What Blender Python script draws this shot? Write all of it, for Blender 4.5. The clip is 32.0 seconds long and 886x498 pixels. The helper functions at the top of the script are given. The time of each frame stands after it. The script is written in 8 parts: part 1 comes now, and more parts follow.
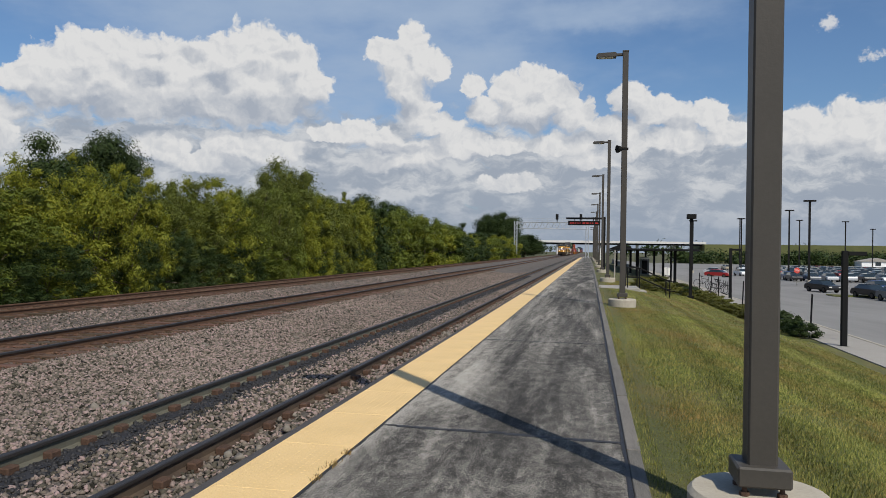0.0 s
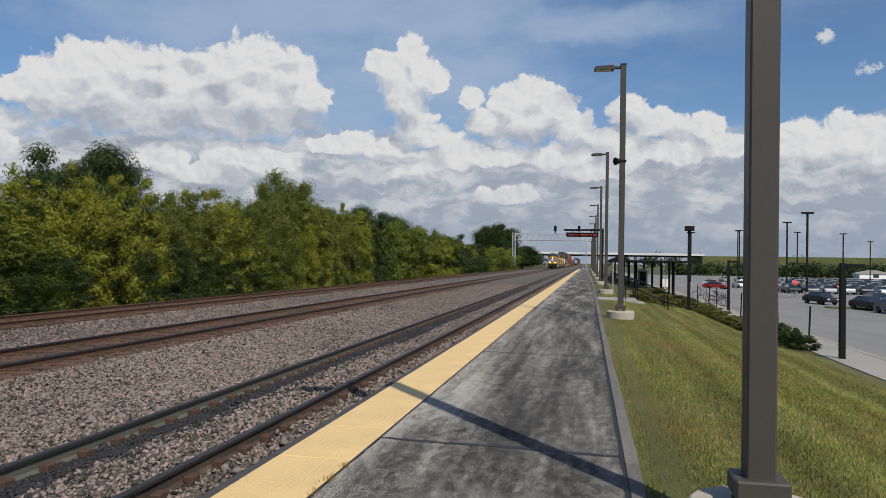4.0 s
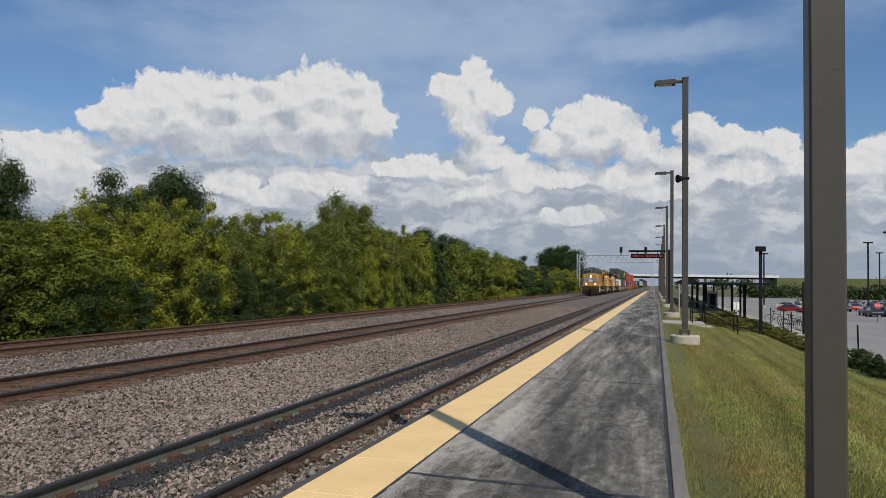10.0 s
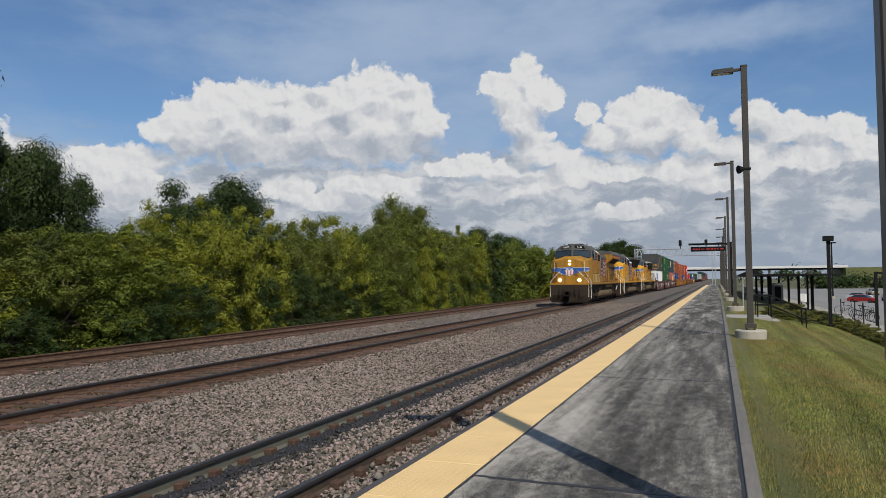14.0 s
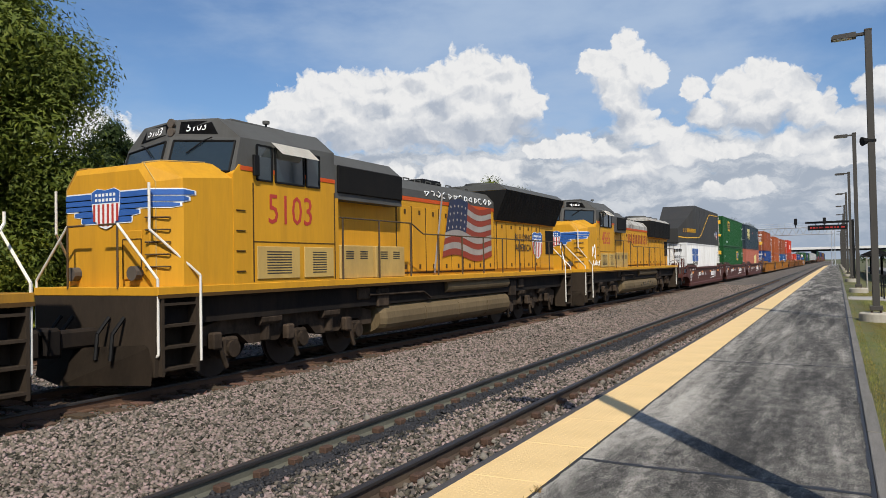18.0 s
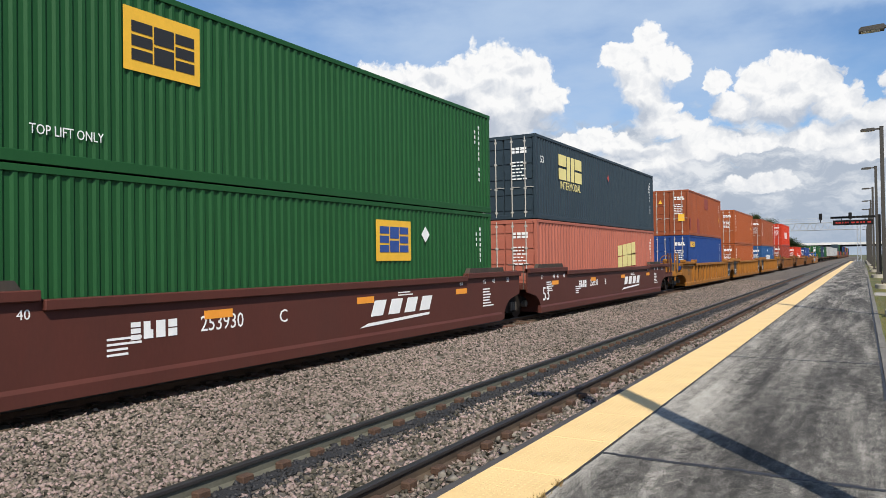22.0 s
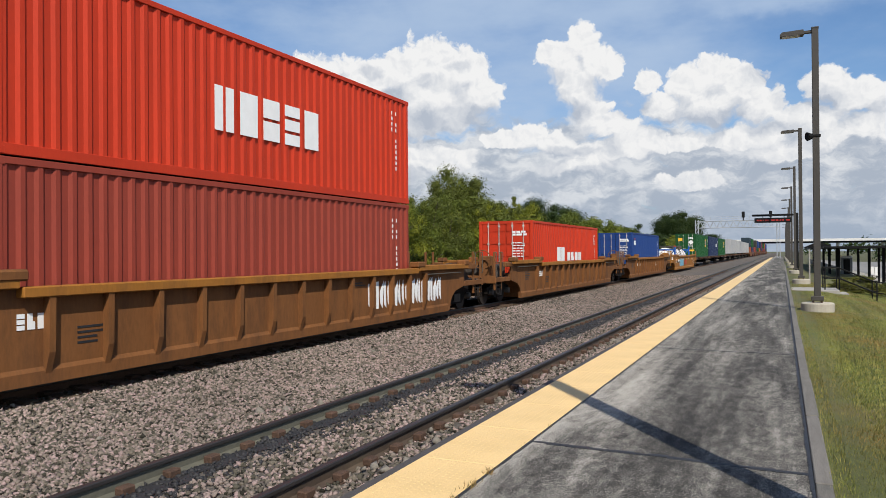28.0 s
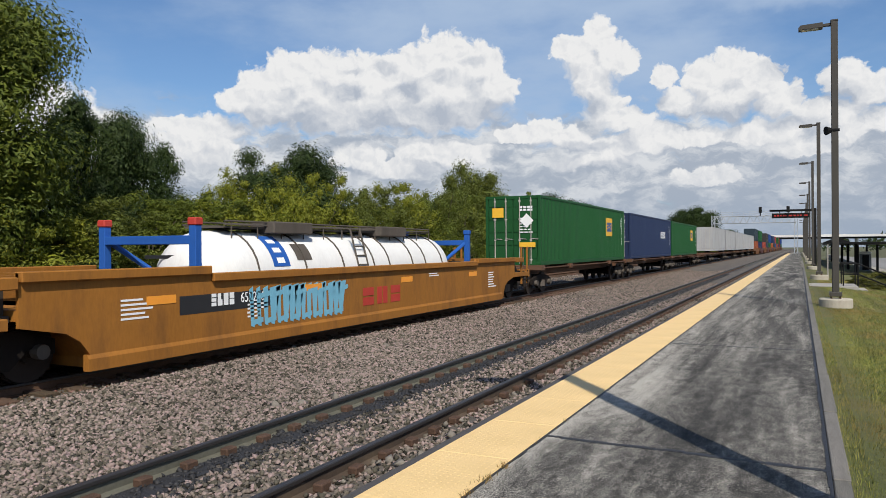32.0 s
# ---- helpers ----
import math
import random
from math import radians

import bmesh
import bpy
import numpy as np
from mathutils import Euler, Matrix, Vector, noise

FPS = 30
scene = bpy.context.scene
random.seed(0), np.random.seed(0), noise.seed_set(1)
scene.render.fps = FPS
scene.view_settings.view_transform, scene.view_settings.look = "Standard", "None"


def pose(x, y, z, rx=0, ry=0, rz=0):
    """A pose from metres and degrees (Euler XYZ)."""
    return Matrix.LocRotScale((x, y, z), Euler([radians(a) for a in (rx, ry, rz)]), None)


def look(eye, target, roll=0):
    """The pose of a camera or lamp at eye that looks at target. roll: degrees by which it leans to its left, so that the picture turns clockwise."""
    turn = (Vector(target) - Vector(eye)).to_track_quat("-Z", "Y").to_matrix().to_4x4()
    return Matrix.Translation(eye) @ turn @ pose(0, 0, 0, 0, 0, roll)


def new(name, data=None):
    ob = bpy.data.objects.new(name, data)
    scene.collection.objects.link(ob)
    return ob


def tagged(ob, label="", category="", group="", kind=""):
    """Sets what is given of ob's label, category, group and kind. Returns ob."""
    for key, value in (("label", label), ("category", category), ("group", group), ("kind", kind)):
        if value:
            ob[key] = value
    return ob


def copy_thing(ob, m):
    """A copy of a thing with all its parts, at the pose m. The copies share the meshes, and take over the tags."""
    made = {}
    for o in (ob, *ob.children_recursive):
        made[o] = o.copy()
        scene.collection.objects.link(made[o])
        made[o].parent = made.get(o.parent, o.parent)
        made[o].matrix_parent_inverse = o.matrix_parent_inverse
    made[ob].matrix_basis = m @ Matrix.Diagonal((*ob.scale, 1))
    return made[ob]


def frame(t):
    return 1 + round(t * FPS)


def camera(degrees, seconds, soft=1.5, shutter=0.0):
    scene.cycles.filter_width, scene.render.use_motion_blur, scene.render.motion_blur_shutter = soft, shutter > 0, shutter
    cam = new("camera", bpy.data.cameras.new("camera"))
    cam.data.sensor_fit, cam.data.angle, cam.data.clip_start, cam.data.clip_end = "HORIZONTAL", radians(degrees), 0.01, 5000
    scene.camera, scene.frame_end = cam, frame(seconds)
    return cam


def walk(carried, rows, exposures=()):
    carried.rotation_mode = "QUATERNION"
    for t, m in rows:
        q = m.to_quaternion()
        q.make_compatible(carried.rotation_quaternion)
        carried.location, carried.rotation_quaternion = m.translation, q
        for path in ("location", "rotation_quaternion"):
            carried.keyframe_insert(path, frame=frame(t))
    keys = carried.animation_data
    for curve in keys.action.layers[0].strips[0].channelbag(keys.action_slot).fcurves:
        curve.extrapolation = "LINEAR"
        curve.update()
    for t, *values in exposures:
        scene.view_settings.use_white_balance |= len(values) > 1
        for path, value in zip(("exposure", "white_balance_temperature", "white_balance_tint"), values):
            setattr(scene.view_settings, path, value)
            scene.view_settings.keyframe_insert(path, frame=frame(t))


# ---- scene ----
# The track runs along +y, the platform's top is z = 0, the camera stands near x = 0, y = 0.
# Rows: seconds, place, yaw to the left, pitch up, lean to the left.
PATH = [
    (0, 0.000, -0.000, 1.710, 11.16, 0.02, 0.84), (0.5, -0.004, -0.007, 1.715, 11.07, 0.16, 0.80),
    (1, -0.004, -0.013, 1.723, 11.00, 0.14, 0.63), (1.5, -0.006, -0.006, 1.719, 10.93, 0.12, 1.21),
    (2, -0.004, -0.006, 1.721, 11.05, 0.19, 0.95), (2.5, -0.006, -0.007, 1.721, 11.09, 0.28, 0.82),
    (4.5, 0.009, -0.006, 1.722, 11.03, 0.98, 0.96), (5, 0.052, 0.017, 1.719, 11.17, 1.01, 0.55),
    (5.5, 0.118, 0.077, 1.712, 14.41, 0.96, 1.14), (6, 0.141, 0.184, 1.711, 15.31, 0.22, 0.53),
    (6.5, 0.116, 0.347, 1.716, 15.31, 0.88, 1.08), (7, 0.189, 0.474, 1.718, 13.82, 1.21, 1.97),
    (7.5, 0.236, 0.555, 1.714, 15.38, 0.95, 0.82), (8, 0.205, 0.570, 1.717, 15.36, 0.83, 0.76),
    (8.5, 0.183, 0.562, 1.723, 15.97, 1.60, 0.78), (9, 0.172, 0.540, 1.723, 16.13, 2.21, 1.00),
    (9.5, 0.181, 0.543, 1.717, 16.05, 2.46, 1.07), (10, 0.192, 0.554, 1.718, 16.01, 2.51, 0.93),
    (10.5, 0.198, 0.561, 1.715, 15.79, 2.21, 0.63), (11, 0.195, 0.569, 1.720, 15.71, 1.87, 0.41),
    (11.5, 0.180, 0.572, 1.728, 15.79, 1.89, 0.46), (12, 0.168, 0.579, 1.751, 16.41, 2.06, 0.18),
    (12.5, 0.165, 0.561, 1.766, 18.07, 2.65, -0.01), (13, 0.163, 0.539, 1.769, 19.14, 2.78, 0.10),
    (13.5, 0.164, 0.542, 1.757, 19.72, 2.67, -0.45), (14, 0.156, 0.533, 1.753, 20.23, 2.44, -0.55),
    (14.5, 0.149, 0.535, 1.749, 22.31, 2.47, -0.40), (15, 0.138, 0.516, 1.746, 25.03, 2.45, -0.26),
    (15.5, 0.139, 0.520, 1.744, 26.83, 2.25, -0.49), (17.5, 0.125, 0.536, 1.735, 27.78, 1.38, -0.98),
    (18, 0.121, 0.539, 1.736, 27.92, 1.27, -1.04), (18.5, 0.112, 0.536, 1.734, 28.11, 1.15, -0.93),
    (19, 0.101, 0.538, 1.735, 28.41, 0.93, -0.87), (19.5, 0.103, 0.540, 1.731, 28.89, 0.81, -0.90),
    (20, 0.100, 0.545, 1.730, 29.08, 0.70, -0.86), (20.5, 0.106, 0.535, 1.731, 29.18, 0.71, -0.81),
    (21, 0.104, 0.532, 1.730, 29.31, 0.70, -0.76), (21.5, 0.108, 0.526, 1.730, 29.55, 0.77, -0.80),
    (22, 0.112, 0.522, 1.731, 29.46, 0.85, -0.84), (22.5, 0.123, 0.522, 1.724, 29.35, 1.00, -0.87),
    (23, 0.120, 0.510, 1.726, 28.63, 0.78, -0.09), (23.5, 0.127, 0.506, 1.729, 28.56, 0.49, -0.99),
    (24, 0.129, 0.516, 1.735, 28.12, 0.17, -0.87), (24.5, 0.127, 0.513, 1.726, 27.93, 0.21, -0.86),
    (25, 0.141, 0.538, 1.731, 27.24, 0.20, 0.31), (25.5, 0.118, 0.527, 1.743, 26.79, 1.54, -0.37),
    (26, 0.115, 0.510, 1.717, 26.46, 1.40, 0.04), (26.5, 0.117, 0.523, 1.716, 25.07, 0.97, -0.23),
    (28.5, 0.135, 0.518, 1.706, 24.52, 0.25, -0.42), (29, 0.138, 0.517, 1.709, 24.75, 0.18, -0.41),
    (29.5, 0.142, 0.509, 1.704, 24.99, 0.12, -0.44), (30, 0.145, 0.504, 1.703, 25.21, 0.05, -0.46),
    (30.5, 0.147, 0.497, 1.699, 25.49, 0.04, -0.50), (31, 0.142, 0.497, 1.699, 25.60, -0.03, -0.34),
    (31.5, 0.135, 0.508, 1.703, 25.62, -0.10, -0.14), (32, 0.126, 0.515, 1.697, 25.63, -0.03, -0.34),
]


def eye_pose(x, y, z, yaw, pitch, lean):
    a, b = radians(yaw), radians(pitch)
    ahead = Vector((-math.sin(a) * math.cos(b), math.cos(a) * math.cos(b), math.sin(b)))
    eye = Vector((x, y, z))
    return look(eye, eye + ahead, lean)


cam = camera(61.55, 32.0, soft=0.7)
walk(cam, [(r[0], eye_pose(*r[1:])) for r in PATH], exposures=[(0.0, -0.17), (15.5, -0.18), (17.5, 0.04), (21.0, 0.08), (22.0, 0.26), (23.0, 0.42), (24.5, 0.37), (26.0, 0.24), (28.5, 0.12), (32.0, 0.06)])

# ---- sky, clouds and sun ----
SUN_AZ = 143.5   # degrees clockwise from +y
SUN_EL = 47.0


def cloud_lobes():
    """Clouds by groups: azimuth (right of +y), elevation, half width, half height in degrees."""
    heap = [(-41.0, 10.9, 1.3, 0.9), (-39.1, 11.9, 1.6, 1.3), (-36.9, 13.0, 1.9, 1.5), (-34.6, 13.3, 1.8, 1.4), (-31.9, 13.2, 1.7, 1.3), (-30.0, 12.9, 1.4, 1.2), (-27.8, 13.7, 1.8, 1.4), (-25.4, 14.2, 2.0, 1.7), (-22.9, 13.7, 1.6, 1.5), (-21.9, 12.0, 1.5, 1.5), (-25.5, 11.8, 3.3, 2.0), (-30.6, 11.2, 3.7, 1.9), (-35.5, 11.0, 3.5, 1.8), (-38.8, 10.4, 2.1, 1.4), (-23.9, 10.5, 2.2, 1.3), (-33.5, 10.0, 4.9, 1.2), (-27.6, 10.1, 4.2, 1.2)]
    tower = [(-13.7, 15.3, 1.0, 1.3), (-15.5, 14.6, 1.4, 0.9), (-12.9, 13.8, 1.3, 1.3), (-11.6, 13.6, 0.9, 0.7), (-13.9, 12.2, 1.4, 1.7), (-13.4, 10.5, 1.3, 1.2), (-14.5, 13.3, 1.6, 1.3)]
    bank = [(-8.9, 12.4, 0.8, 0.7), (-6.3, 12.1, 1.2, 1.1), (-4.2, 12.7, 1.4, 1.1), (-2.6, 11.5, 1.5, 1.4), (-4.8, 10.6, 2.4, 1.4), (-8.0, 10.5, 1.4, 1.1), (-1.4, 10.1, 1.5, 1.3), (3.0, 11.2, 1.2, 1.1), (4.4, 10.3, 1.5, 1.0), (6.1, 9.8, 1.4, 0.9), (8.2, 10.0, 1.3, 0.9), (9.6, 8.5, 1.7, 1.0), (2.0, 8.9, 2.3, 1.0), (6.1, 8.3, 2.5, 1.0)]
    shelf = [(-19.9, 8.7, 1.5, 0.6), (-17.7, 8.9, 1.4, 0.9), (-15.7, 8.2, 1.7, 0.8), (-11.4, 9.4, 1.5, 0.8), (-9.7, 8.0, 2.1, 0.9), (-6.7, 8.0, 1.7, 0.6), (-12.8, 7.6, 2.6, 0.7), (2.7, 7.4, 1.5, 0.6), (-2.3, 8.1, 2.4, 0.8), (-43.4, 8.7, 2.6, 0.9), (-46.2, 8.9, 1.5, 0.5), (-44.3, 7.3, 3.3, 1.0), (-32.2, 7.0, 1.7, 0.8), (-27.0, 7.4, 2.0, 0.9), (-24.2, 7.1, 2.0, 0.9), (-28.8, 6.1, 2.6, 0.6), (-33.8, 5.5, 1.6, 0.5), (-6.2, 5.1, 1.9, 0.6), (-14.1, 6.5, 3.0, 0.5), (0.0, 6.8, 2.3, 0.7)]
    murk = [(-32.7, 11.7, 1.6, 1.0), (-28.3, 11.9, 2.0, 0.7), (-30.2, 13.6, 1.0, 0.5), (-23.3, 14.1, 1.0, 0.5), (-32.7, 13.5, 0.8, 0.3), (-35.9, 10.6, 1.4, 0.5), (-28.9, 10.0, 7.0, 1.3), (-36.3, 9.8, 5.0, 1.2), (-22.8, 10.3, 3.0, 1.1)]
    murk2 = [(-0.3, 12.3, 2.5, 1.0), (2.0, 10.3, 2.6, 1.0), (6.1, 9.3, 2.1, 0.6), (-13.9, 10.5, 1.2, 0.8), (-9.8, 10.4, 1.5, 0.7), (-5.2, 9.5, 4.0, 0.8), (-14.1, 7.5, 3.0, 0.4), (-7.3, 6.8, 3.7, 0.5), (0.1, 8.4, 2.3, 0.5), (-39.5, 8.3, 2.7, 0.4)]
    east = [(14.0, 8.4, 2.6, 1.3), (17.5, 8.6, 2.4, 1.5), (21.0, 7.8, 3.0, 1.4), (26.0, 8.6, 3.4, 1.6), (31.0, 9.4, 4.0, 2.2), (38.0, 11.0, 5.0, 3.0), (48.0, 9.0, 6.0, 2.4)]
    west = [(-50.0, 7.6, 3.4, 1.4), (-56.0, 9.0, 4.0, 2.4), (-63.0, 12.0, 5.0, 3.4), (-75.0, 10.0, 6.0, 2.6)]
    return heap + tower + bank + shelf + east + west, murk + murk2


def build_world():
    world = bpy.data.worlds.new("sky")
    scene.world = world
    world.use_nodes = True
    nt = world.node_tree
    nt.nodes.clear()
    nodes, link = nt.nodes, nt.links.new

    def node(kind, **sets):
        n = nodes.new(kind)
        for key, value in sets.items():
            n.inputs[key].default_value = value
        return n

    def calc(op, a, b=None, c=None, clamp=False):
        n = nodes.new("ShaderNodeMath")
        n.operation, n.use_clamp = op, clamp
        for i, v in enumerate((a, b, c)):
            if v is None:
                continue
            if isinstance(v, (int, float)):
                n.inputs[i].default_value = v
            else:
                link(v, n.inputs[i])
        return n.outputs[0]

    def vec(op, a, b):
        n = nodes.new("ShaderNodeVectorMath")
        n.operation = op
        for i, v in enumerate((a, b)):
            if v is None:
                continue
            if isinstance(v, tuple):
                n.inputs[i].default_value = v
            else:
                link(v, n.inputs[i])
        return n.outputs["Value"] if op == "LENGTH" else n.outputs[0]

    def span(v, a, b, c=0.0, d=1.0, smooth=True):
        n = nodes.new("ShaderNodeMapRange")
        n.interpolation_type = "SMOOTHSTEP" if smooth else "LINEAR"
        link(v, n.inputs[0])
        for i, w in enumerate((a, b, c, d)):
            n.inputs[i + 1].default_value = w
        return n.outputs[0]

    def mix(f, a, b):
        n = nodes.new("ShaderNodeMix")
        n.data_type = "RGBA"
        link(f, n.inputs["Factor"])
        for s, v in (("A", a), ("B", b)):
            k = [i for i in n.inputs if i.name == s and i.type == "RGBA"][0]
            if isinstance(v, tuple):
                k.default_value = v
            else:
                link(v, k)
        return [o for o in n.outputs if o.type == "RGBA"][0]

    sky = nodes.new("ShaderNodeTexSky")
    sky.sky_type, sky.sun_disc = "NISHITA", False
    sky.sun_elevation, sky.sun_rotation = radians(SUN_EL), radians(SUN_AZ)
    sky.air_density, sky.dust_density, sky.ozone_density = 1.0, 1.2, 1.6

    coord = nodes.new("ShaderNodeTexCoord")
    sep = nodes.new("ShaderNodeSeparateXYZ")
    link(coord.outputs["Generated"], sep.inputs[0])
    az = calc("MULTIPLY", calc("ARCTAN2", sep.outputs[0], sep.outputs[1]), 57.29578)
    el = calc("MULTIPLY", calc("ARCSINE", sep.outputs[2]), 57.29578)
    comb = nodes.new("ShaderNodeCombineXYZ")
    link(az, comb.inputs[0])
    link(el, comb.inputs[1])
    place = comb.outputs[0]

    def cloud_noise(at, scale, detail, rough, shift=0.0, stretch=1.0):
        n = node("ShaderNodeTexNoise", Scale=scale, Detail=detail, Roughness=rough)
        mp = nodes.new("ShaderNodeMapping")
        mp.inputs["Location"].default_value = (3.1, shift, 7.7)
        mp.inputs["Scale"].default_value = (1.0, stretch, 1.0)
        link(at, mp.inputs[0])
        link(mp.outputs[0], n.inputs["Vector"])
        return n

    # small and large swirls push the lobes about
    swirl = vec("SUBTRACT", cloud_noise(place, 0.55, 4.0, 0.55, 12.0).outputs["Color"], (0.5, 0.5, 0.5))
    bent_place = vec("ADD", place, vec("MULTIPLY", swirl, (2.0, 1.7, 0.0)))

    def billows(at):
        n = node("ShaderNodeTexVoronoi", Scale=0.8, Detail=2.5, Roughness=0.5, Lacunarity=2.4)
        n.feature = "SMOOTH_F1"
        n.inputs["Smoothness"].default_value = 0.35
        link(at, n.inputs["Vector"])
        return calc("SUBTRACT", 1.0, n.outputs["Distance"])

    white, murk = cloud_lobes()

    def field(lobes, at):
        total = None
        for a, e, w, h in lobes:
            d = vec("LENGTH", vec("MULTIPLY", vec("SUBTRACT", at, (a, e, 0.0)), (1.0 / w, 1.0 / h, 0.0)), None)
            v = calc("SUBTRACT", 1.0, d)
            total = v if total is None else calc("SMOOTH_MAX", total, v, 0.18)
        return total

    puff = billows(bent_place)
    puff_up = billows(vec("ADD", bent_place, (0.22, 0.34, 0.0)))
    base = field(white, bent_place)
    above = field(white, vec("ADD", bent_place, (0.25, 1.5, 0.0)))
    dark = field(murk, bent_place)
    fine = cloud_noise(place, 1.9, 6.0, 0.65, 20.0).outputs["Fac"]
    dens = calc("ADD", base, calc("ADD", calc("MULTIPLY", puff, 0.50), calc("MULTIPLY", calc("SUBTRACT", fine, 0.5), 0.35)))
    # crisp tops, soft undersides
    soft_side = span(calc("SUBTRACT", above, base), -0.2, 0.45, 0.20, 0.50)
    cover = calc("SMOOTH_MIN", calc("MAXIMUM", calc("DIVIDE", calc("ADD", dens, 0.30), soft_side), 0.0), 1.0, 0.2, clamp=True)
    wisp = calc("ADD", field([(16.0, 15.5, 0.9, 0.75), (18.5, 13.1, 1.1, 0.5)], place), calc("MULTIPLY", calc("SUBTRACT", cloud_noise(place, 1.5, 6.0, 0.62, 33.0).outputs["Fac"], 0.52), 3.2))
    cover = calc("MAXIMUM", cover, calc("MULTIPLY", span(wisp, 0.15, 0.9), 0.8))
    # ragged grey layers low over the horizon
    layer = cloud_noise(bent_place, 0.24, 6.0, 0.58, 90.0, 2.6).outputs["Fac"]
    low = calc("ADD", calc("MULTIPLY", calc("SUBTRACT", layer, 0.5), 3.0), span(el, 12.5, 5.5, -0.55, 0.95))
    low_cover = calc("MULTIPLY", span(low, -0.15, 0.5), span(el, 13.5, 9.0))
    # thin veils high up, thickest over the tracks
    veil_map = nodes.new("ShaderNodeMapping")
    veil_map.inputs["Scale"].default_value = (0.05, 0.13, 1.0)
    veil_map.inputs["Rotation"].default_value = (0, 0, -0.22)
    link(place, veil_map.inputs[0])
    veil_n = node("ShaderNodeTexNoise", Scale=1.0, Detail=6.0, Roughness=0.58)
    link(veil_map.outputs[0], veil_n.inputs["Vector"])
    thick = calc("ADD", veil_n.outputs["Fac"], calc("MULTIPLY", span(field([(-17.0, 17.0, 17.0, 9.0), (-1.0, 17.5, 9.0, 1.6), (-19.0, 11.0, 4.0, 5.0)], bent_place), -0.4, 0.7), 0.26))
    veil = calc("MULTIPLY", span(thick, 0.40, 0.84), calc("MULTIPLY", span(el, 40.0, 24.0, 0.15, 1.0), 0.88))

    relief = calc("SUBTRACT", puff, puff_up)
    side = calc("SUBTRACT", base, above)
    lit = calc("ADD", 0.84, calc("ADD", calc("MULTIPLY", relief, 0.42), calc("MULTIPLY", calc("SUBTRACT", fine, 0.5), 0.12)))
    lit = calc("ADD", lit, span(side, -0.45, 0.25, -0.26, 0.14))
    murk_edge = calc("ADD", dark, calc("ADD", calc("MULTIPLY", puff, 0.5), calc("MULTIPLY", calc("SUBTRACT", fine, 0.5), 0.8)))
    lit = calc("SUBTRACT", lit, calc("MULTIPLY", span(murk_edge, -0.2, 0.6), 0.46))
    lit = calc("SUBTRACT", lit, span(el, 9.5, 4.5, 0.0, 0.22))
    lit = calc("MINIMUM", calc("MAXIMUM", lit, 0.12), 1.0)
    shade = mix(lit, (0.50, 0.57, 0.69, 1), (1.09, 1.09, 1.09, 1))
    low_lit = span(cloud_noise(bent_place, 0.34, 6.0, 0.6, 130.0, 2.4).outputs["Fac"], 0.40, 0.68, 0.0, 1.0)
    low_shade = mix(low_lit, (0.50, 0.57, 0.68, 1), (0.90, 0.93, 0.97, 1))

    sky_gain = nodes.new("ShaderNodeMix")
    sky_gain.data_type, sky_gain.blend_type = "RGBA", "MULTIPLY"
    sky_gain.inputs["Factor"].default_value = 1.0
    ins = [i for i in sky_gain.inputs if i.type == "RGBA"]
    link(sky.outputs[0], ins[0])
    ins[1].default_value = (SKY_LEVEL * 0.80, SKY_LEVEL * 1.0, SKY_LEVEL * 1.22, 1)
    blue = [o for o in sky_gain.outputs if o.type == "RGBA"][0]
    col = mix(veil, blue, (0.53, 0.68, 0.91, 1))
    col = mix(low_cover, col, low_shade)
    col = mix(cover, col, shade)
    haze = span(el, 5.5, 0.2, 0.0, 0.80)
    col = mix(haze, col, (0.42, 0.51, 0.65, 1))
    bg = node("ShaderNodeBackground", Strength=0.74)
    link(col, bg.inputs["Color"])
    out = nodes.new("ShaderNodeOutputWorld")
    link(bg.outputs[0], out.inputs["Surface"])


SKY_LEVEL = 0.125
build_world()

sun = new("sun", bpy.data.lights.new("sun", "SUN"))
sun.data.energy, sun.data.angle, sun.data.color = 4.7, radians(0.55), (1.0, 0.94, 0.84)
sa, se = radians(SUN_AZ), radians(SUN_EL)
sun_way = Vector((math.sin(sa) * math.cos(se), math.cos(sa) * math.cos(se), math.sin(se)))
sun.matrix_world = look(sun_way * 100, (0, 0, 0))

# ---- helpers for meshes ----
def box(bm, x0, x1, y0, y1, z0, z1, bevel=0.0):
    """A box between two corners, with its edges rounded by bevel."""
    vs = [bm.verts.new((x, y, z)) for x in (x0, x1) for y in (y0, y1) for z in (z0, z1)]
    fs = [bm.faces.new([vs[i] for i in q]) for q in ((0, 1, 3, 2), (4, 6, 7, 5), (0, 4, 5, 1), (2, 3, 7, 6), (0, 2, 6, 4), (1, 5, 7, 3))]
    if bevel:
        es = list({e for f in fs for e in f.edges})
        bmesh.ops.bevel(bm, geom=es, offset=bevel, segments=1, affect="EDGES", profile=0.5)
    return vs


def rod(bm, a, b, r, n=8, r2=None):
    """A round bar from a to b, closed at both ends."""
    a, b = Vector(a), Vector(b)
    d = (b - a).normalized()
    s = d.orthogonal().normalized()
    t = d.cross(s)
    r2 = r if r2 is None else r2
    ring = []
    for p, q in ((a, r), (b, r2)):
        ring.append([bm.verts.new(p + q * (math.cos(k * math.tau / n) * s + math.sin(k * math.tau / n) * t)) for k in range(n)])
    for k in range(n):
        bm.faces.new([ring[0][k], ring[0][(k + 1) % n], ring[1][(k + 1) % n], ring[1][k]])
    bm.faces.new(ring[0][::-1])
    bm.faces.new(ring[1])


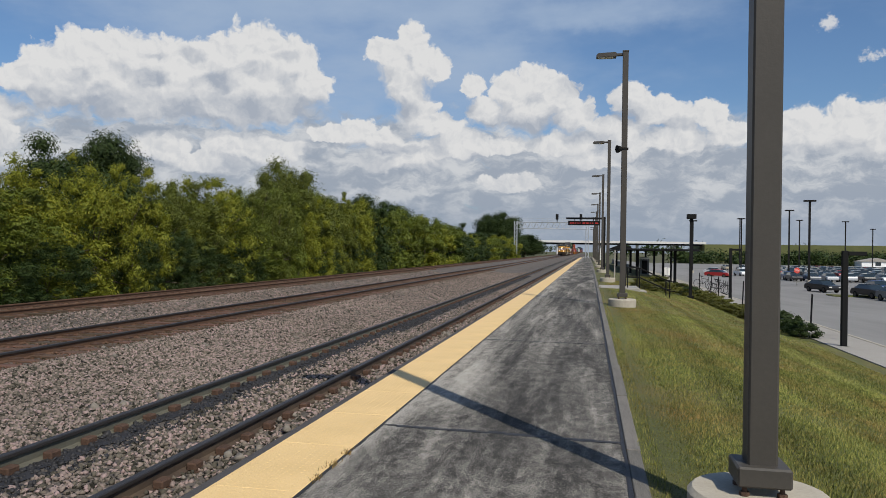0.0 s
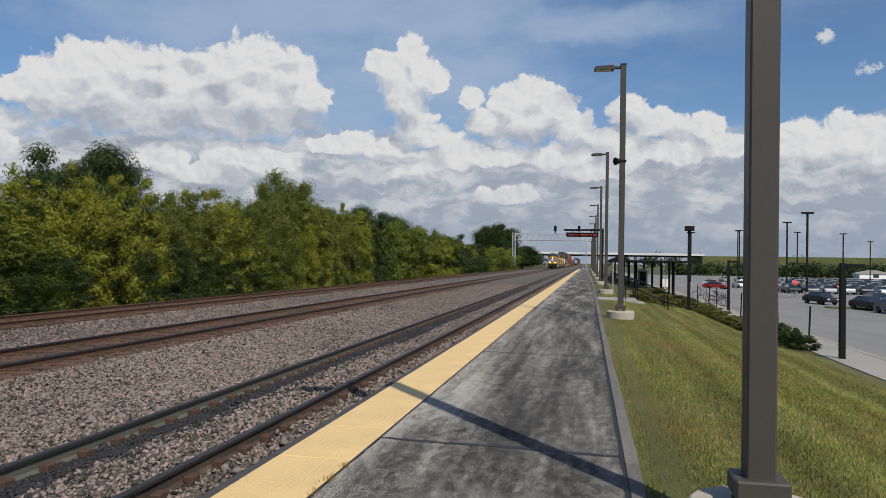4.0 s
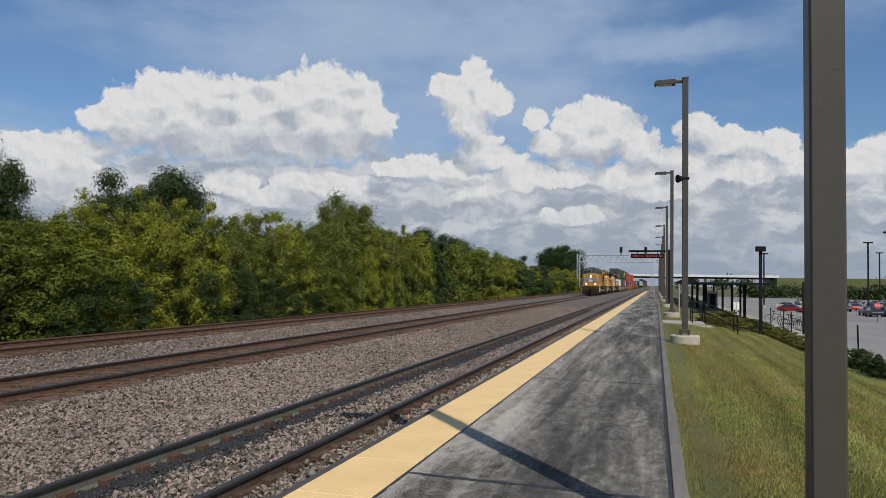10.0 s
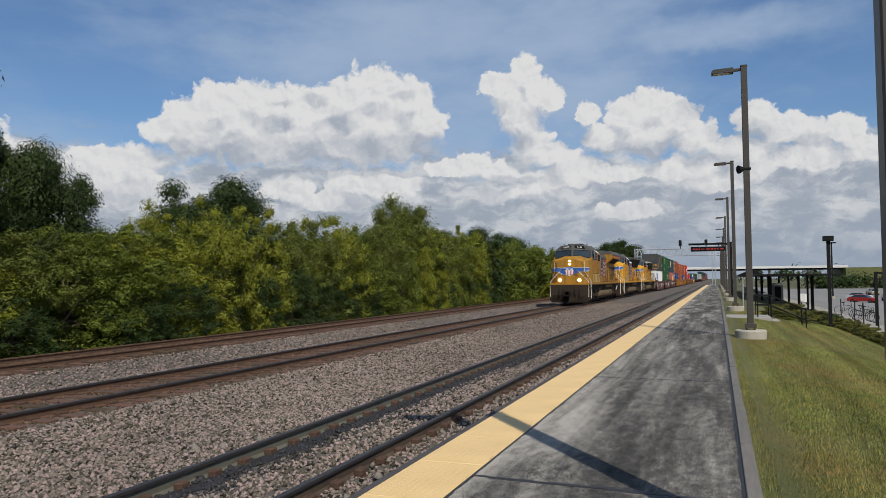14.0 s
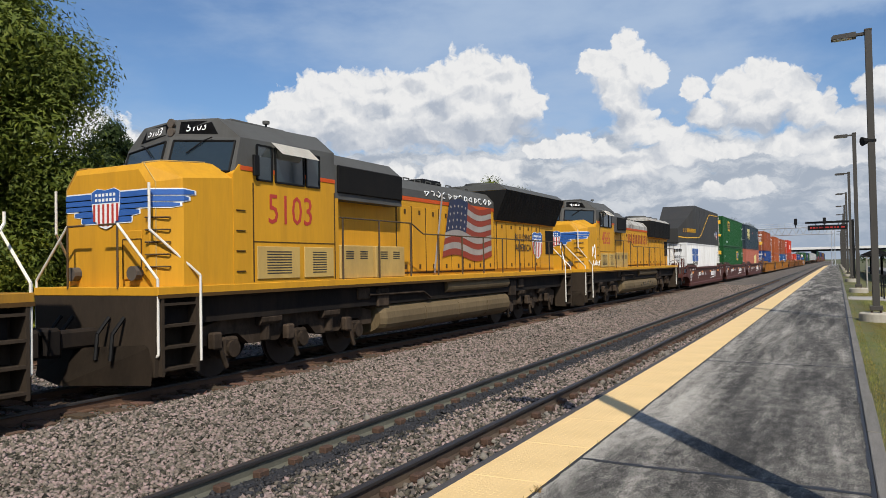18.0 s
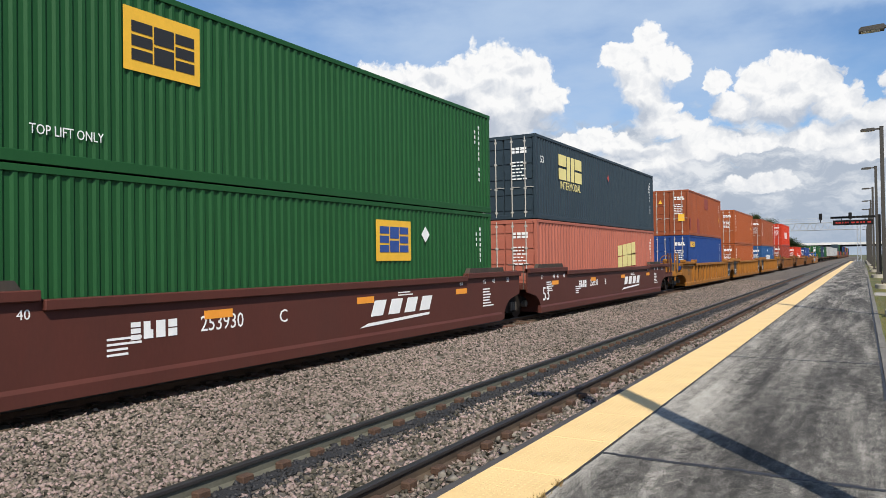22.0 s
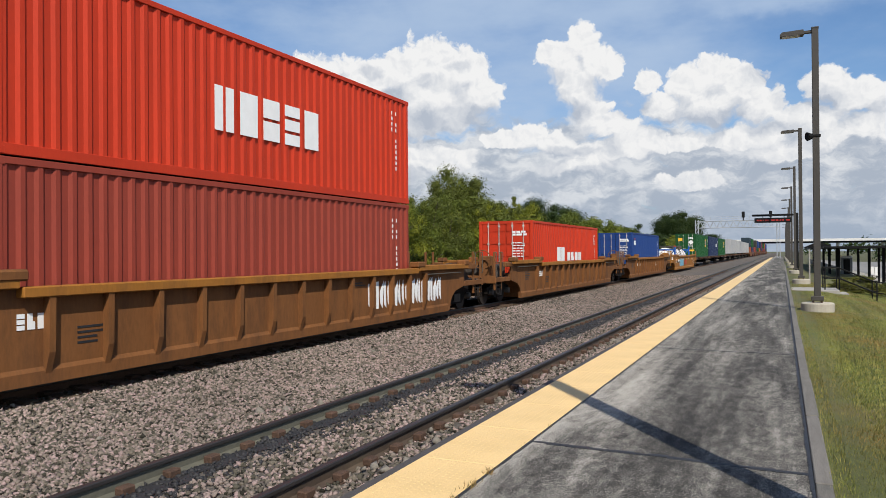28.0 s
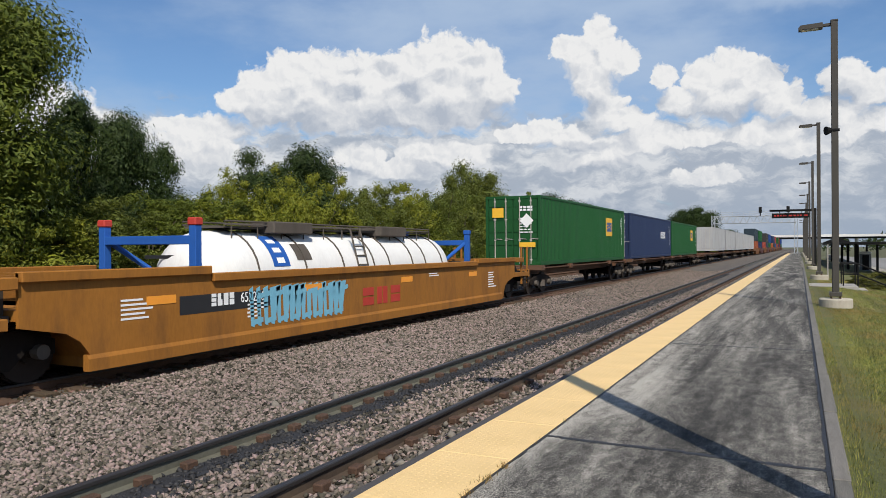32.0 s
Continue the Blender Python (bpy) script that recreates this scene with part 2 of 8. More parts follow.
def bent(bm, pts, r, n=6):
    for a, b in zip(pts[:-1], pts[1:]):
        rod(bm, a, b, r, n)


def hoop(bm, c, r, tube, axis="y", n=20):
    """A closed round ring about the axis x or y."""
    c = Vector(c)
    rings = []
    for k in range(n):
        a = k * math.tau / n
        d = Vector((math.cos(a), 0, math.sin(a))) if axis == "y" else Vector((0, math.cos(a), math.sin(a)))
        e = Vector((0, 1, 0)) if axis == "y" else Vector((1, 0, 0))
        rings.append([bm.verts.new(c + d * (r + tube * math.cos(t * math.tau / 5)) + e * tube * math.sin(t * math.tau / 5)) for t in range(5)])
    for p, q in zip(rings, rings[1:] + rings[:1]):
        for t in range(5):
            bm.faces.new([p[t], p[(t + 1) % 5], q[(t + 1) % 5], q[t]])


def slab(bm, pts, axis, lo, hi):
    """A flat outline, pushed out along axis x, y or z from lo to hi."""
    i = "xyz".index(axis)

    def place(p, w):
        q = list(p)
        q.insert(i, w)
        return bm.verts.new(q)
    a, b = [place(p, lo) for p in pts], [place(p, hi) for p in pts]
    n = len(pts)
    for k in range(n):
        bm.faces.new([a[k], a[(k + 1) % n], b[(k + 1) % n], b[k]])
    bm.faces.new(a[::-1])
    bm.faces.new(b)


def mesh_of(name, bm, material, smooth=False):
    bmesh.ops.recalc_face_normals(bm, faces=bm.faces)
    me = bpy.data.meshes.new(name)
    bm.to_mesh(me)
    bm.free()
    me.materials.append(material)
    if smooth:
        for p in me.polygons:
            p.use_smooth = True
    return me


def part(name, bm, material, parent=None, label="", smooth=False, at=None):
    ob = new(name, mesh_of(name, bm, material, smooth) if isinstance(bm, bmesh.types.BMesh) else bm)
    ob.parent = parent
    if at is not None:
        ob.matrix_basis = at
    if label:
        ob["label"] = label
    return ob


def thing(name, label, category, group="", kind="", at=None):
    ob = tagged(new(name), label, category, group, kind)
    ob.empty_display_size = 0.3
    if at is not None:
        ob.matrix_basis = at
    return ob


def raw_mesh(name, verts, faces, material, smooth=False):
    """A mesh from numpy arrays of corners and of equal faces."""
    me = bpy.data.meshes.new(name)
    n = faces.shape[1]
    me.vertices.add(len(verts))
    me.vertices.foreach_set("co", np.asarray(verts, np.float32).ravel())
    me.loops.add(faces.size)
    me.loops.foreach_set("vertex_index", faces.astype(np.int32).ravel())
    me.polygons.add(len(faces))
    me.polygons.foreach_set("loop_start", np.arange(0, faces.size, n, dtype=np.int32))
    me.update(calc_edges=True)
    me.materials.append(material)
    if smooth:
        me.polygons.foreach_set("use_smooth", np.ones(len(faces), bool))
    return me


TEXTS = {}


def letters(text, size, material, narrow=1.0):
    """Flat letters, 4 mm thick, standing in the xz plane; the middle of the line at the origin."""
    key = (text, size, material.name, narrow)
    if key not in TEXTS:
        cu = bpy.data.curves.new("letters", "FONT")
        cu.body, cu.size, cu.extrude, cu.align_x, cu.align_y = text, size, 0.002, "CENTER", "CENTER"
        cu.resolution_u = 2
        ob = bpy.data.objects.new("letters", cu)
        me = bpy.data.meshes.new_from_object(ob)
        bpy.data.objects.remove(ob)
        bpy.data.curves.remove(cu)
        me.transform(Matrix.Rotation(radians(90), 4, "X") @ Matrix.Diagonal((narrow, 1, 1, 1)))
        me.materials.clear()
        me.materials.append(material)
        TEXTS[key] = me
    return TEXTS[key]


SIDE = Matrix.Rotation(radians(90), 4, "Z")      # letters that face +x


def on_side(name, me, parent, x, y, z, label=""):
    """Puts letters or a mark on a wall that faces +x."""
    return part(name, me, None, parent, label, at=Matrix.Translation((x, y, z)) @ SIDE)


def bars(bm, x, y0, z0, w, h, rows, gap=0.5, seed=0):
    """Lines of writing too small to read, as plain bars on a wall that faces +x."""
    rnd = random.Random(seed)
    step = h / rows
    for k in range(rows):
        z = z0 + h - (k + 1) * step
        box(bm, x, x + 0.004, y0, y0 + w * rnd.uniform(0.55, 1.0), z, z + step * gap)


# ---- materials ----
def pbr(name, color, rough=0.6, metal=0.0, var=0.18, scale=1.5, fine=30.0, bump=0.15, dirt=None, dirt_amount=0.5, dirt_scale=0.7, stretch=(1, 1, 1), random_tint=0.0, island=False, spec=0.5, glow=0.0):
    m = bpy.data.materials.new(name)
    m.use_nodes = True
    nt = m.node_tree
    nodes, link = nt.nodes, nt.links.new
    b = nodes["Principled BSDF"]
    b.inputs["Roughness"].default_value = rough
    b.inputs["Metallic"].default_value = metal
    b.inputs["Specular IOR Level"].default_value = spec
    co = nodes.new("ShaderNodeTexCoord")
    mp = nodes.new("ShaderNodeMapping")
    mp.inputs["Scale"].default_value = stretch
    link(co.outputs["Object"], mp.inputs[0])
    wide = nodes.new("ShaderNodeTexNoise")
    wide.inputs["Scale"].default_value, wide.inputs["Detail"].default_value, wide.inputs["Roughness"].default_value = scale, 5, 0.6
    small = nodes.new("ShaderNodeTexNoise")
    small.inputs["Scale"].default_value, small.inputs["Detail"].default_value, small.inputs["Roughness"].default_value = fine, 3, 0.6
    link(mp.outputs[0], wide.inputs["Vector"])
    link(mp.outputs[0], small.inputs["Vector"])
    add = nodes.new("ShaderNodeMath")
    add.operation = "MULTIPLY_ADD"
    link(wide.outputs["Fac"], add.inputs[0])
    add.inputs[1].default_value = 1.3
    half = nodes.new("ShaderNodeMath")
    half.operation = "MULTIPLY_ADD"
    link(small.outputs["Fac"], half.inputs[0])
    half.inputs[1].default_value, half.inputs[2].default_value = 0.9, -0.6
    link(half.outputs[0], add.inputs[2])
    ramp = nodes.new("ShaderNodeMix")
    ramp.data_type = "RGBA"
    ramp.clamp_factor = True
    link(add.outputs[0], ramp.inputs["Factor"])
    c = Vector(color)
    ins = [i for i in ramp.inputs if i.type == "RGBA"]
    ins[0].default_value = (*(c * (1 - var)), 1)
    ins[1].default_value = (*[min(1.0, v) for v in c * (1 + var)], 1)
    col = [o for o in ramp.outputs if o.type == "RGBA"][0]
    if dirt:
        dn = nodes.new("ShaderNodeTexNoise")
        dn.inputs["Scale"].default_value, dn.inputs["Detail"].default_value, dn.inputs["Roughness"].default_value = dirt_scale, 7, 0.68
        link(mp.outputs[0], dn.inputs["Vector"])
        rng = nodes.new("ShaderNodeMapRange")
        link(dn.outputs["Fac"], rng.inputs[0])
        rng.inputs[1].default_value, rng.inputs[2].default_value = 0.45, 0.72
        rng.inputs[4].default_value = dirt_amount
        dm = nodes.new("ShaderNodeMix")
        dm.data_type = "RGBA"
        link(rng.outputs[0], dm.inputs["Factor"])
        k = [i for i in dm.inputs if i.type == "RGBA"]
        link(col, k[0])
        k[1].default_value = (*dirt, 1)
        col = [o for o in dm.outputs if o.type == "RGBA"][0]
    if random_tint:
        src = nodes.new("ShaderNodeNewGeometry").outputs["Random Per Island"] if island else nodes.new("ShaderNodeObjectInfo").outputs["Random"]
        hs = nodes.new("ShaderNodeHueSaturation")
        r2 = nodes.new("ShaderNodeMapRange")
        link(src, r2.inputs[0])
        r2.inputs[3].default_value, r2.inputs[4].default_value = 1 - random_tint, 1 + random_tint
        link(r2.outputs[0], hs.inputs["Value"])
        r3 = nodes.new("ShaderNodeMapRange")
        link(src, r3.inputs[0])
        r3.inputs[3].default_value, r3.inputs[4].default_value = 0.5 + random_tint * 0.06, 0.5 - random_tint * 0.06
        link(r3.outputs[0], hs.inputs["Hue"])
        link(col, hs.inputs["Color"])
        col = hs.outputs[0]
    link(col, b.inputs["Base Color"])
    if glow:
        b.inputs["Emission Color"].default_value = (*color, 1)
        b.inputs["Emission Strength"].default_value = glow
    if bump:
        bp = nodes.new("ShaderNodeBump")
        bp.inputs["Strength"].default_value = bump
        bp.inputs["Distance"].default_value = 0.02
        link(small.outputs["Fac"], bp.inputs["Height"])
        link(bp.outputs[0], b.inputs["Normal"])
    return m


def leafy(name, color, var=0.22):
    m = pbr(name, color, 0.62, 0, 0.3, 0.6, 12, 0, random_tint=var, island=True, spec=0.25)
    nt = m.node_tree
    b = nt.nodes["Principled BSDF"]
    tr = nt.nodes.new("ShaderNodeBsdfTranslucent")
    mx = nt.nodes.new("ShaderNodeMixShader")
    mx.inputs[0].default_value = 0.15
    src = b.inputs["Base Color"].links[0].from_socket
    nt.links.new(src, tr.inputs["Color"])
    nt.links.new(b.outputs[0], mx.inputs[1])
    nt.links.new(tr.outputs[0], mx.inputs[2])
    nt.links.new(mx.outputs[0], nt.nodes["Material Output"].inputs["Surface"])
    return m


def worn_asphalt():
    """Old asphalt: dark and bleached patches drawn out along the platform, a paler band beside the yellow strip, grit."""
    m = pbr("asphalt", (0.1, 0.1, 0.1), 0.9, 0, 0.3, 1, 70, 0.6, spec=0.25)
    nt = m.node_tree
    nodes, link = nt.nodes, nt.links.new
    b = nodes["Principled BSDF"]
    co = nodes.new("ShaderNodeTexCoord")

    def noise(scale, stretch, detail=5, rough=0.6):
        mp = nodes.new("ShaderNodeMapping")
        mp.inputs["Scale"].default_value = stretch
        link(co.outputs["Object"], mp.inputs[0])
        n = nodes.new("ShaderNodeTexNoise")
        n.inputs["Scale"].default_value, n.inputs["Detail"].default_value, n.inputs["Roughness"].default_value = scale, detail, rough
        link(mp.outputs[0], n.inputs["Vector"])
        return n.outputs["Fac"]

    def calc(op, a, c, d=None):
        n = nodes.new("ShaderNodeMath")
        n.operation = op
        for i, v in enumerate((a, c, d)):
            if isinstance(v, (int, float)):
                n.inputs[i].default_value = v
            elif v is not None:
                link(v, n.inputs[i])
        return n.outputs[0]
    sep = nodes.new("ShaderNodeSeparateXYZ")
    link(co.outputs["Object"], sep.inputs[0])
    band = nodes.new("ShaderNodeMapRange")
    band.interpolation_type = "SMOOTHSTEP"
    link(sep.outputs[0], band.inputs[0])
    for i, v in enumerate((-1.1, -1.85, 0.0, 0.22)):
        band.inputs[i + 1].default_value = v
    big = noise(0.9, (1.7, 0.20, 1), 4, 0.55)
    mid = noise(6.0, (1.5, 0.70, 1), 7, 0.78)
    streak = noise(2.2, (3.0, 0.16, 1), 4, 0.55)
    grit = noise(62, (1, 0.8, 1), 3, 0.8)
    grit2 = noise(140, (1, 1, 1), 1, 0.5)
    v = calc("ADD", calc("MULTIPLY_ADD", big, 1.35, -0.675), calc("ADD", calc("MULTIPLY_ADD", mid, 1.25, -0.625), calc("MULTIPLY_ADD", streak, 0.7, -0.35)))
    v = calc("ADD", v, band.outputs[0])
    v = calc("ADD", v, calc("MULTIPLY_ADD", grit, 2.0, -1.0))
    v = calc("ADD", v, calc("MULTIPLY_ADD", grit2, 1.6, -0.8))
    ramp = nodes.new("ShaderNodeValToRGB")
    ramp.color_ramp.elements[0].position, ramp.color_ramp.elements[0].color = 0.12, (0.020, 0.019, 0.0175, 1)
    ramp.color_ramp.elements[1].position, ramp.color_ramp.elements[1].color = 0.95, (0.44, 0.41, 0.355, 1)
    e = ramp.color_ramp.elements.new(0.48)
    e.color = (0.073, 0.068, 0.059, 1)
    link(calc("ADD", v, 0.45), ramp.inputs[0])
    link(ramp.outputs[0], b.inputs["Base Color"])
    return m


def glass(name, color=(0.02, 0.03, 0.035)):
    m = pbr(name, color, 0.06, 0, 0.1, 2, 8, 0, spec=0.8)
    return m


ASPHALT = worn_asphalt()
CRACK = pbr("tar_filled_crack", (0.018, 0.018, 0.02), 0.55, 0, 0.3, 6, 50, 0.3)
YELLOW = pbr("yellow_tactile_paint", (0.72, 0.505, 0.23), 0.62, 0, 0.09, 1.2, 45, 0.3, dirt=(0.52, 0.34, 0.13), dirt_amount=0.3, dirt_scale=1.6)
EDGE = pbr("platform_edge_timber", (0.055, 0.05, 0.048), 0.85, 0, 0.3, 2, 40, 0.4)
CURB = pbr("weathered_timber", (0.150, 0.138, 0.120), 0.9, 0, 0.35, 3, 25, 0.5, stretch=(6, 0.6, 6), random_tint=0.18)
CONCRETE = pbr("aged_concrete", (0.40, 0.36, 0.285), 0.85, 0, 0.18, 2.2, 45, 0.25, dirt=(0.24, 0.21, 0.17), dirt_amount=0.55, dirt_scale=1.6)
PAVE = pbr("pale_concrete_paving", (0.31, 0.29, 0.255), 0.85, 0, 0.14, 0.7, 40, 0.2, dirt=(0.24, 0.22, 0.19), dirt_amount=0.5, dirt_scale=0.5)
LOT = pbr("parking_lot_asphalt", (0.205, 0.198, 0.185), 0.85, 0, 0.2, 0.12, 12, 0.2, dirt=(0.12, 0.116, 0.11), dirt_amount=0.7, dirt_scale=0.09)
BRONZE = pbr("dark_bronze_painted_steel", (0.058, 0.052, 0.044), 0.48, 0.0, 0.12, 2.5, 40, 0.05, spec=0.3)
BLACK = pbr("black_painted_steel", (0.006, 0.006, 0.006), 0.7, 0, 0.2, 3, 40, 0.05, spec=0.2)
RAILTOP = pbr("worn_dark_rail_steel", (0.030, 0.027, 0.026), 0.5, 0.1, 0.3, 3, 30, 0.1)
RAIL = pbr("brown_rail_web", (0.065, 0.044, 0.03), 0.75, 0.1, 0.35, 2, 30, 0.2, dirt=(0.15, 0.11, 0.07), dirt_amount=0.6)
RUSTRAIL = pbr("rusty_rail_steel", (0.10, 0.052, 0.028), 0.85, 0.1, 0.35, 2, 30, 0.3)
OLDRAIL = pbr("greenish_grey_rail_web", (0.105, 0.10, 0.075), 0.8, 0.1, 0.3, 2, 30, 0.2)
TIE = pbr("creosoted_timber_tie", (0.080, 0.047, 0.028), 0.9, 0, 0.4, 2, 22, 0.5, stretch=(0.6, 5, 5), random_tint=0.35)
PALETIE = pbr("bleached_tie_end", (0.20, 0.175, 0.145), 0.9, 0, 0.3, 3, 30, 0.4, stretch=(0.6, 5, 5), random_tint=0.25)
RUSTCLIP = pbr("rust_brown_fastener", (0.075, 0.040, 0.024), 0.85, 0.1, 0.45, 9, 60, 0.4)
BALLAST = pbr("ballast_bed", (0.095, 0.080, 0.066), 0.95, 0, 0.7, 1.2, 24, 1.0, dirt=(0.12, 0.096, 0.08), dirt_amount=0.6, dirt_scale=0.5)
STONE = pbr("crushed_ballast_stone", (0.172, 0.143, 0.116), 0.92, 0, 0.35, 0.25, 30, 0.3, dirt=(0.175, 0.138, 0.110), dirt_amount=0.5, dirt_scale=0.4, random_tint=0.9, island=True, spec=0.2)
RUSTSTONE = pbr("rust_stained_ballast_stone", (0.105, 0.064, 0.038), 0.92, 0, 0.4, 0.4, 30, 0.3, dirt=(0.15, 0.125, 0.10), dirt_amount=0.7, dirt_scale=0.8, random_tint=0.7, island=True, spec=0.2)
SOOT = pbr("oily_dark_ballast", (0.022, 0.021, 0.022), 0.7, 0, 0.5, 3, 25, 0.8)
GRASS = pbr("mown_lawn", (0.080, 0.090, 0.022), 0.95, 0, 0.45, 0.5, 26, 0.8, dirt=(0.14, 0.088, 0.034), dirt_amount=0.75, dirt_scale=0.3)
BLADE = pbr("grass_blades", (0.190, 0.205, 0.052), 0.9, 0, 0.38, 0.45, 8, 0, dirt=(0.27, 0.165, 0.06), dirt_amount=0.85, dirt_scale=0.34, random_tint=0.6, island=True, spec=0.2)
DRYGRASS = pbr("rough_embankment_grass", (0.125, 0.128, 0.045), 0.95, 0, 0.3, 0.05, 1.5, 0.3, dirt=(0.055, 0.075, 0.025), dirt_amount=0.7, dirt_scale=0.03)
SCRUB = pbr("weedy_soil", (0.075, 0.08, 0.03), 0.95, 0, 0.4, 0.3, 9, 0.5, dirt=(0.11, 0.085, 0.05), dirt_amount=0.6, dirt_scale=0.3)
BARK = pbr("grey_brown_bark", (0.10, 0.078, 0.058), 0.92, 0, 0.35, 2, 25, 0.6, stretch=(4, 4, 1))
# the dark green serves dark trees, and the shade at the hedge's foot
LEAF = [leafy("bright_bush_leaf", (0.165, 0.178, 0.014)), leafy("mid_green_leaf", (0.092, 0.116, 0.012)), leafy("dark_and_shade_green_leaf", (0.030, 0.050, 0.010)), leafy("grey_green_leaf", (0.094, 0.112, 0.016)), leafy("yellow_shrub_leaf", (0.105, 0.105, 0.018))]

WHITE = pbr("white_marking", (0.78, 0.78, 0.76), 0.6, 0, 0.08, 4, 40, 0)
CREAM = pbr("yellow_cream_marking", (0.72, 0.62, 0.24), 0.6, 0, 0.08, 4, 40, 0)
ORANGE = pbr("orange_reflector", (0.80, 0.30, 0.03), 0.5, 0, 0.08, 4, 40, 0)
REDMARK = pbr("dark_red_marking", (0.42, 0.035, 0.02), 0.55, 0, 0.1, 4, 40, 0)
BLUEMARK = pbr("blue_marking", (0.025, 0.10, 0.34), 0.55, 0, 0.1, 4, 40, 0)
BLACKMARK = pbr("black_marking", (0.015, 0.015, 0.016), 0.6, 0, 0.1, 4, 40, 0)
GOLDMARK = pbr("gold_marking", (0.75, 0.42, 0.03), 0.6, 0, 0.1, 4, 40, 0)
HEADLIGHT = pbr("lit_headlight", (1.0, 0.86, 0.55), 0.3, 0, 0.0, 2, 5, 0, glow=9.0)
REDLED = pbr("red_display_segment", (0.34, 0.02, 0.014), 0.4, 0, 0.0, 2, 5, 0, glow=0.08)

# ---- ground, tracks and platform ----
TRACKS = [("track_1", -4.41), ("track_2", -10.72), ("track_3", -16.9)]
RAIL_Z = -0.20


def terrain(x, y):
    """Height of the ground beside the platform."""
    if x <= 0.45:
        return 0.0
    prof = [(0.45, -0.03), (1.6, -0.05), (3.0, -0.28), (5.2, -0.80), (6.6, -1.10), (7.2, -1.2), (7.6, -1.22)]
    for (a, za), (b, zb) in zip(prof[:-1], prof[1:]):
        if x <= b:
            f = (x - a) / (b - a)
            return za + (zb - za) * f
    return -1.22


def build_ground():
    # one sheet to the horizon, below everything else
    bm = bmesh.new()
    n = 40
    rim = [bm.verts.new((4200 * math.cos(k * math.tau / n), 4200 * math.sin(k * math.tau / n), -2.95)) for k in range(n)]
    bm.faces.new(rim)
    ob = part("ground", bm, SCRUB)
    tagged(ob, "flat weedy ground that reaches the horizon", "ground", kind="structure")

    # track bed: ballast with shoulders
    bm = bmesh.new()
    prof = [(-24.0, -1.45), (-20.4, -0.75), (-18.7, -0.42), (-15.0, -0.40), (-13.8, -0.55), (-12.4, -0.38), (-9.0, -0.37), (-7.6, -0.48), (-6.2, -0.40), (-5.7, -0.36), (-3.1, -0.37), (-2.6, -0.42), (-2.6, -3.0), (-24.0, -3.0)]
    slab(bm, prof, "y", -60, 700)
    ob = part("track_bed", bm, BALLAST)
    tagged(ob, "grey and pinkish crushed-stone ballast bed under the tracks", "track bed", kind="structure")

    # weedy verge under the bushes
    bm = bmesh.new()
    box(bm, -120, -23.9, -60, 700, -3.0, -1.44)
    ob = part("verge", bm, SCRUB)
    tagged(ob, "weedy verge under the bushes beside the tracks", "verge", kind="structure")

    # lawn slope beside the platform
    bm = bmesh.new()
    xs = [0.45, 1.0, 1.6, 2.3, 3.0, 4.1, 5.2, 5.9, 6.6, 7.2, 7.6]
    ys = list(range(-20, 36, 4)) + [37.0, 41, 46, 52, 60, 75, 90, 110, 140]
    grid = [[bm.verts.new((x, y, terrain(x, y))) for y in ys] for x in xs]
    for i in range(len(xs) - 1):
        for j in range(len(ys) - 1):
            bm.faces.new([grid[i][j], grid[i + 1][j], grid[i + 1][j + 1], grid[i][j + 1]])
    ob = part("lawn", bm, GRASS, smooth=True)
    tagged(ob, "sloping mown lawn with dry yellow-brown patches", "lawn", kind="structure")

    # pavement and parking lot at the foot of the slope
    bm = bmesh.new()
    box(bm, 7.6, 9.2, -20, 150, -3.0, -1.19)
    ob = part("pavement", bm, PAVE)
    tagged(ob, "pale concrete pavement at the foot of the lawn", "pavement", kind="structure")
    bm = bmesh.new()
    box(bm, 9.2, 9.35, -20, 150, -3.0, -1.17, 0.02)
    ob = part("kerb", bm, CONCRETE)
    tagged(ob, "concrete kerb between pavement and parking lot", "kerb", kind="structure")
    bm = bmesh.new()
    slab(bm, [(9.35, -3.0), (300, -3.0), (300, -2.8), (26, -2.72), (19, -2.45), (14, -1.9), (9.35, -1.32)], "y", -25, 322)
    ob = part("parking_lot", bm, LOT)
    tagged(ob, "worn grey asphalt parking lot", "parking lot", kind="structure")


def rail_mesh(name, y0, y1, top, web):
    """A rail of T section, its head's top at z = 0."""
    prof = [(-0.075, -0.17), (0.075, -0.17), (0.075, -0.155), (0.012, -0.135), (0.010, -0.05), (0.036, -0.035), (0.036, -0.008), (0.028, 0), (-0.028, 0), (-0.036, -0.008), (-0.036, -0.035), (-0.010, -0.05), (-0.012, -0.135), (-0.075, -0.155)]
    bm = bmesh.new()
    slab(bm, prof, "y", y0, y1)
    bmesh.ops.recalc_face_normals(bm, faces=bm.faces)
    me = bpy.data.meshes.new(name)
    for f in bm.faces:
        c = f.calc_center_median()
        f.material_index = 0 if c.z > -0.04 else 1
    bm.to_mesh(me)
    bm.free()
    me.materials.append(top)
    me.materials.append(web)
    return me


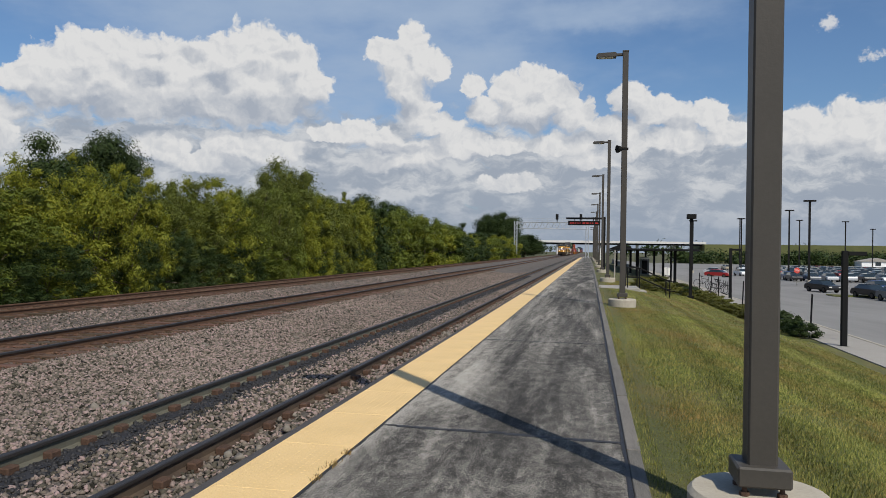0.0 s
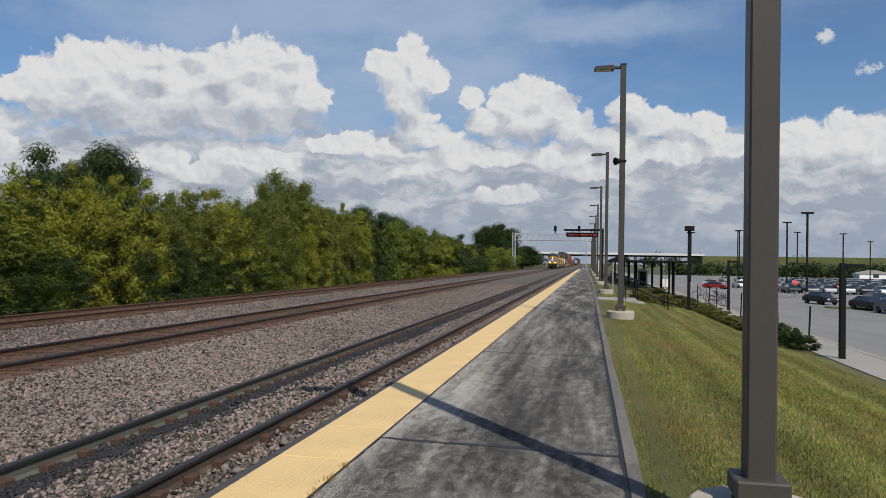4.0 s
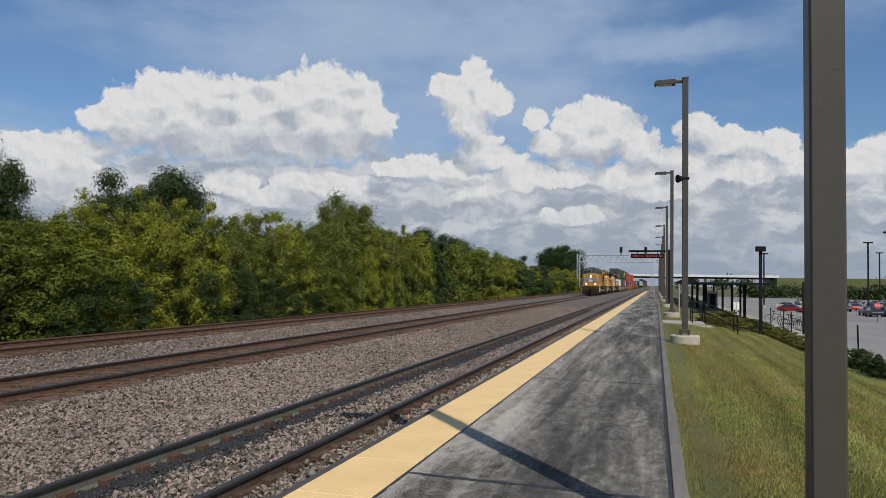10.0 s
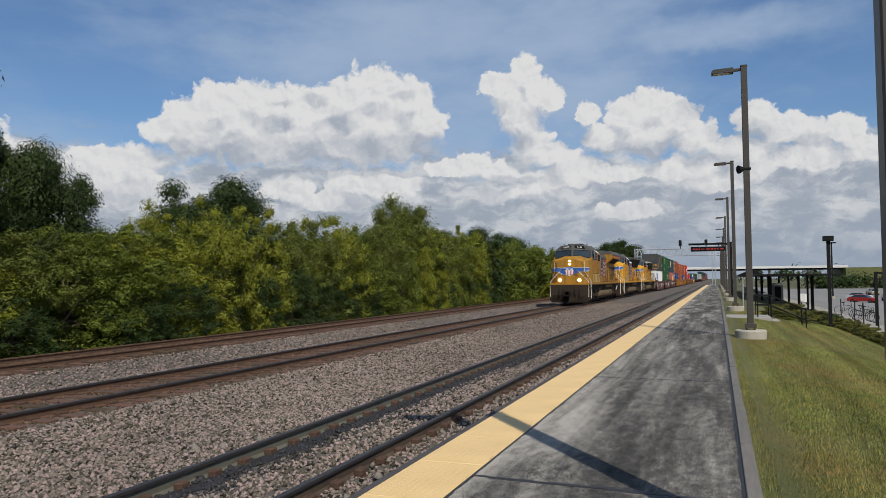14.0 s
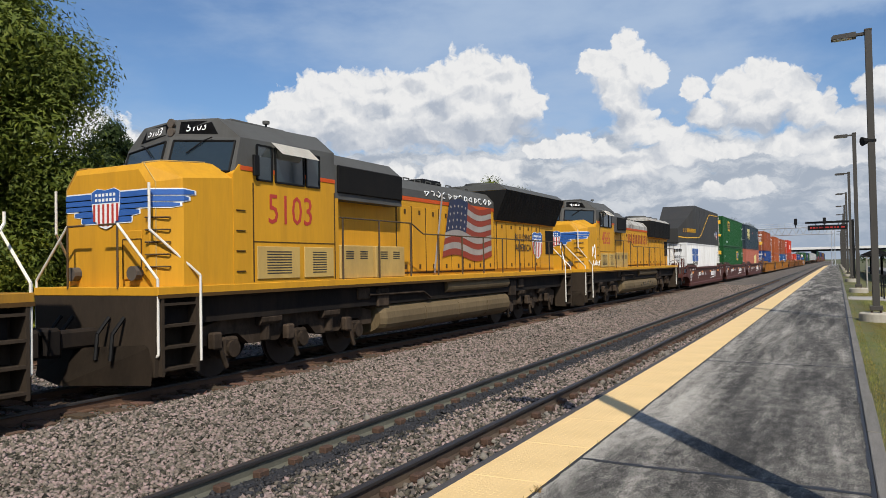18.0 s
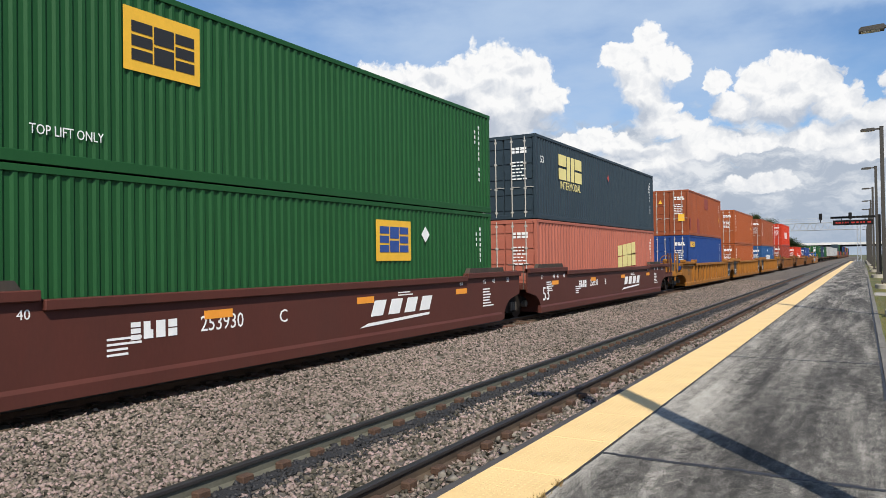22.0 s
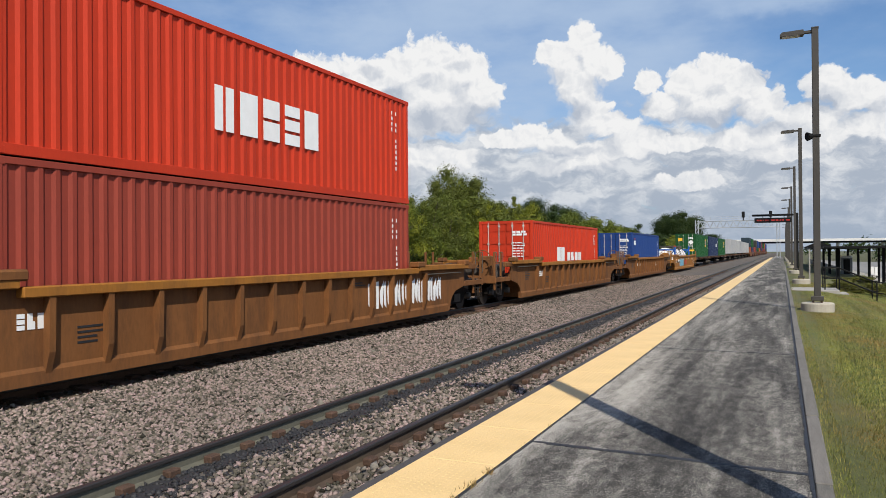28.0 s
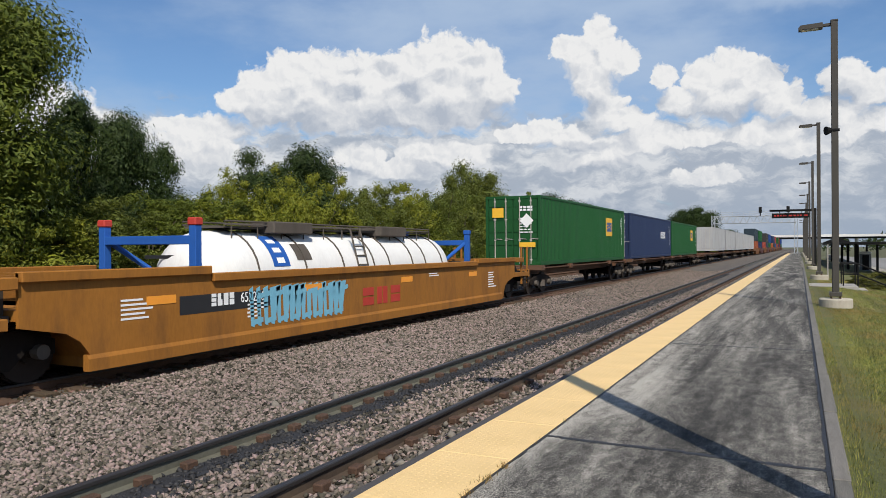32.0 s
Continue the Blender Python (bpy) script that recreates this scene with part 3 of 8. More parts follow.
def build_tracks():
    tie = bmesh.new()
    box(tie, -1.3, 1.3, -0.115, 0.115, -0.18, 0.0, 0.012)
    tie_me = mesh_of("tie", tie, TIE)
    pale = bmesh.new()
    box(pale, -1.3, 1.3, -0.115, 0.115, -0.18, 0.0, 0.012)
    pale_me = mesh_of("tie", pale, PALETIE)
    for name, x in TRACKS:
        near = name == "track_1"
        tr = thing(name, {"track_1": "worn dark rails on ballasted ties beside the platform", "track_2": "rusty brown rails on dark timber ties, the train's track", "track_3": "rusty brown rails on timber ties before the bushes"}[name], "track", kind="structure", at=Matrix.Translation((x, 0, RAIL_Z)))
        for s in (-1, 1):
            me = rail_mesh("rail", -40, 600, RAILTOP if name != "track_3" else RUSTRAIL, (OLDRAIL if s < 0 else RAIL) if near else RUSTRAIL)
            part("rail", me, None, tr, at=Matrix.Translation((s * 0.7525, 0, 0)))
        rnd = random.Random(len(name) + int(-x))
        count = 150 if near else 130
        start = 2.0 if near else 6.0
        for k in range(count):
            y = start + k * 0.54 + rnd.uniform(-0.03, 0.03)
            drop = -0.134 if not near else -0.178
            part("tie", pale_me if near else tie_me, None, tr, at=pose(rnd.uniform(-0.12, 0.12), y, drop + rnd.uniform(-0.012, 0.012), 0, 0, rnd.uniform(-1.2, 1.2)))
        # tie plates with spikes, all along both rails
        bm = bmesh.new()
        for k in range(count):
            y = start + k * 0.54
            for s in (-1, 1):
                cx = s * 0.7525
                box(bm, cx - 0.17, cx + 0.17, y - 0.09, y + 0.09, -0.178, -0.160 if near else -0.112)
                for e in (-1, 1):
                    a, c = (0.05, 0.075) if near else (0.025, 0.05)
                    box(bm, cx + e * 0.10 - a, cx + e * 0.10 + a, y - c, y + c, -0.162, -0.085 if near else -0.105, 0.012)
        ob = part("tie_plates", bm, RUSTCLIP, tr, "rusty tie plates and spikes")
        ob["kind"] = "stuff"


def stones(name, regions, seed, lo, hi, material, label, bed):
    """Crushed stones strewn over strips x0, x1, y0, y1 at so many a square metre."""
    rng = np.random.default_rng(seed)
    base = np.array([[1, 0, 0], [-1, 0, 0], [0, 1, 0], [0, -1, 0], [0, 0, 1], [0, 0, -1]], float)
    tri = np.array([[0, 2, 4], [2, 1, 4], [1, 3, 4], [3, 0, 4], [2, 0, 5], [1, 2, 5], [3, 1, 5], [0, 3, 5]])
    pos = []
    for x0, x1, y0, y1, per in regions:
        n = int((x1 - x0) * (y1 - y0) * per)
        pos.append(np.stack([rng.uniform(x0, x1, n), rng.uniform(y0, y1, n)], -1))
    pos = np.concatenate(pos)
    n = len(pos)
    size = rng.uniform(lo, hi, (n, 1, 1)) * rng.uniform(0.6, 1.25, (n, 6, 1))
    a = rng.uniform(0, math.tau, n)
    b = rng.uniform(-0.9, 0.9, n)
    v = base[None] * size + rng.normal(0, 0.18, (n, 6, 3)) * size
    v[:, :, 2] *= 0.72
    ca, sa_, cb, sb = np.cos(a)[:, None], np.sin(a)[:, None], np.cos(b)[:, None], np.sin(b)[:, None]
    x, y, z = v[..., 0], v[..., 1], v[..., 2]
    y, z = y * cb - z * sb, y * sb + z * cb
    x, y = x * ca - y * sa_, x * sa_ + y * ca
    z0 = np.interp(pos[:, 0], [p[0] for p in bed], [p[1] for p in bed]) + rng.uniform(-0.01, 0.02, n)
    v = np.stack([x + pos[:, :1], y + pos[:, 1:], z + z0[:, None]], -1)
    f = (np.arange(n)[:, None, None] * 6 + tri[None]).reshape(-1, 3)
    ob = new(name, raw_mesh(name, v.reshape(-1, 3), f, material))
    return tagged(ob, label, "ballast", kind="stuff")


BED = [(-24.0, -1.45), (-20.4, -0.75), (-18.7, -0.42), (-15.0, -0.40), (-13.8, -0.55), (-12.4, -0.38), (-9.0, -0.37), (-7.6, -0.48), (-6.2, -0.40), (-5.7, -0.36), (-3.1, -0.37), (-2.6, -0.42)]


def build_ballast():
    bm = bmesh.new()
    rnd = random.Random(17)
    left, right = [], []
    y = 2.0
    while y < 160:
        left.append((-5.08, y))
        right.append((-4.83 + rnd.uniform(-0.10, 0.12), y))
        y += rnd.uniform(0.12, 0.4) * (1 if y < 40 else 4)
    for (a, b), (c, d) in zip(zip(left[:-1], right[:-1]), zip(left[1:], right[1:])):
        bm.faces.new([bm.verts.new((*p, -0.352)) for p in (a, b, d, c)])
    ob = part("oily_strip", bm, SOOT)
    tagged(ob, "oil-blackened strip of ballast inside the rail", "ballast", kind="structure")
    stones("ballast_stones", [(-9.35, -5.2, 4.5, 15, 950), (-9.35, -5.2, 15, 30, 520), (-15.6, -12.1, 8, 36, 180), (-15.6, -12.1, 36, 70, 70), (-21.0, -18.2, 9, 40, 90), (-9.4, -5.2, 30, 70, 150), (-4.75, -3.75, 4.5, 18, 560), (-3.6, -2.75, 4.0, 18, 420), (-4.5, -2.75, 18, 45, 200)], 3, 0.020, 0.046, STONE, "loose grey and pinkish crushed-stone ballast", BED)
    stones("rusty_ballast_stones", [(-12.15, -9.3, 6, 30, 150), (-12.1, -9.4, 30, 70, 70), (-18.3, -15.5, 9, 50, 70)], 6, 0.018, 0.040, RUSTSTONE, "rust-stained ballast between the rails", BED)
    stones("oily_ballast_stones", [(-5.1, -4.55, 4.5, 22, 330), (-5.1, -4.6, 22, 60, 140), (-3.75, -3.68, 4.5, 30, 300)], 4, 0.02, 0.045, SOOT, "oil-blackened ballast along the rail", BED)
    stones("pale_ballast_pieces", [(-3.55, -2.8, 4.5, 40, 5), (-9.5, -5.4, 6, 40, 0.5)], 5, 0.04, 0.085, PALETIE, "pale broken concrete pieces in the ballast", [(x, z + 0.03) for x, z in BED])


def build_platform():
    y1 = 260.0
    bm = bmesh.new()
    # asphalt in bays, with narrow gaps at the joints
    joints = [-12.0, 6.86, 14.02, 33.0, 52.0, 71.0, 90.0, 120.0, 160.0, 210.0, y1]
    tilt = 0.12
    plat = thing("platform", "low asphalt station platform with a yellow tactile edge", "platform", kind="structure")
    for a, b in zip(joints[:-1], joints[1:]):
        bm = bmesh.new()
        e = 0.012
        pts = [(-1.955, a + e + tilt), (0.33, a + e - tilt * 0.2), (0.33, b - e - tilt * 0.2), (-1.955, b - e + tilt)]
        slab(bm, pts, "z", -0.5, 0.0)
        part("asphalt_bay", bm, ASPHALT, plat)
    bm = bmesh.new()
    rnd = random.Random(9)
    for yj in joints[1:-2]:
        x = -1.955
        while x < 0.30:
            w = rnd.uniform(0.10, 0.22)
            y = yj + tilt - (x + 1.955) / 2.285 * tilt * 1.2 + rnd.uniform(-0.02, 0.02)
            h = rnd.uniform(0.018, 0.044)
            box(bm, x, min(0.33, x + w), y - h, y + h, -0.02, 0.004)
            x += w
    part("joint_crack", bm, CRACK, plat, "dark filled joints across the asphalt")
    bm = bmesh.new()
    # ragged seam between asphalt and yellow strip, and along the kerb timber
    y = 2.0
    while y < 60:
        h = rnd.uniform(0.10, 0.35)
        w = rnd.uniform(0.008, 0.028)
        box(bm, -1.962 - w * 0.6, -1.95 + w * 0.7, y, y + h, -0.02, 0.0045)
        w = rnd.uniform(0.008, 0.022)
        box(bm, 0.315 - w, 0.33, y, y + h, -0.02, 0.005)
        y += h
    part("edge_seam", bm, CRACK, plat, "ragged dark seams along the asphalt")
    # yellow strip in panels of 1.22 m
    me = None
    for k in range(-6, 170):
        if me is None:
            bm = bmesh.new()
            box(bm, -2.615, -1.962, 0.003, 1.217, -0.3, 0.012, 0.004)
            me = mesh_of("tactile_panel", bm, YELLOW)
        part("tactile_panel", me, None, plat, at=Matrix.Translation((0, k * 1.22, 0)))
    # truncated domes on the panels nearest to the camera
    ys = np.arange(3.5, 22.0, 0.06)
    xs = np.arange(-2.585, -1.98, 0.06)
    px_, py_ = np.meshgrid(xs, ys)
    px_, py_ = px_.ravel(), py_.ravel()
    ang = np.arange(6) * math.tau / 6
    low = np.stack([np.cos(ang) * 0.012, np.sin(ang) * 0.012, np.full(6, 0.011)], -1)
    top = np.stack([np.cos(ang) * 0.007, np.sin(ang) * 0.007, np.full(6, 0.0143)], -1)
    one = np.concatenate([low, top])
    off = np.stack([px_, py_, 0 * px_], -1)
    v = (one[None] + off[:, None]).reshape(-1, 3)
    q = np.array([[k, (k + 1) % 6, (k + 1) % 6 + 6, k + 6] for k in range(6)] + [[6, 7, 8, 9], [6, 9, 10, 11]])
    f = (np.arange(len(off))[:, None, None] * 12 + q[None]).reshape(-1, 4)
    ob = part("tactile_domes", raw_mesh("tactile_domes", v, f, YELLOW), None, plat)
    ob["kind"] = "stuff"
    # dark timber facing at the track side
    for y in np.arange(-8, 250, 3.66):
        bm = bmesh.new()
        box(bm, -2.74, -2.618, y + 0.006, y + 3.654, -0.62, -0.015, 0.008)
        part("edge_timber", bm, EDGE, plat)
    # kerb timbers at the lawn side
    first = 6.60
    for k in range(-5, 40):
        bm = bmesh.new()
        w = 0.02 * math.sin(k * 2.3)
        box(bm, 0.335, 0.455 + w * 0.3, first + k * 2.44 + 0.004, first + (k + 1) * 2.44 - 0.004, -0.35, 0.012 + 0.006 * math.sin(k * 1.7), 0.008)
        part("kerb_timber", bm, CURB, plat)
    # weeds in the seam
    rng = np.random.default_rng(12)
    n = 200
    yy = np.concatenate([rng.normal(5.9, 0.04, 40), rng.normal(5.55, 0.06, 40), rng.normal(5.2, 0.05, 30), rng.uniform(4, 40, 90)])
    xx = -1.955 + rng.normal(0, 0.018, n)
    hgt = rng.uniform(0.015, 0.05, n)
    d = rng.normal(0, 0.02, (n, 2))
    v = np.stack([np.stack([xx - 0.004, yy, np.zeros(n)], -1), np.stack([xx + 0.004, yy, np.zeros(n)], -1), np.stack([xx + d[:, 0], yy + d[:, 1], hgt], -1)], 1).reshape(-1, 3)
    ob = new("seam_weeds", raw_mesh("seam_weeds", v, np.arange(3 * n).reshape(-1, 3), STRAW))
    tagged(ob, "dry weeds growing in the platform's seam", "weeds", kind="stuff")


def build_grass():
    rng = np.random.default_rng(21)
    pos = []
    for x0, x1, y0, y1, per in ((0.46, 3.2, 4.2, 9, 4200), (0.46, 5.2, 9, 15, 2400), (0.46, 7.0, 15, 24, 1300), (0.46, 7.3, 24, 46, 560)):
        n = int((x1 - x0) * (y1 - y0) * per)
        pos.append(np.stack([rng.uniform(x0, x1, n), rng.uniform(y0, y1, n)], -1))
    pos = np.concatenate(pos)
    n = len(pos)
    z = np.interp(pos[:, 0], [0.45, 1.6, 3.0, 5.2, 6.6, 7.2, 7.6], [-0.03, -0.05, -0.28, -0.80, -1.10, -1.2, -1.22])
    a = rng.uniform(0, math.tau, n)
    w = np.where(pos[:, 1] > 20, 0.010, np.where(pos[:, 1] > 10, 0.007, 0.005))
    h = rng.uniform(0.015, 0.045, n) * np.where(pos[:, 0] < 0.6, 1.7, 1.0) * np.where(pos[:, 1] > 20, 0.7, 1.0)
    dx, dy = np.cos(a) * w, np.sin(a) * w
    lean = rng.normal(0, 0.016, (n, 2))
    stripe = np.sin(pos[:, 0] * 5.2 + 0.05 * pos[:, 1])
    lean[:, 1] += stripe * 0.010
    p = np.stack([pos[:, 0], pos[:, 1], z - 0.01], -1)
    A = p + np.stack([dx, dy, 0 * dx], -1)
    B = p - np.stack([dx, dy, 0 * dx], -1)
    C = p + np.stack([lean[:, 0], lean[:, 1], h + 0.01], -1)
    v = np.stack([A, B, C], 1).reshape(-1, 3)
    ob = new("grass_blades", raw_mesh("grass_blades", v, np.arange(3 * n).reshape(-1, 3), BLADE))
    tagged(ob, "short green and straw-coloured grass blades on the lawn", "grass", kind="stuff")


# ---- lamps and posts on the platform ----
def build_lamps():
    def lamp(y, x=1.07, lean=0.0):
        th = thing("platform_lamp", "dark bronze square lamp post on a round concrete base", "street lamp", "platform lamps", at=pose(x, y, 0, 0, lean, 0))
        bm = bmesh.new()
        n = 28
        prof = [(0.435, -0.6), (0.435, 0.185), (0.405, 0.215), (0.0, 0.215)]
        rings = []
        for r, z in prof[:-1]:
            rings.append([bm.verts.new((r * math.cos(k * math.tau / n), r * math.sin(k * math.tau / n), z)) for k in range(n)])
        for r0, r1 in zip(rings[:-1], rings[1:]):
            for k in range(n):
                bm.faces.new([r0[k], r0[(k + 1) % n], r1[(k + 1) % n], r1[k]])
        bm.faces.new(rings[-1])
        bm.faces.new(rings[0][::-1])
        part("concrete_base", bm, CONCRETE, th, "round weathered concrete footing")
        bm = bmesh.new()
        box(bm, -0.16, 0.16, -0.16, 0.16, 0.275, 0.40, 0.012)
        part("base_cover", bm, BRONZE, th)
        for sx in (-0.11, 0.11):
            for sy in (-0.11, 0.11):
                bm = bmesh.new()
                rod(bm, (sx, sy, 0.20), (sx, sy, 0.28), 0.016, 8)
                rod(bm, (sx, sy, 0.215), (sx, sy, 0.24), 0.03, 6)
                part("anchor_bolt", bm, RUSTCLIP, th)
        bm = bmesh.new()
        box(bm, -0.089, 0.089, -0.089, 0.089, 0.38, 8.1, 0.012)
        box(bm, -0.098, 0.098, -0.098, 0.098, 8.08, 8.13, 0.01)
        part("post", bm, BRONZE, th)
        bm = bmesh.new()
        box(bm, -0.30, -0.08, -0.05, 0.05, 7.97, 8.05, 0.01)
        part("arm", bm, BRONZE, th)
        bm = bmesh.new()
        slab(bm, [(-0.92, 7.93), (-0.92, 7.99), (-0.86, 8.05), (-0.30, 8.07), (-0.28, 7.99), (-0.30, 7.93)], "y", -0.15, 0.15)
        part("lamp_head", bm, BRONZE, th)
        bm = bmesh.new()
        box(bm, -0.86, -0.40, -0.12, 0.12, 7.915, 7.932)
        part("lens", bm, GLASSY, th, "pale lamp lens")
        return th
    first = lamp(4.99)
    for k in range(1, 12):
        copy_thing(first, pose(1.05 - 0.012 * k, 4.99 + 19.42 * k, 0))
    # small loudspeaker on the second post
    th = thing("loudspeaker", "small black loudspeaker strapped to the lamp post", "loudspeaker", at=Matrix.Translation((1.05, 24.41, 5.0)))
    bm = bmesh.new()
    rod(bm, (-0.09, -0.02, 0), (-0.24, -0.10, -0.02), 0.06, 10, 0.13)
    part("horn", bm, BLACK, th)
    bm = bmesh.new()
    box(bm, -0.11, 0.11, -0.11, 0.11, -0.03, 0.03, 0.004)
    part("strap", bm, BLACK, th)


def banded(m, depth=0.24):
    """Mowing bands drawn out along the lawn."""
    nt = m.node_tree
    b = nt.nodes["Principled BSDF"]
    src = b.inputs["Base Color"].links[0].from_socket
    co = nt.nodes.new("ShaderNodeTexCoord")
    mp = nt.nodes.new("ShaderNodeMapping")
    mp.inputs["Scale"].default_value = (1.25, 0.045, 0.3)
    mp.inputs["Rotation"].default_value = (0, 0, 0.06)
    nt.links.new(co.outputs["Object"], mp.inputs[0])
    n = nt.nodes.new("ShaderNodeTexNoise")
    n.inputs["Scale"].default_value, n.inputs["Detail"].default_value = 1.0, 2
    nt.links.new(mp.outputs[0], n.inputs["Vector"])
    r = nt.nodes.new("ShaderNodeMapRange")
    nt.links.new(n.outputs["Fac"], r.inputs[0])
    for i, v in enumerate((0.35, 0.65, 1 - depth, 1 + depth)):
        r.inputs[i + 1].default_value = v
    hs = nt.nodes.new("ShaderNodeHueSaturation")
    nt.links.new(r.outputs[0], hs.inputs["Value"])
    nt.links.new(src, hs.inputs["Color"])
    nt.links.new(hs.outputs[0], b.inputs["Base Color"])


banded(GRASS)
banded(BLADE)
STRAW = pbr("dry_straw", (0.20, 0.135, 0.05), 0.9, 0, 0.3, 3, 20, 0, random_tint=0.3, island=True, spec=0.2)
GLASSY = pbr("lamp_lens", (0.55, 0.55, 0.5), 0.3, 0, 0.05, 2, 5, 0)
GLASS = glass("dark_window_glass")


def build_signs():
    # message display on an arm over the platform
    th = thing("platform_display", "black arm post with a hanging dark display of red letters", "sign", at=Matrix.Translation((1.18, 66.0, 0)))
    bm = bmesh.new()
    box(bm, -0.14, 0.14, -0.14, 0.14, -0.2, 4.72, 0.01)
    part("post", bm, BLACK, th)
    bm = bmesh.new()
    box(bm, -3.25, 0.14, -0.12, 0.12, 4.50, 4.66, 0.01)
    part("arm", bm, BLACK, th)
    bm = bmesh.new()
    box(bm, -3.08, -0.35, -0.18, 0.18, 3.98, 4.36, 0.02)
    part("display_case", bm, BLACK, th)
    for x in (-2.5, -0.9):
        bm = bmesh.new()
        rod(bm, (x, 0, 4.34), (x, 0, 4.52), 0.03)
        part("hanger", bm, BLACK, th)
    rnd = random.Random(4)
    x = -2.9
    while x < -0.6:
        w = rnd.uniform(0.08, 0.3)
        bm = bmesh.new()
        box(bm, x, x + w, -0.186, -0.181, 4.11, 4.22)
        part("display_word", bm, REDLED, th, "dim red bar of writing")
        x += w + rnd.uniform(0.06, 0.16)

    # truss signal bridge across the tracks
    th = thing("signal_bridge", "pale steel truss signal bridge across the tracks", "signal bridge", at=Matrix.Translation((0, 200.0, 0)))
    steel = pbr("galvanised_steel", (0.42, 0.44, 0.46), 0.5, 0.3, 0.12, 1, 20, 0.05)
    x0, x1, zb, zt = -19.6, -0.7, 7.6, 9.3
    for nm, x in (("leg", x0), ("leg", x1)):
        bm = bmesh.new()
        for dx in (-0.35, 0.35):
            for dy in (-0.5, 0.5):
                rod(bm, (x + dx, dy, -1.0), (x + dx, dy, zt + 0.3), 0.09, 6)
        for k in range(9):
            z = -0.4 + k * 1.05
            rod(bm, (x - 0.35, -0.5, z), (x + 0.35, -0.5, z + 1.05), 0.05, 5)
            rod(bm, (x - 0.35, 0.5, z), (x + 0.35, 0.5, z + 1.05), 0.05, 5)
        part(nm, bm, steel, th)
    bm = bmesh.new()
    for dy in (-0.6, 0.6):
        for z in (zb, zt):
            rod(bm, (x0, dy, z), (x1, dy, z), 0.10, 6)
    part("chords", bm, steel, th)
    bm = bmesh.new()
    n = 12
    for k in range(n):
        a, b = x0 + (x1 - x0) * k / n, x0 + (x1 - x0) * (k + 1) / n
        m = (a + b) / 2
        for dy in (-0.6, 0.6):
            bm = bmesh.new()
            bent(bm, [(a, dy, zb), (m, dy, zt), (b, dy, zb)], 0.06, 5)
            part("brace", bm, steel, th)
    bm = bmesh.new()
    for z in (zt + 0.55, zt + 1.05):
        rod(bm, (x0 + 2, -0.7, z), (x1, -0.7, z), 0.035, 5)
    for k in range(14):
        x = x0 + 2 + k * (x1 - x0 - 2) / 13
        rod(bm, (x, -0.7, zt), (x, -0.7, zt + 1.05), 0.03, 5)
    part("walkway_rail", bm, steel, th)
    for x in (-8.6, -2.4):
        bm = bmesh.new()
        rod(bm, (x, -0.8, zt), (x, -0.8, zt + 2.0), 0.12, 8)
        box(bm, x - 0.36, x + 0.36, -1.0, -0.7, zt + 0.7, zt + 2.2, 0.1)
        part("signal_head", bm, BLACK, th)


def build_far():
    # overpass and its embankment
    y = 430.0
    deck = pbr("pale_bridge_concrete", (0.62, 0.61, 0.58), 0.8, 0, 0.1, 0.1, 3, 0.1)
    th = thing("road_overpass", "pale concrete road bridge over the far end of the tracks", "bridge", at=Matrix.Translation((0, y, 0)))
    # girders under the road: black colour stands for their shade
    bm = bmesh.new()
    box(bm, -60, 62, -6, 6, 5.6, 6.5)
    part("deck", bm, BLACK, th, "bridge girders, their shade put into a black colour")
    bm = bmesh.new()
    box(bm, -60, 62, -6.6, -6.1, 6.45, 7.7, 0.05)
    part("parapet", bm, deck, th)
    for x in (-38, -18, 6, 26, 46):
        for dy in (-4, 4):
            bm = bmesh.new()
            rod(bm, (x, dy, -3.0), (x, dy, 5.7), 0.6, 10)
            part("pier", bm, deck, th)
    bm = bmesh.new()
    slab(bm, [(60, -3.0), (60, 6.4), (330, 7.5), (700, 2.0), (700, -3.0)], "y", y - 14, y + 30)
    ob = part("embankment", bm, DRYGRASS)
    tagged(ob, "grassy road embankment beyond the parking lot", "embankment", kind="structure")
    bm = bmesh.new()
    slab(bm, [(-60, -3.0), (-60, 6.4), (-200, 5.0), (-420, -1.0), (-420, -3.0)], "y", y - 14, y + 30)
    ob = part("embankment", bm, DRYGRASS)
    tagged(ob, "grassy road embankment beyond the trees", "embankment", kind="structure")

# ---- the train: paints ----
ROADGRIME = (0.10, 0.075, 0.055)


def paint(name, color, dirt_amount=0.35, dirt=ROADGRIME, rough=0.55, var=0.12, streak=0.35, spots=1.1):
    return pbr(name, color, rough, 0, var, 0.9, 22, 0.05, dirt=dirt, dirt_amount=dirt_amount, dirt_scale=spots, stretch=(1, 1, streak), spec=0.16)


LOCO_YELLOW = paint("locomotive_yellow", (0.56, 0.275, 0.018), 0.40, (0.30, 0.145, 0.022), 0.6, 0.10, 0.12, 2.4)
LOCO_DULL = paint("weathered_locomotive_yellow", (0.335, 0.168, 0.022), 0.7, (0.14, 0.075, 0.028), 0.6, 0.14, 0.12, 2.2)
LOCO_GREY = paint("locomotive_grey", (0.085, 0.085, 0.080), 0.4, (0.05, 0.042, 0.034), 0.7)
PEELED = paint("peeling_white_roof_paint", (0.42, 0.40, 0.36), 1.0, (0.055, 0.032, 0.019), 0.8, 0.2, 0.6, 2.6)
SEAM = paint("grimy_door_seam", (0.075, 0.040, 0.012), 0.5, (0.03, 0.02, 0.01), 0.8)
LOCO_RED = paint("red_orange_stripe", (0.55, 0.08, 0.015), 0.2)
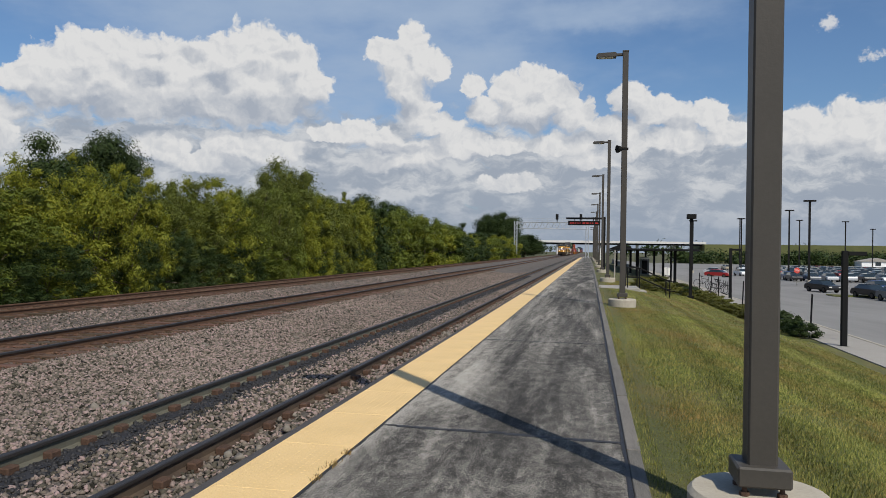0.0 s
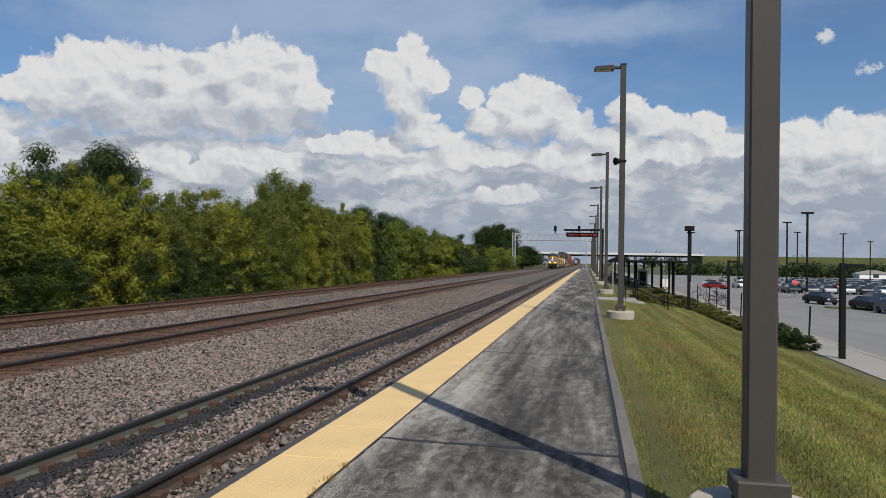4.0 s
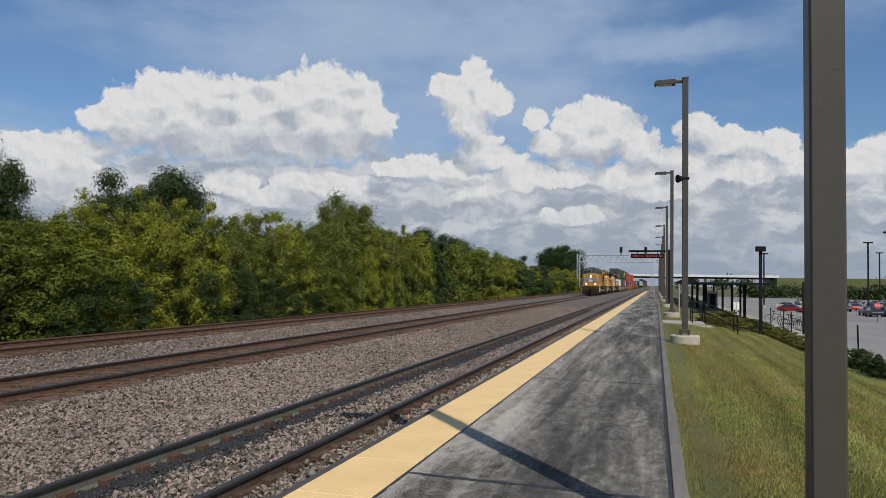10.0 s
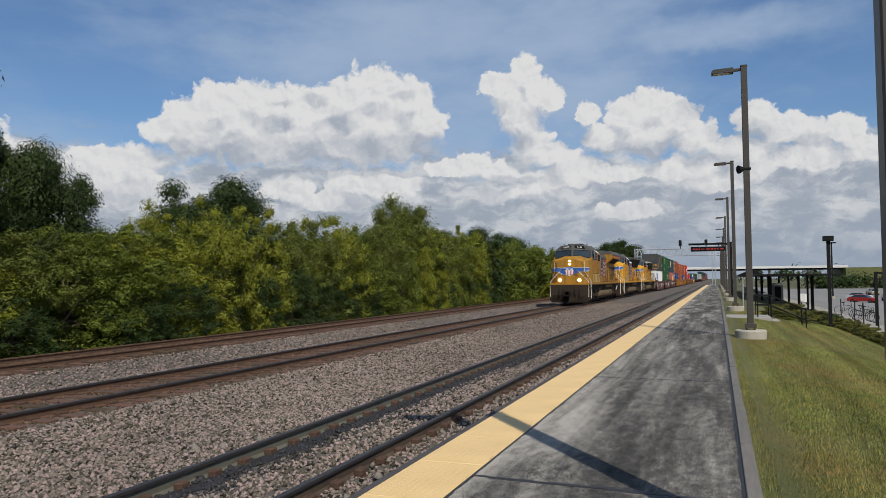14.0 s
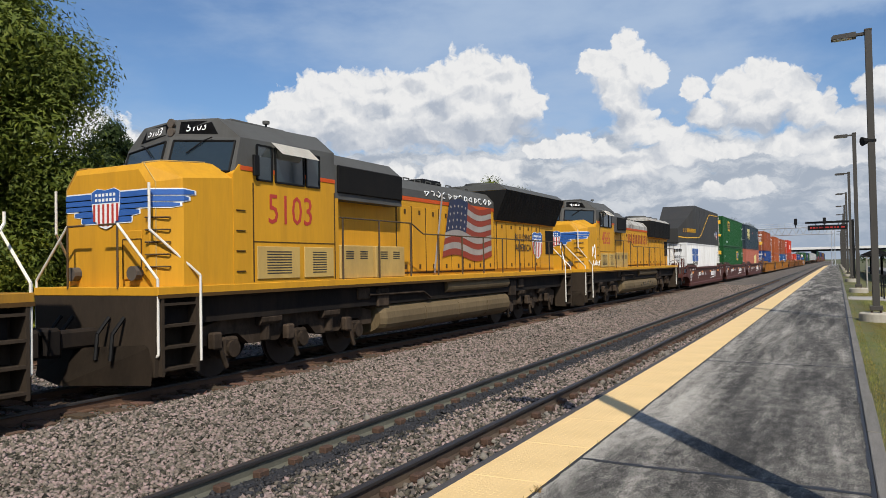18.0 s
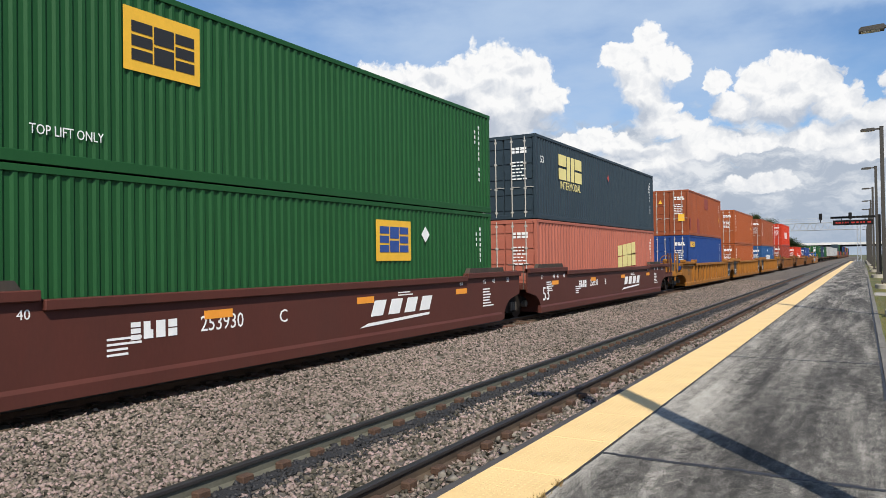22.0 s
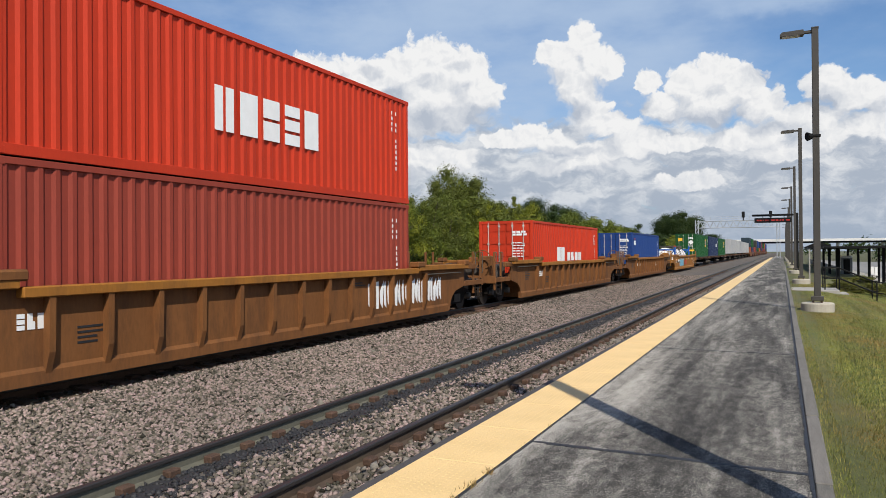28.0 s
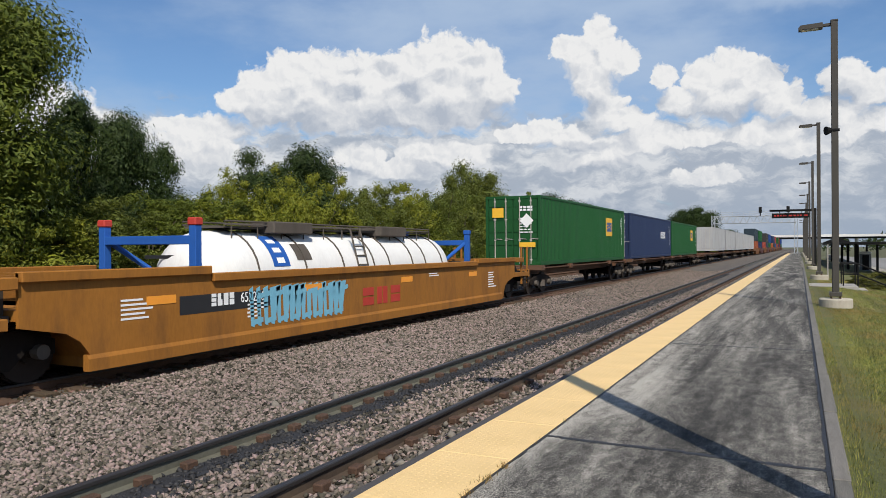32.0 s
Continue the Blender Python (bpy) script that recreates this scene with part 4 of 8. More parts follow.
UNDER = paint("dusty_dark_running_gear", (0.010, 0.008, 0.007), 0.6, (0.040, 0.028, 0.019), 0.85, 0.35)
TANKGREY = paint("dusty_fuel_tank", (0.125, 0.090, 0.048), 0.5, (0.19, 0.14, 0.078), 0.75, 0.3)
GEAR = paint("brown_dusted_truck_castings", (0.026, 0.018, 0.012), 0.8, (0.10, 0.070, 0.048), 0.85, 0.35, 0.6, 2.2)
GRILLE = paint("black_radiator_grille", (0.007, 0.007, 0.007), 0.3, (0.022, 0.018, 0.014), 0.85)
LOUVRE = paint("pale_yellow_louvre", (0.50, 0.33, 0.10), 0.35)
HANDRAIL = paint("grimy_brown_handrail", (0.075, 0.048, 0.024), 0.5)
WHITERAIL = paint("white_handrail", (0.72, 0.68, 0.60), 0.3)
TAN = paint("grimy_brown_step_well", (0.038, 0.027, 0.018), 0.6, (0.012, 0.010, 0.008), 0.85, 0.3)
MAROON = paint("maroon_wagon_paint", (0.085, 0.028, 0.021), 0.3, (0.06, 0.03, 0.024), 0.55)
TTX = paint("golden_wagon_paint", (0.295, 0.122, 0.023), 0.8, (0.13, 0.058, 0.020), 0.65, 0.2, 0.3, 1.8)
TTXOLD = paint("rust_brown_wagon_paint", (0.175, 0.072, 0.024), 0.85, (0.075, 0.036, 0.018), 0.75, 0.25, 0.3, 1.9)
WHEEL = paint("worn_wheel_steel", (0.030, 0.023, 0.019), 0.5, (0.055, 0.040, 0.030), 0.6)
SOOTY = paint("grimy_wagon_end_steel", (0.050, 0.042, 0.036), 0.6, (0.085, 0.060, 0.040), 0.8, 0.3)
SPRING = paint("dusty_truck_springs", (0.10, 0.085, 0.07), 0.5, (0.045, 0.036, 0.03), 0.8)
INK_EMP = pbr("blue_logo_ink", (0.02, 0.06, 0.24), 0.5, 0, 0.1, 4, 40, 0)


def wheelset(name, parent, y, r, z=None):
    bm = bmesh.new()
    rod(bm, (-0.9, y, r), (0.9, y, r), 0.09, 8)
    for s in (-1, 1):
        rod(bm, (s * 0.72, y, r), (s * 0.79, y, r), r, 22)
        rod(bm, (s * 0.70, y, r), (s * 0.72, y, r), r + 0.025, 22)
        rod(bm, (s * 0.79, y, r), (s * 0.85, y, r), r * 0.38, 12)
    return part(name, bm, WHEEL, parent)


def freight_truck(parent, y):
    """A two-axle truck: side frames, springs, bearing caps and wheels."""
    for d in (-0.88, 0.88):
        wheelset("wheelset", parent, y + d, 0.44)
    for s in (-1, 1):
        bm = bmesh.new()
        pts = [(y - 1.15, 0.40), (y - 1.15, 0.62), (y - 0.55, 0.78), (y + 0.55, 0.78), (y + 1.15, 0.62), (y + 1.15, 0.40), (y + 0.98, 0.40), (y + 0.75, 0.52), (y + 0.45, 0.24), (y - 0.45, 0.24), (y - 0.75, 0.52), (y - 0.98, 0.40)]
        slab(bm, pts, "x", s * 0.98 - 0.06, s * 0.98 + 0.06)
        part("side_frame", bm, UNDER, parent)
        for dy in (-0.16, 0, 0.16):
            bm = bmesh.new()
            rod(bm, (s * 1.06, y + dy, 0.30), (s * 1.06, y + dy, 0.56), 0.06, 8)
            part("spring", bm, SPRING, parent)
        for d in (-0.88, 0.88):
            bm = bmesh.new()
            rod(bm, (s * 1.0, y + d, 0.46), (s * 1.16, y + d, 0.46), 0.11, 10)
            part("bearing_cap", bm, SPRING, parent)
    bm = bmesh.new()
    box(bm, -1.0, 1.0, y - 0.2, y + 0.2, 0.45, 0.80)
    part("bolster", bm, UNDER, parent)


def handrail(parent, pts, r=0.018, material=None, name="handrail"):
    bm = bmesh.new()
    bent(bm, pts, r, 6)
    return part(name, bm, material or HANDRAIL, parent)


# ---- containers ----
def corrugated(bm, s, w, y0, y1, z0, z1, pitch, depth):
    """A wall of trapezoid folds that faces s * x."""
    n = max(4, int(round((y1 - y0) / pitch)))
    p = (y1 - y0) / n
    line = []
    for k in range(n):
        a = y0 + k * p
        line += [(a, 0), (a + p * 0.26, 0), (a + p * 0.45, -depth), (a + p * 0.81, -depth)]
    line.append((y1, 0))
    lo = [bm.verts.new((s * (w + d), y, z0)) for y, d in line]
    hi = [bm.verts.new((s * (w + d), y, z1)) for y, d in line]
    for k in range(len(line) - 1):
        bm.faces.new([lo[k], lo[k + 1], hi[k + 1], hi[k]])


def container(label, length, height, paint_side, u, z, paint_door=None, group="", pitch=0.28, depth=0.036, smooth_sides=False, paint_rail=None, posts=None):
    """A freight container, doors at its leading end. Its origin lies under its middle."""
    th = thing("freight_container", label, "container", group)
    th["u"], th["z"] = u, z
    w, h, L = 1.219, height, length / 2
    door = paint_door or paint_side
    rail = paint_rail or paint_side
    for s in (1, -1):
        bm = bmesh.new()
        if smooth_sides:
            n = int(length / 0.6)
            box(bm, s * 1.19, s * 1.20, -L + 0.1, L - 0.1, 0.14, h - 0.1)
            for k in range(1, n):
                y = -L + length * k / n
                box(bm, s * 1.195, s * 1.209, y - 0.03, y + 0.03, 0.14, h - 0.1)
        else:
            corrugated(bm, s, w - 0.012, -L + 0.12, L - 0.12, 0.15, h - 0.09, pitch, depth)
        part("side_panel", bm, paint_side, th)
        bm = bmesh.new()
        box(bm, s * (w - 0.06), s * w, -L + 0.1, L - 0.1, 0.0, 0.16, 0.006)
        part("bottom_rail", bm, rail, th)
        bm = bmesh.new()
        box(bm, s * (w - 0.06), s * w, -L + 0.1, L - 0.1, h - 0.10, h, 0.006)
        part("top_rail", bm, rail, th)
        for y in posts or (-L, L - 0.13):
            bm = bmesh.new()
            box(bm, s * (w - 0.12), s * (w + 0.001), y, y + 0.13, 0.0, h, 0.008)
            part("corner_post", bm, rail, th)
            for zz in (0.0, h - 0.12):
                bm = bmesh.new()
                box(bm, s * (w - 0.17), s * (w + 0.004), y - 0.004, y + 0.17, zz - 0.003, zz + 0.123, 0.015)
                part("corner_casting", bm, rail, th)
    bm = bmesh.new()
    n = int(length / 0.3)
    for k in range(n):
        y = -L + 0.1 + (length - 0.2) * k / n
        box(bm, -w + 0.06, w - 0.06, y, y + 0.18, h - 0.035, h - 0.012)
    box(bm, -w + 0.05, w - 0.05, -L + 0.08, L - 0.08, h - 0.06, h - 0.03)
    part("roof", bm, paint_side, th)
    bm = bmesh.new()
    box(bm, -w + 0.05, w - 0.05, -L + 0.08, L - 0.08, 0.06, 0.14)
    part("floor", bm, UNDER, th)
    bm = bmesh.new()
    for k in range(8):
        x = -w + 0.14 + (2 * w - 0.28) * k / 8
        box(bm, x, x + 0.2, L - 0.07, L - 0.03, 0.14, h - 0.1)
    box(bm, -w + 0.1, w - 0.1, L - 0.10, L - 0.06, 0.02, h - 0.02)
    part("rear_wall", bm, paint_side, th)
    # two doors with horizontal ribs, lock rods and handles at the leading end
    for s in (1, -1):
        bm = bmesh.new()
        x0, x1 = (0.012, w - 0.13) if s > 0 else (-w + 0.13, -0.012)
        box(bm, x0, x1, -L + 0.05, -L + 0.09, 0.13, h - 0.13)
        for k in range(5):
            zz = 0.30 + (h - 0.75) * k / 4
            box(bm, x0 + 0.03, x1 - 0.03, -L + 0.028, -L + 0.052, zz, zz + (h - 0.75) / 4 * 0.62)
        d = part("door", bm, door, th)
        for f in (0.27, 0.73):
            x = x0 + (x1 - x0) * f
            bm = bmesh.new()
            rod(bm, (x, -L + 0.02, 0.06), (x, -L + 0.02, h - 0.06), 0.02, 6)
            for zz in (0.2, h * 0.35, h * 0.65, h - 0.25):
                box(bm, x - 0.05, x + 0.05, -L + 0.01, -L + 0.05, zz, zz + 0.06)
            part("lock_rod", bm, LOCKROD, d)
            bm = bmesh.new()
            rod(bm, (x, -L, 1.1), (x + 0.32, -L, 1.08), 0.014, 5)
            part("handle", bm, LOCKROD, d)
    for zz, t in ((0.0, 0.14), (h - 0.13, 0.13)):
        bm = bmesh.new()
        box(bm, -w + 0.1, w - 0.1, -L + 0.01, -L + 0.12, zz, zz + t, 0.006)
        part("end_rail", bm, rail, th)
    CARGO.append(th)
    return th


LOCKROD = paint("dull_lock_rod", (0.42, 0.40, 0.36), 0.4)
CARGO = []


def door_marks(th, length, height, material=None, rows=8):
    """Lines of small white writing on the doors, and the side's number near its ends."""
    L = length / 2
    m = material or WHITE
    rnd = random.Random(int(length * 10 + height * 100))
    bm = bmesh.new()
    for k in range(rows):
        zz = height - 0.52 - k * 0.115 - (0.22 if k > 1 else 0)
        x = 0.30
        for j in range(3):
            wd = rnd.uniform(0.06, 0.2) if k > 1 else rnd.uniform(0.12, 0.26)
            box(bm, x, x + wd, -L + 0.014, -L + 0.018, zz, zz + (0.045 if k > 1 else 0.085))
            x += wd + 0.04
            if x > 0.95:
                break
    ob = part("door_writing", bm, m, th, "lines of small white writing")
    ob["kind"] = "stuff"
    bm = bmesh.new()
    for j, y in enumerate((L - 0.75, L - 0.98)):
        for k in range(11 if j == 0 else 4):
            if rnd.random() < 0.1:
                continue
            zz = height - 0.42 - k * 0.15
            wd = rnd.uniform(0.045, 0.075)
            box(bm, 1.214, 1.219, y, y + wd, zz - 0.095, zz)
    ob = part("side_number", bm, m, th, "upright column of small white characters")
    ob["kind"] = "stuff"


def tri_mark(th, x, y, z, s, axis):
    bm = bmesh.new()
    if axis == "x":
        slab(bm, [(y - s, z), (y + s, z), (y, z + 1.7 * s)], "x", x, x + 0.005)
    else:
        slab(bm, [(x - s, z), (x + s, z), (x, z + 1.7 * s)], "y", y - 0.005, y)
    part("warning_triangle", bm, GOLDMARK, th, "yellow warning triangle")


def diamond(th, y, z, s, material, x=1.217):
    bm = bmesh.new()
    slab(bm, [(y - s, z), (y, z - s), (y + s, z), (y, z + s)], "x", x, x + 0.006)
    part("placard", bm, material, th, "small diamond placard")


def rect(th, name, y0, y1, z0, z1, material, x=1.217, label="", t=0.005):
    bm = bmesh.new()
    box(bm, x, x + t, y0, y1, z0, z1)
    return part(name, bm, material, th, label)


def block_logo(th, name, y0, z0, w, h, count, material, x=1.217, seed=1, label="", bar=0.62):
    """A maker's lettering as plain upright blocks in its colour."""
    rnd = random.Random(seed)
    bm = bmesh.new()
    p = w / count
    last = -1
    for k in range(count):
        a = y0 + k * p
        b = a + p * (bar + 0.12)
        z1 = z0 + h
        t = min(0.30 * (b - a), 0.24 * h)
        kind = rnd.choice([j for j in range(5) if j != last])
        last = kind
        m = (z0 + z1) / 2
        c = (a + b) / 2
        if kind == 0:
            bars = [(a, b, z0, m - t * 0.2), (a, b, m + t * 0.2, z1)]
        elif kind == 1:
            bars = [(a, c - t * 0.25, z0, z1), (c + t * 0.25, b, z0, z1)]
        elif kind == 2:
            bars = [(a, b - t, z0, z1), (b - t, b, z0, m)]
        elif kind == 3:
            bars = [(a, b, z0, z1)]
        else:
            bars = [(a, b, z0, z0 + h * 0.28), (a, b, z0 + h * 0.36, z0 + h * 0.64), (a, b, z0 + h * 0.72, z1)]
        for y_a, y_b, z_a, z_b in bars:
            box(bm, x, x + 0.006, y_a, y_b, z_a, z_b)
    return part(name, bm, material, th, label or "plain block lettering")


# ---- wagons ----
def well_wagon(label, u, paint_w, ribs, front_end, rear_end, front_truck=True, tall_rails=True, group=""):
    """One well unit. Its origin lies on the rails under its middle; front_end and rear_end: the unit has a coupler platform there."""
    th = thing("well_wagon", label, "freight wagon", group)
    th["u"], th["z"] = u, 0.0
    yf, yr = 9.55, 9.55
    low, top, hi = 0.15, 1.47, 1.60
    prof = [(-8.4, low), (8.4, low), (8.45, 0.38), (8.61, 0.58), (8.84, 0.72), (9.15, 0.78), (yr, 0.86), (yr, hi - 0.06), (6.0, hi - 0.06), (5.9, top), (-5.9, top), (-6.1, hi), (-yf, hi), (-yf, 0.86), (-9.15, 0.78), (-8.84, 0.72), (-8.61, 0.58), (-8.45, 0.38)]
    for s in (1, -1):
        bm = bmesh.new()
        slab(bm, prof, "x", s * 1.40, s * 1.46)
        side = part("side_wall", bm, paint_w, th)
        bm = bmesh.new()
        ov = 1.62 if ribs else 1.54
        box(bm, s * 1.36, s * ov, -5.95, 5.95, top - 0.13, top + 0.02, 0.015)
        box(bm, s * 1.36, s * ov, -yf, -6.0, hi - 0.13, hi + 0.02, 0.015)
        box(bm, s * 1.36, s * ov, 6.0, yr, hi - 0.19, hi - 0.04, 0.015)
        part("top_chord", bm, TTX if paint_w is TTXOLD else paint_w, th)
        if not ribs and paint_w is MAROON:
            for a, b, zc in ((-8.6, -6.2, hi), (6.2, 8.5, hi - 0.06)):
                bm = bmesh.new()
                slab(bm, [(a, zc + 0.01), (b, zc + 0.01), (b - 0.1, zc + 0.15), (a + 0.1, zc + 0.15)], "x", min(s * 1.30, s * 1.44), max(s * 1.30, s * 1.44))
                part("guide_plate", bm, SOOTY, th)
        if ribs:
            for a, b, zc in ((-yf - 0.03, -9.2, hi), (-6.35, -5.88, hi), (5.88, 6.35, hi - 0.06), (9.2, yr + 0.03, hi - 0.06)):
                bm = bmesh.new()
                box(bm, s * 1.34, s * 1.64, a, b, zc - 0.03, zc + 0.13, 0.03)
                part("corner_guide", bm, paint_w, th)
            for a, b, zc in ((-9.0, -6.6, hi), (6.6, 9.0, hi - 0.06)):
                bm = bmesh.new()
                rod(bm, (s * 1.56, a, zc - 0.24), (s * 1.56, b, zc - 0.24), 0.016, 5)
                part("grab_rail", bm, SPRING, th)
        bm = bmesh.new()
        slab(bm, [(s * 1.38, low - 0.02), (s * 1.50, low - 0.02), (s * 1.50, low + 0.16), (s * 1.46, low + 0.22), (s * 1.38, low + 0.22)], "y", -8.5, 8.2)
        part("bottom_chord", bm, paint_w, th)
        if ribs:
            for k in range(14):
                y = -6.5 + k * 1.0
                bm = bmesh.new()
                slab(bm, [(s * 1.455, low + 0.10), (s * 1.50, low + 0.12), (s * 1.585, low + 0.42), (s * 1.60, top - 0.13), (s * 1.455, top - 0.13)], "y", y - 0.05, y + 0.05)
                part("rib", bm, paint_w, th)
    bm = bmesh.new()
    box(bm, -1.38, 1.38, -8.3, 8.1, low, low + 0.20)
    for k in range(9):
        y = -7.6 + k * 1.9
        box(bm, -1.38, 1.38, y - 0.12, y + 0.12, low - 0.02, low + 0.23)
    part("well_floor", bm, paint_w, th)
    for sgn, outer in ((-1, front_end), (1, rear_end)):
        e = 9.55 * sgn
        bm = bmesh.new()
        a, b = sorted((e, 8.3 * sgn))
        box(bm, -1.40, 1.40, a, b, 0.95, 1.10)
        slab(bm, [(8.3 * sgn, 0.3), (8.3 * sgn, 1.1), (8.9 * sgn, 1.1)], "x", -1.38, 1.38)
        part("end_plate", bm, paint_w, th)
        bm = bmesh.new()
        for x in (-1.1, -0.4, 0.4, 1.1):
            a, b = sorted((e, 6.3 * sgn))
            box(bm, x - 0.05, x + 0.05, a, b, hi - 0.12, hi - 0.06)
        part("deck_grating", bm, paint_w, th)
        if outer:
            o = 11.25 * sgn
            bm = bmesh.new()
            a, b = sorted((e, o))
            box(bm, -1.30, 1.30, a + 0.02, b - 0.02, 0.93, 1.03, 0.01)
            part("end_platform", bm, SOOTY, th, "grimy dark end deck")
            bm = bmesh.new()
            box(bm, -0.34, 0.34, a + 0.01, b - 0.01, 0.60, 0.92)
            part("draft_sill", bm, UNDER, th)
            for s in (1, -1):
                bm = bmesh.new()
                box(bm, min(s * 1.31, s * 1.46), max(s * 1.31, s * 1.46), a + 0.03, b - 0.14, 0.84, 1.00, 0.01)
                part("side_sill", bm, paint_w, th)
                bm = bmesh.new()
                g, h2 = sorted((e + 0.04 * sgn, e + 0.85 * sgn))
                box(bm, min(s * 1.37, s * 1.53), max(s * 1.37, s * 1.53), g, h2, hi - 0.22, hi - 0.05, 0.015)
                part("chord_horn", bm, paint_w, th)
            bm = bmesh.new()
            rod(bm, (-0.9, e + 0.75 * sgn, 1.24), (0.6, e + 0.75 * sgn, 1.24), 0.20, 12)
            part("air_reservoir", bm, SOOTY, th)
            for x0 in (-1.22, 0.95):
                bm = bmesh.new()
                slab(bm, [(e + 0.05 * sgn, 1.04), (e + 0.95 * sgn, 1.04), (e + 0.60 * sgn, 1.42), (e + 0.05 * sgn, 1.50)], "x", x0, x0 + 0.27)
                part("end_gusset", bm, SOOTY, th)
            bm = bmesh.new()
            a, b = sorted((o, 11.72 * sgn))
            box(bm, -0.14, 0.14, a, b, 0.72, 0.98, 0.03)
            part("coupler", bm, UNDER, th)
            bm = bmesh.new()
            box(bm, -1.45, 1.45, min(o, o - 0.11 * sgn), max(o, o - 0.11 * sgn), 0.80, 1.08, 0.01)
            part("end_sill", bm, paint_w, th)
            for s in (1, -1):
                rt, rm = (2.12, paint_w) if tall_rails else (1.95, paint_w)
                for yo in (0.1, 0.75):
                    bm = bmesh.new()
                    box(bm, s * 1.38 - 0.03, s * 1.38 + 0.03, o - yo * sgn - 0.05, o - yo * sgn + 0.05, 0.55, rt, 0.01)
                    part("end_post", bm, rm, th)
                    handrail(th, [(s * 1.38, o - yo * sgn + 0.06, 1.2), (s * 1.45, o - yo * sgn + 0.06, 1.25), (s * 1.45, o - yo * sgn + 0.06, rt - 0.05), (s * 1.38, o - yo * sgn + 0.06, rt)], 0.016, SPRING)
                bm = bmesh.new()
                bent(bm, [(s * 1.42, o - 0.15 * sgn, 1.05), (s * 1.42, o - 0.15 * sgn, 0.42), (s * 1.42, o - 0.65 * sgn, 0.42), (s * 1.42, o - 0.65 * sgn, 1.05)], 0.02)
                bent(bm, [(s * 1.42, o - 0.15 * sgn, 0.72), (s * 1.42, o - 0.65 * sgn, 0.72)], 0.02)
                part("step", bm, UNDER, th)
        else:
            for s in (1, -1):
                handrail(th, [(s * 1.32, e, 0.95), (s * 1.32, e, 1.75), (s * 1.32, e - 0.5 * sgn, 1.75)], 0.018, SPRING)
    if front_end:
        bm = bmesh.new()
        c = Vector((0.85, -11.0, 1.66))
        hoop(bm, c, 0.34, 0.02)
        for k in range(4):
            a = k * math.tau / 4
            rod(bm, c, c + Vector((math.cos(a) * 0.34, 0, math.sin(a) * 0.34)), 0.014, 5)
        rod(bm, (0.85, -11.0, 1.66), (0.85, -10.7, 1.66), 0.03, 6)
        part("brake_wheel", bm, paint_w, th)
        bm = bmesh.new()
        box(bm, 0.6, 1.1, -10.75, -10.45, 1.02, 1.80, 0.05)
        part("brake_housing", bm, paint_w, th)
    if front_truck:
        freight_truck(th, -9.85)
    if rear_end:
        freight_truck(th, 9.85)
    # reflectors and small stencils
    for y in () if ribs else (-7.4, -3.2, 1.0, 5.4):
        rect(th, "reflector", y, y + 0.62, 1.02, 1.16, ORANGE, 1.462 if not ribs else 1.463)
    bm = bmesh.new()
    for y, w, z, h, r, sd in ((-7.9, 0.7, 0.82, 0.36, 5, 1), (-5.0, 0.6, 0.62, 0.3, 4, 2), (2.6, 0.8, 1.12, 0.12, 2, 3), (4.65 if ribs else 7.0, 0.7, 0.60, 0.30 if ribs else 0.55, 3 if ribs else 7, 4)):
        bars(bm, 1.462, y, z, w, h, r, 0.45, sd)
    part("stencils", bm, WHITE if not ribs else BLACKMARK, th, "small unreadable stencilled lines")
    CARGO.append(th)
    return th


def flat_wagon(label, u, half, paint_w):
    """A spine wagon: a low centre beam with arms, on two trucks."""
    th = thing("spine_wagon", label, "freight wagon")
    th["u"], th["z"] = u, 0.0
    bm = bmesh.new()
    box(bm, -0.35, 0.35, -half, half, 0.72, 1.12, 0.02)
    part("spine", bm, paint_w, th)
    for y in (-half + 0.5, -half * 0.45, half * 0.45, half - 0.5):
        bm = bmesh.new()
        box(bm, -1.35, 1.35, y - 0.2, y + 0.2, 0.98, 1.18, 0.01)
        part("arm", bm, paint_w, th)
    bm = bmesh.new()
    for s in (-1, 1):
        box(bm, s * 1.0 - 0.3, s * 1.0 + 0.3, -half + 0.4, half - 0.4, 1.06, 1.10)
    part("walkway", bm, paint_w, th)
    bm = bmesh.new()
    for s in (-1, 1):
        a, b = sorted((s * half, s * (half + 0.5)))
        box(bm, -0.14, 0.14, a, b, 0.74, 0.98)
    part("coupler", bm, UNDER, th)
    freight_truck(th, -half + 1.2)
    freight_truck(th, half - 1.2)
    CARGO.append(th)
    return th

# ---- locomotives ----
def loft(bm, sections, close=True):
    """Skin between outlines of equal length."""
    rings = [[bm.verts.new(p) for p in s] for s in sections]
    n = len(rings[0])
    for a, b in zip(rings[:-1], rings[1:]):
        for k in range(n):
            bm.faces.new([a[k], a[(k + 1) % n], b[(k + 1) % n], b[k]])
    if close:
        bm.faces.new(rings[0][::-1])
        bm.faces.new(rings[-1])


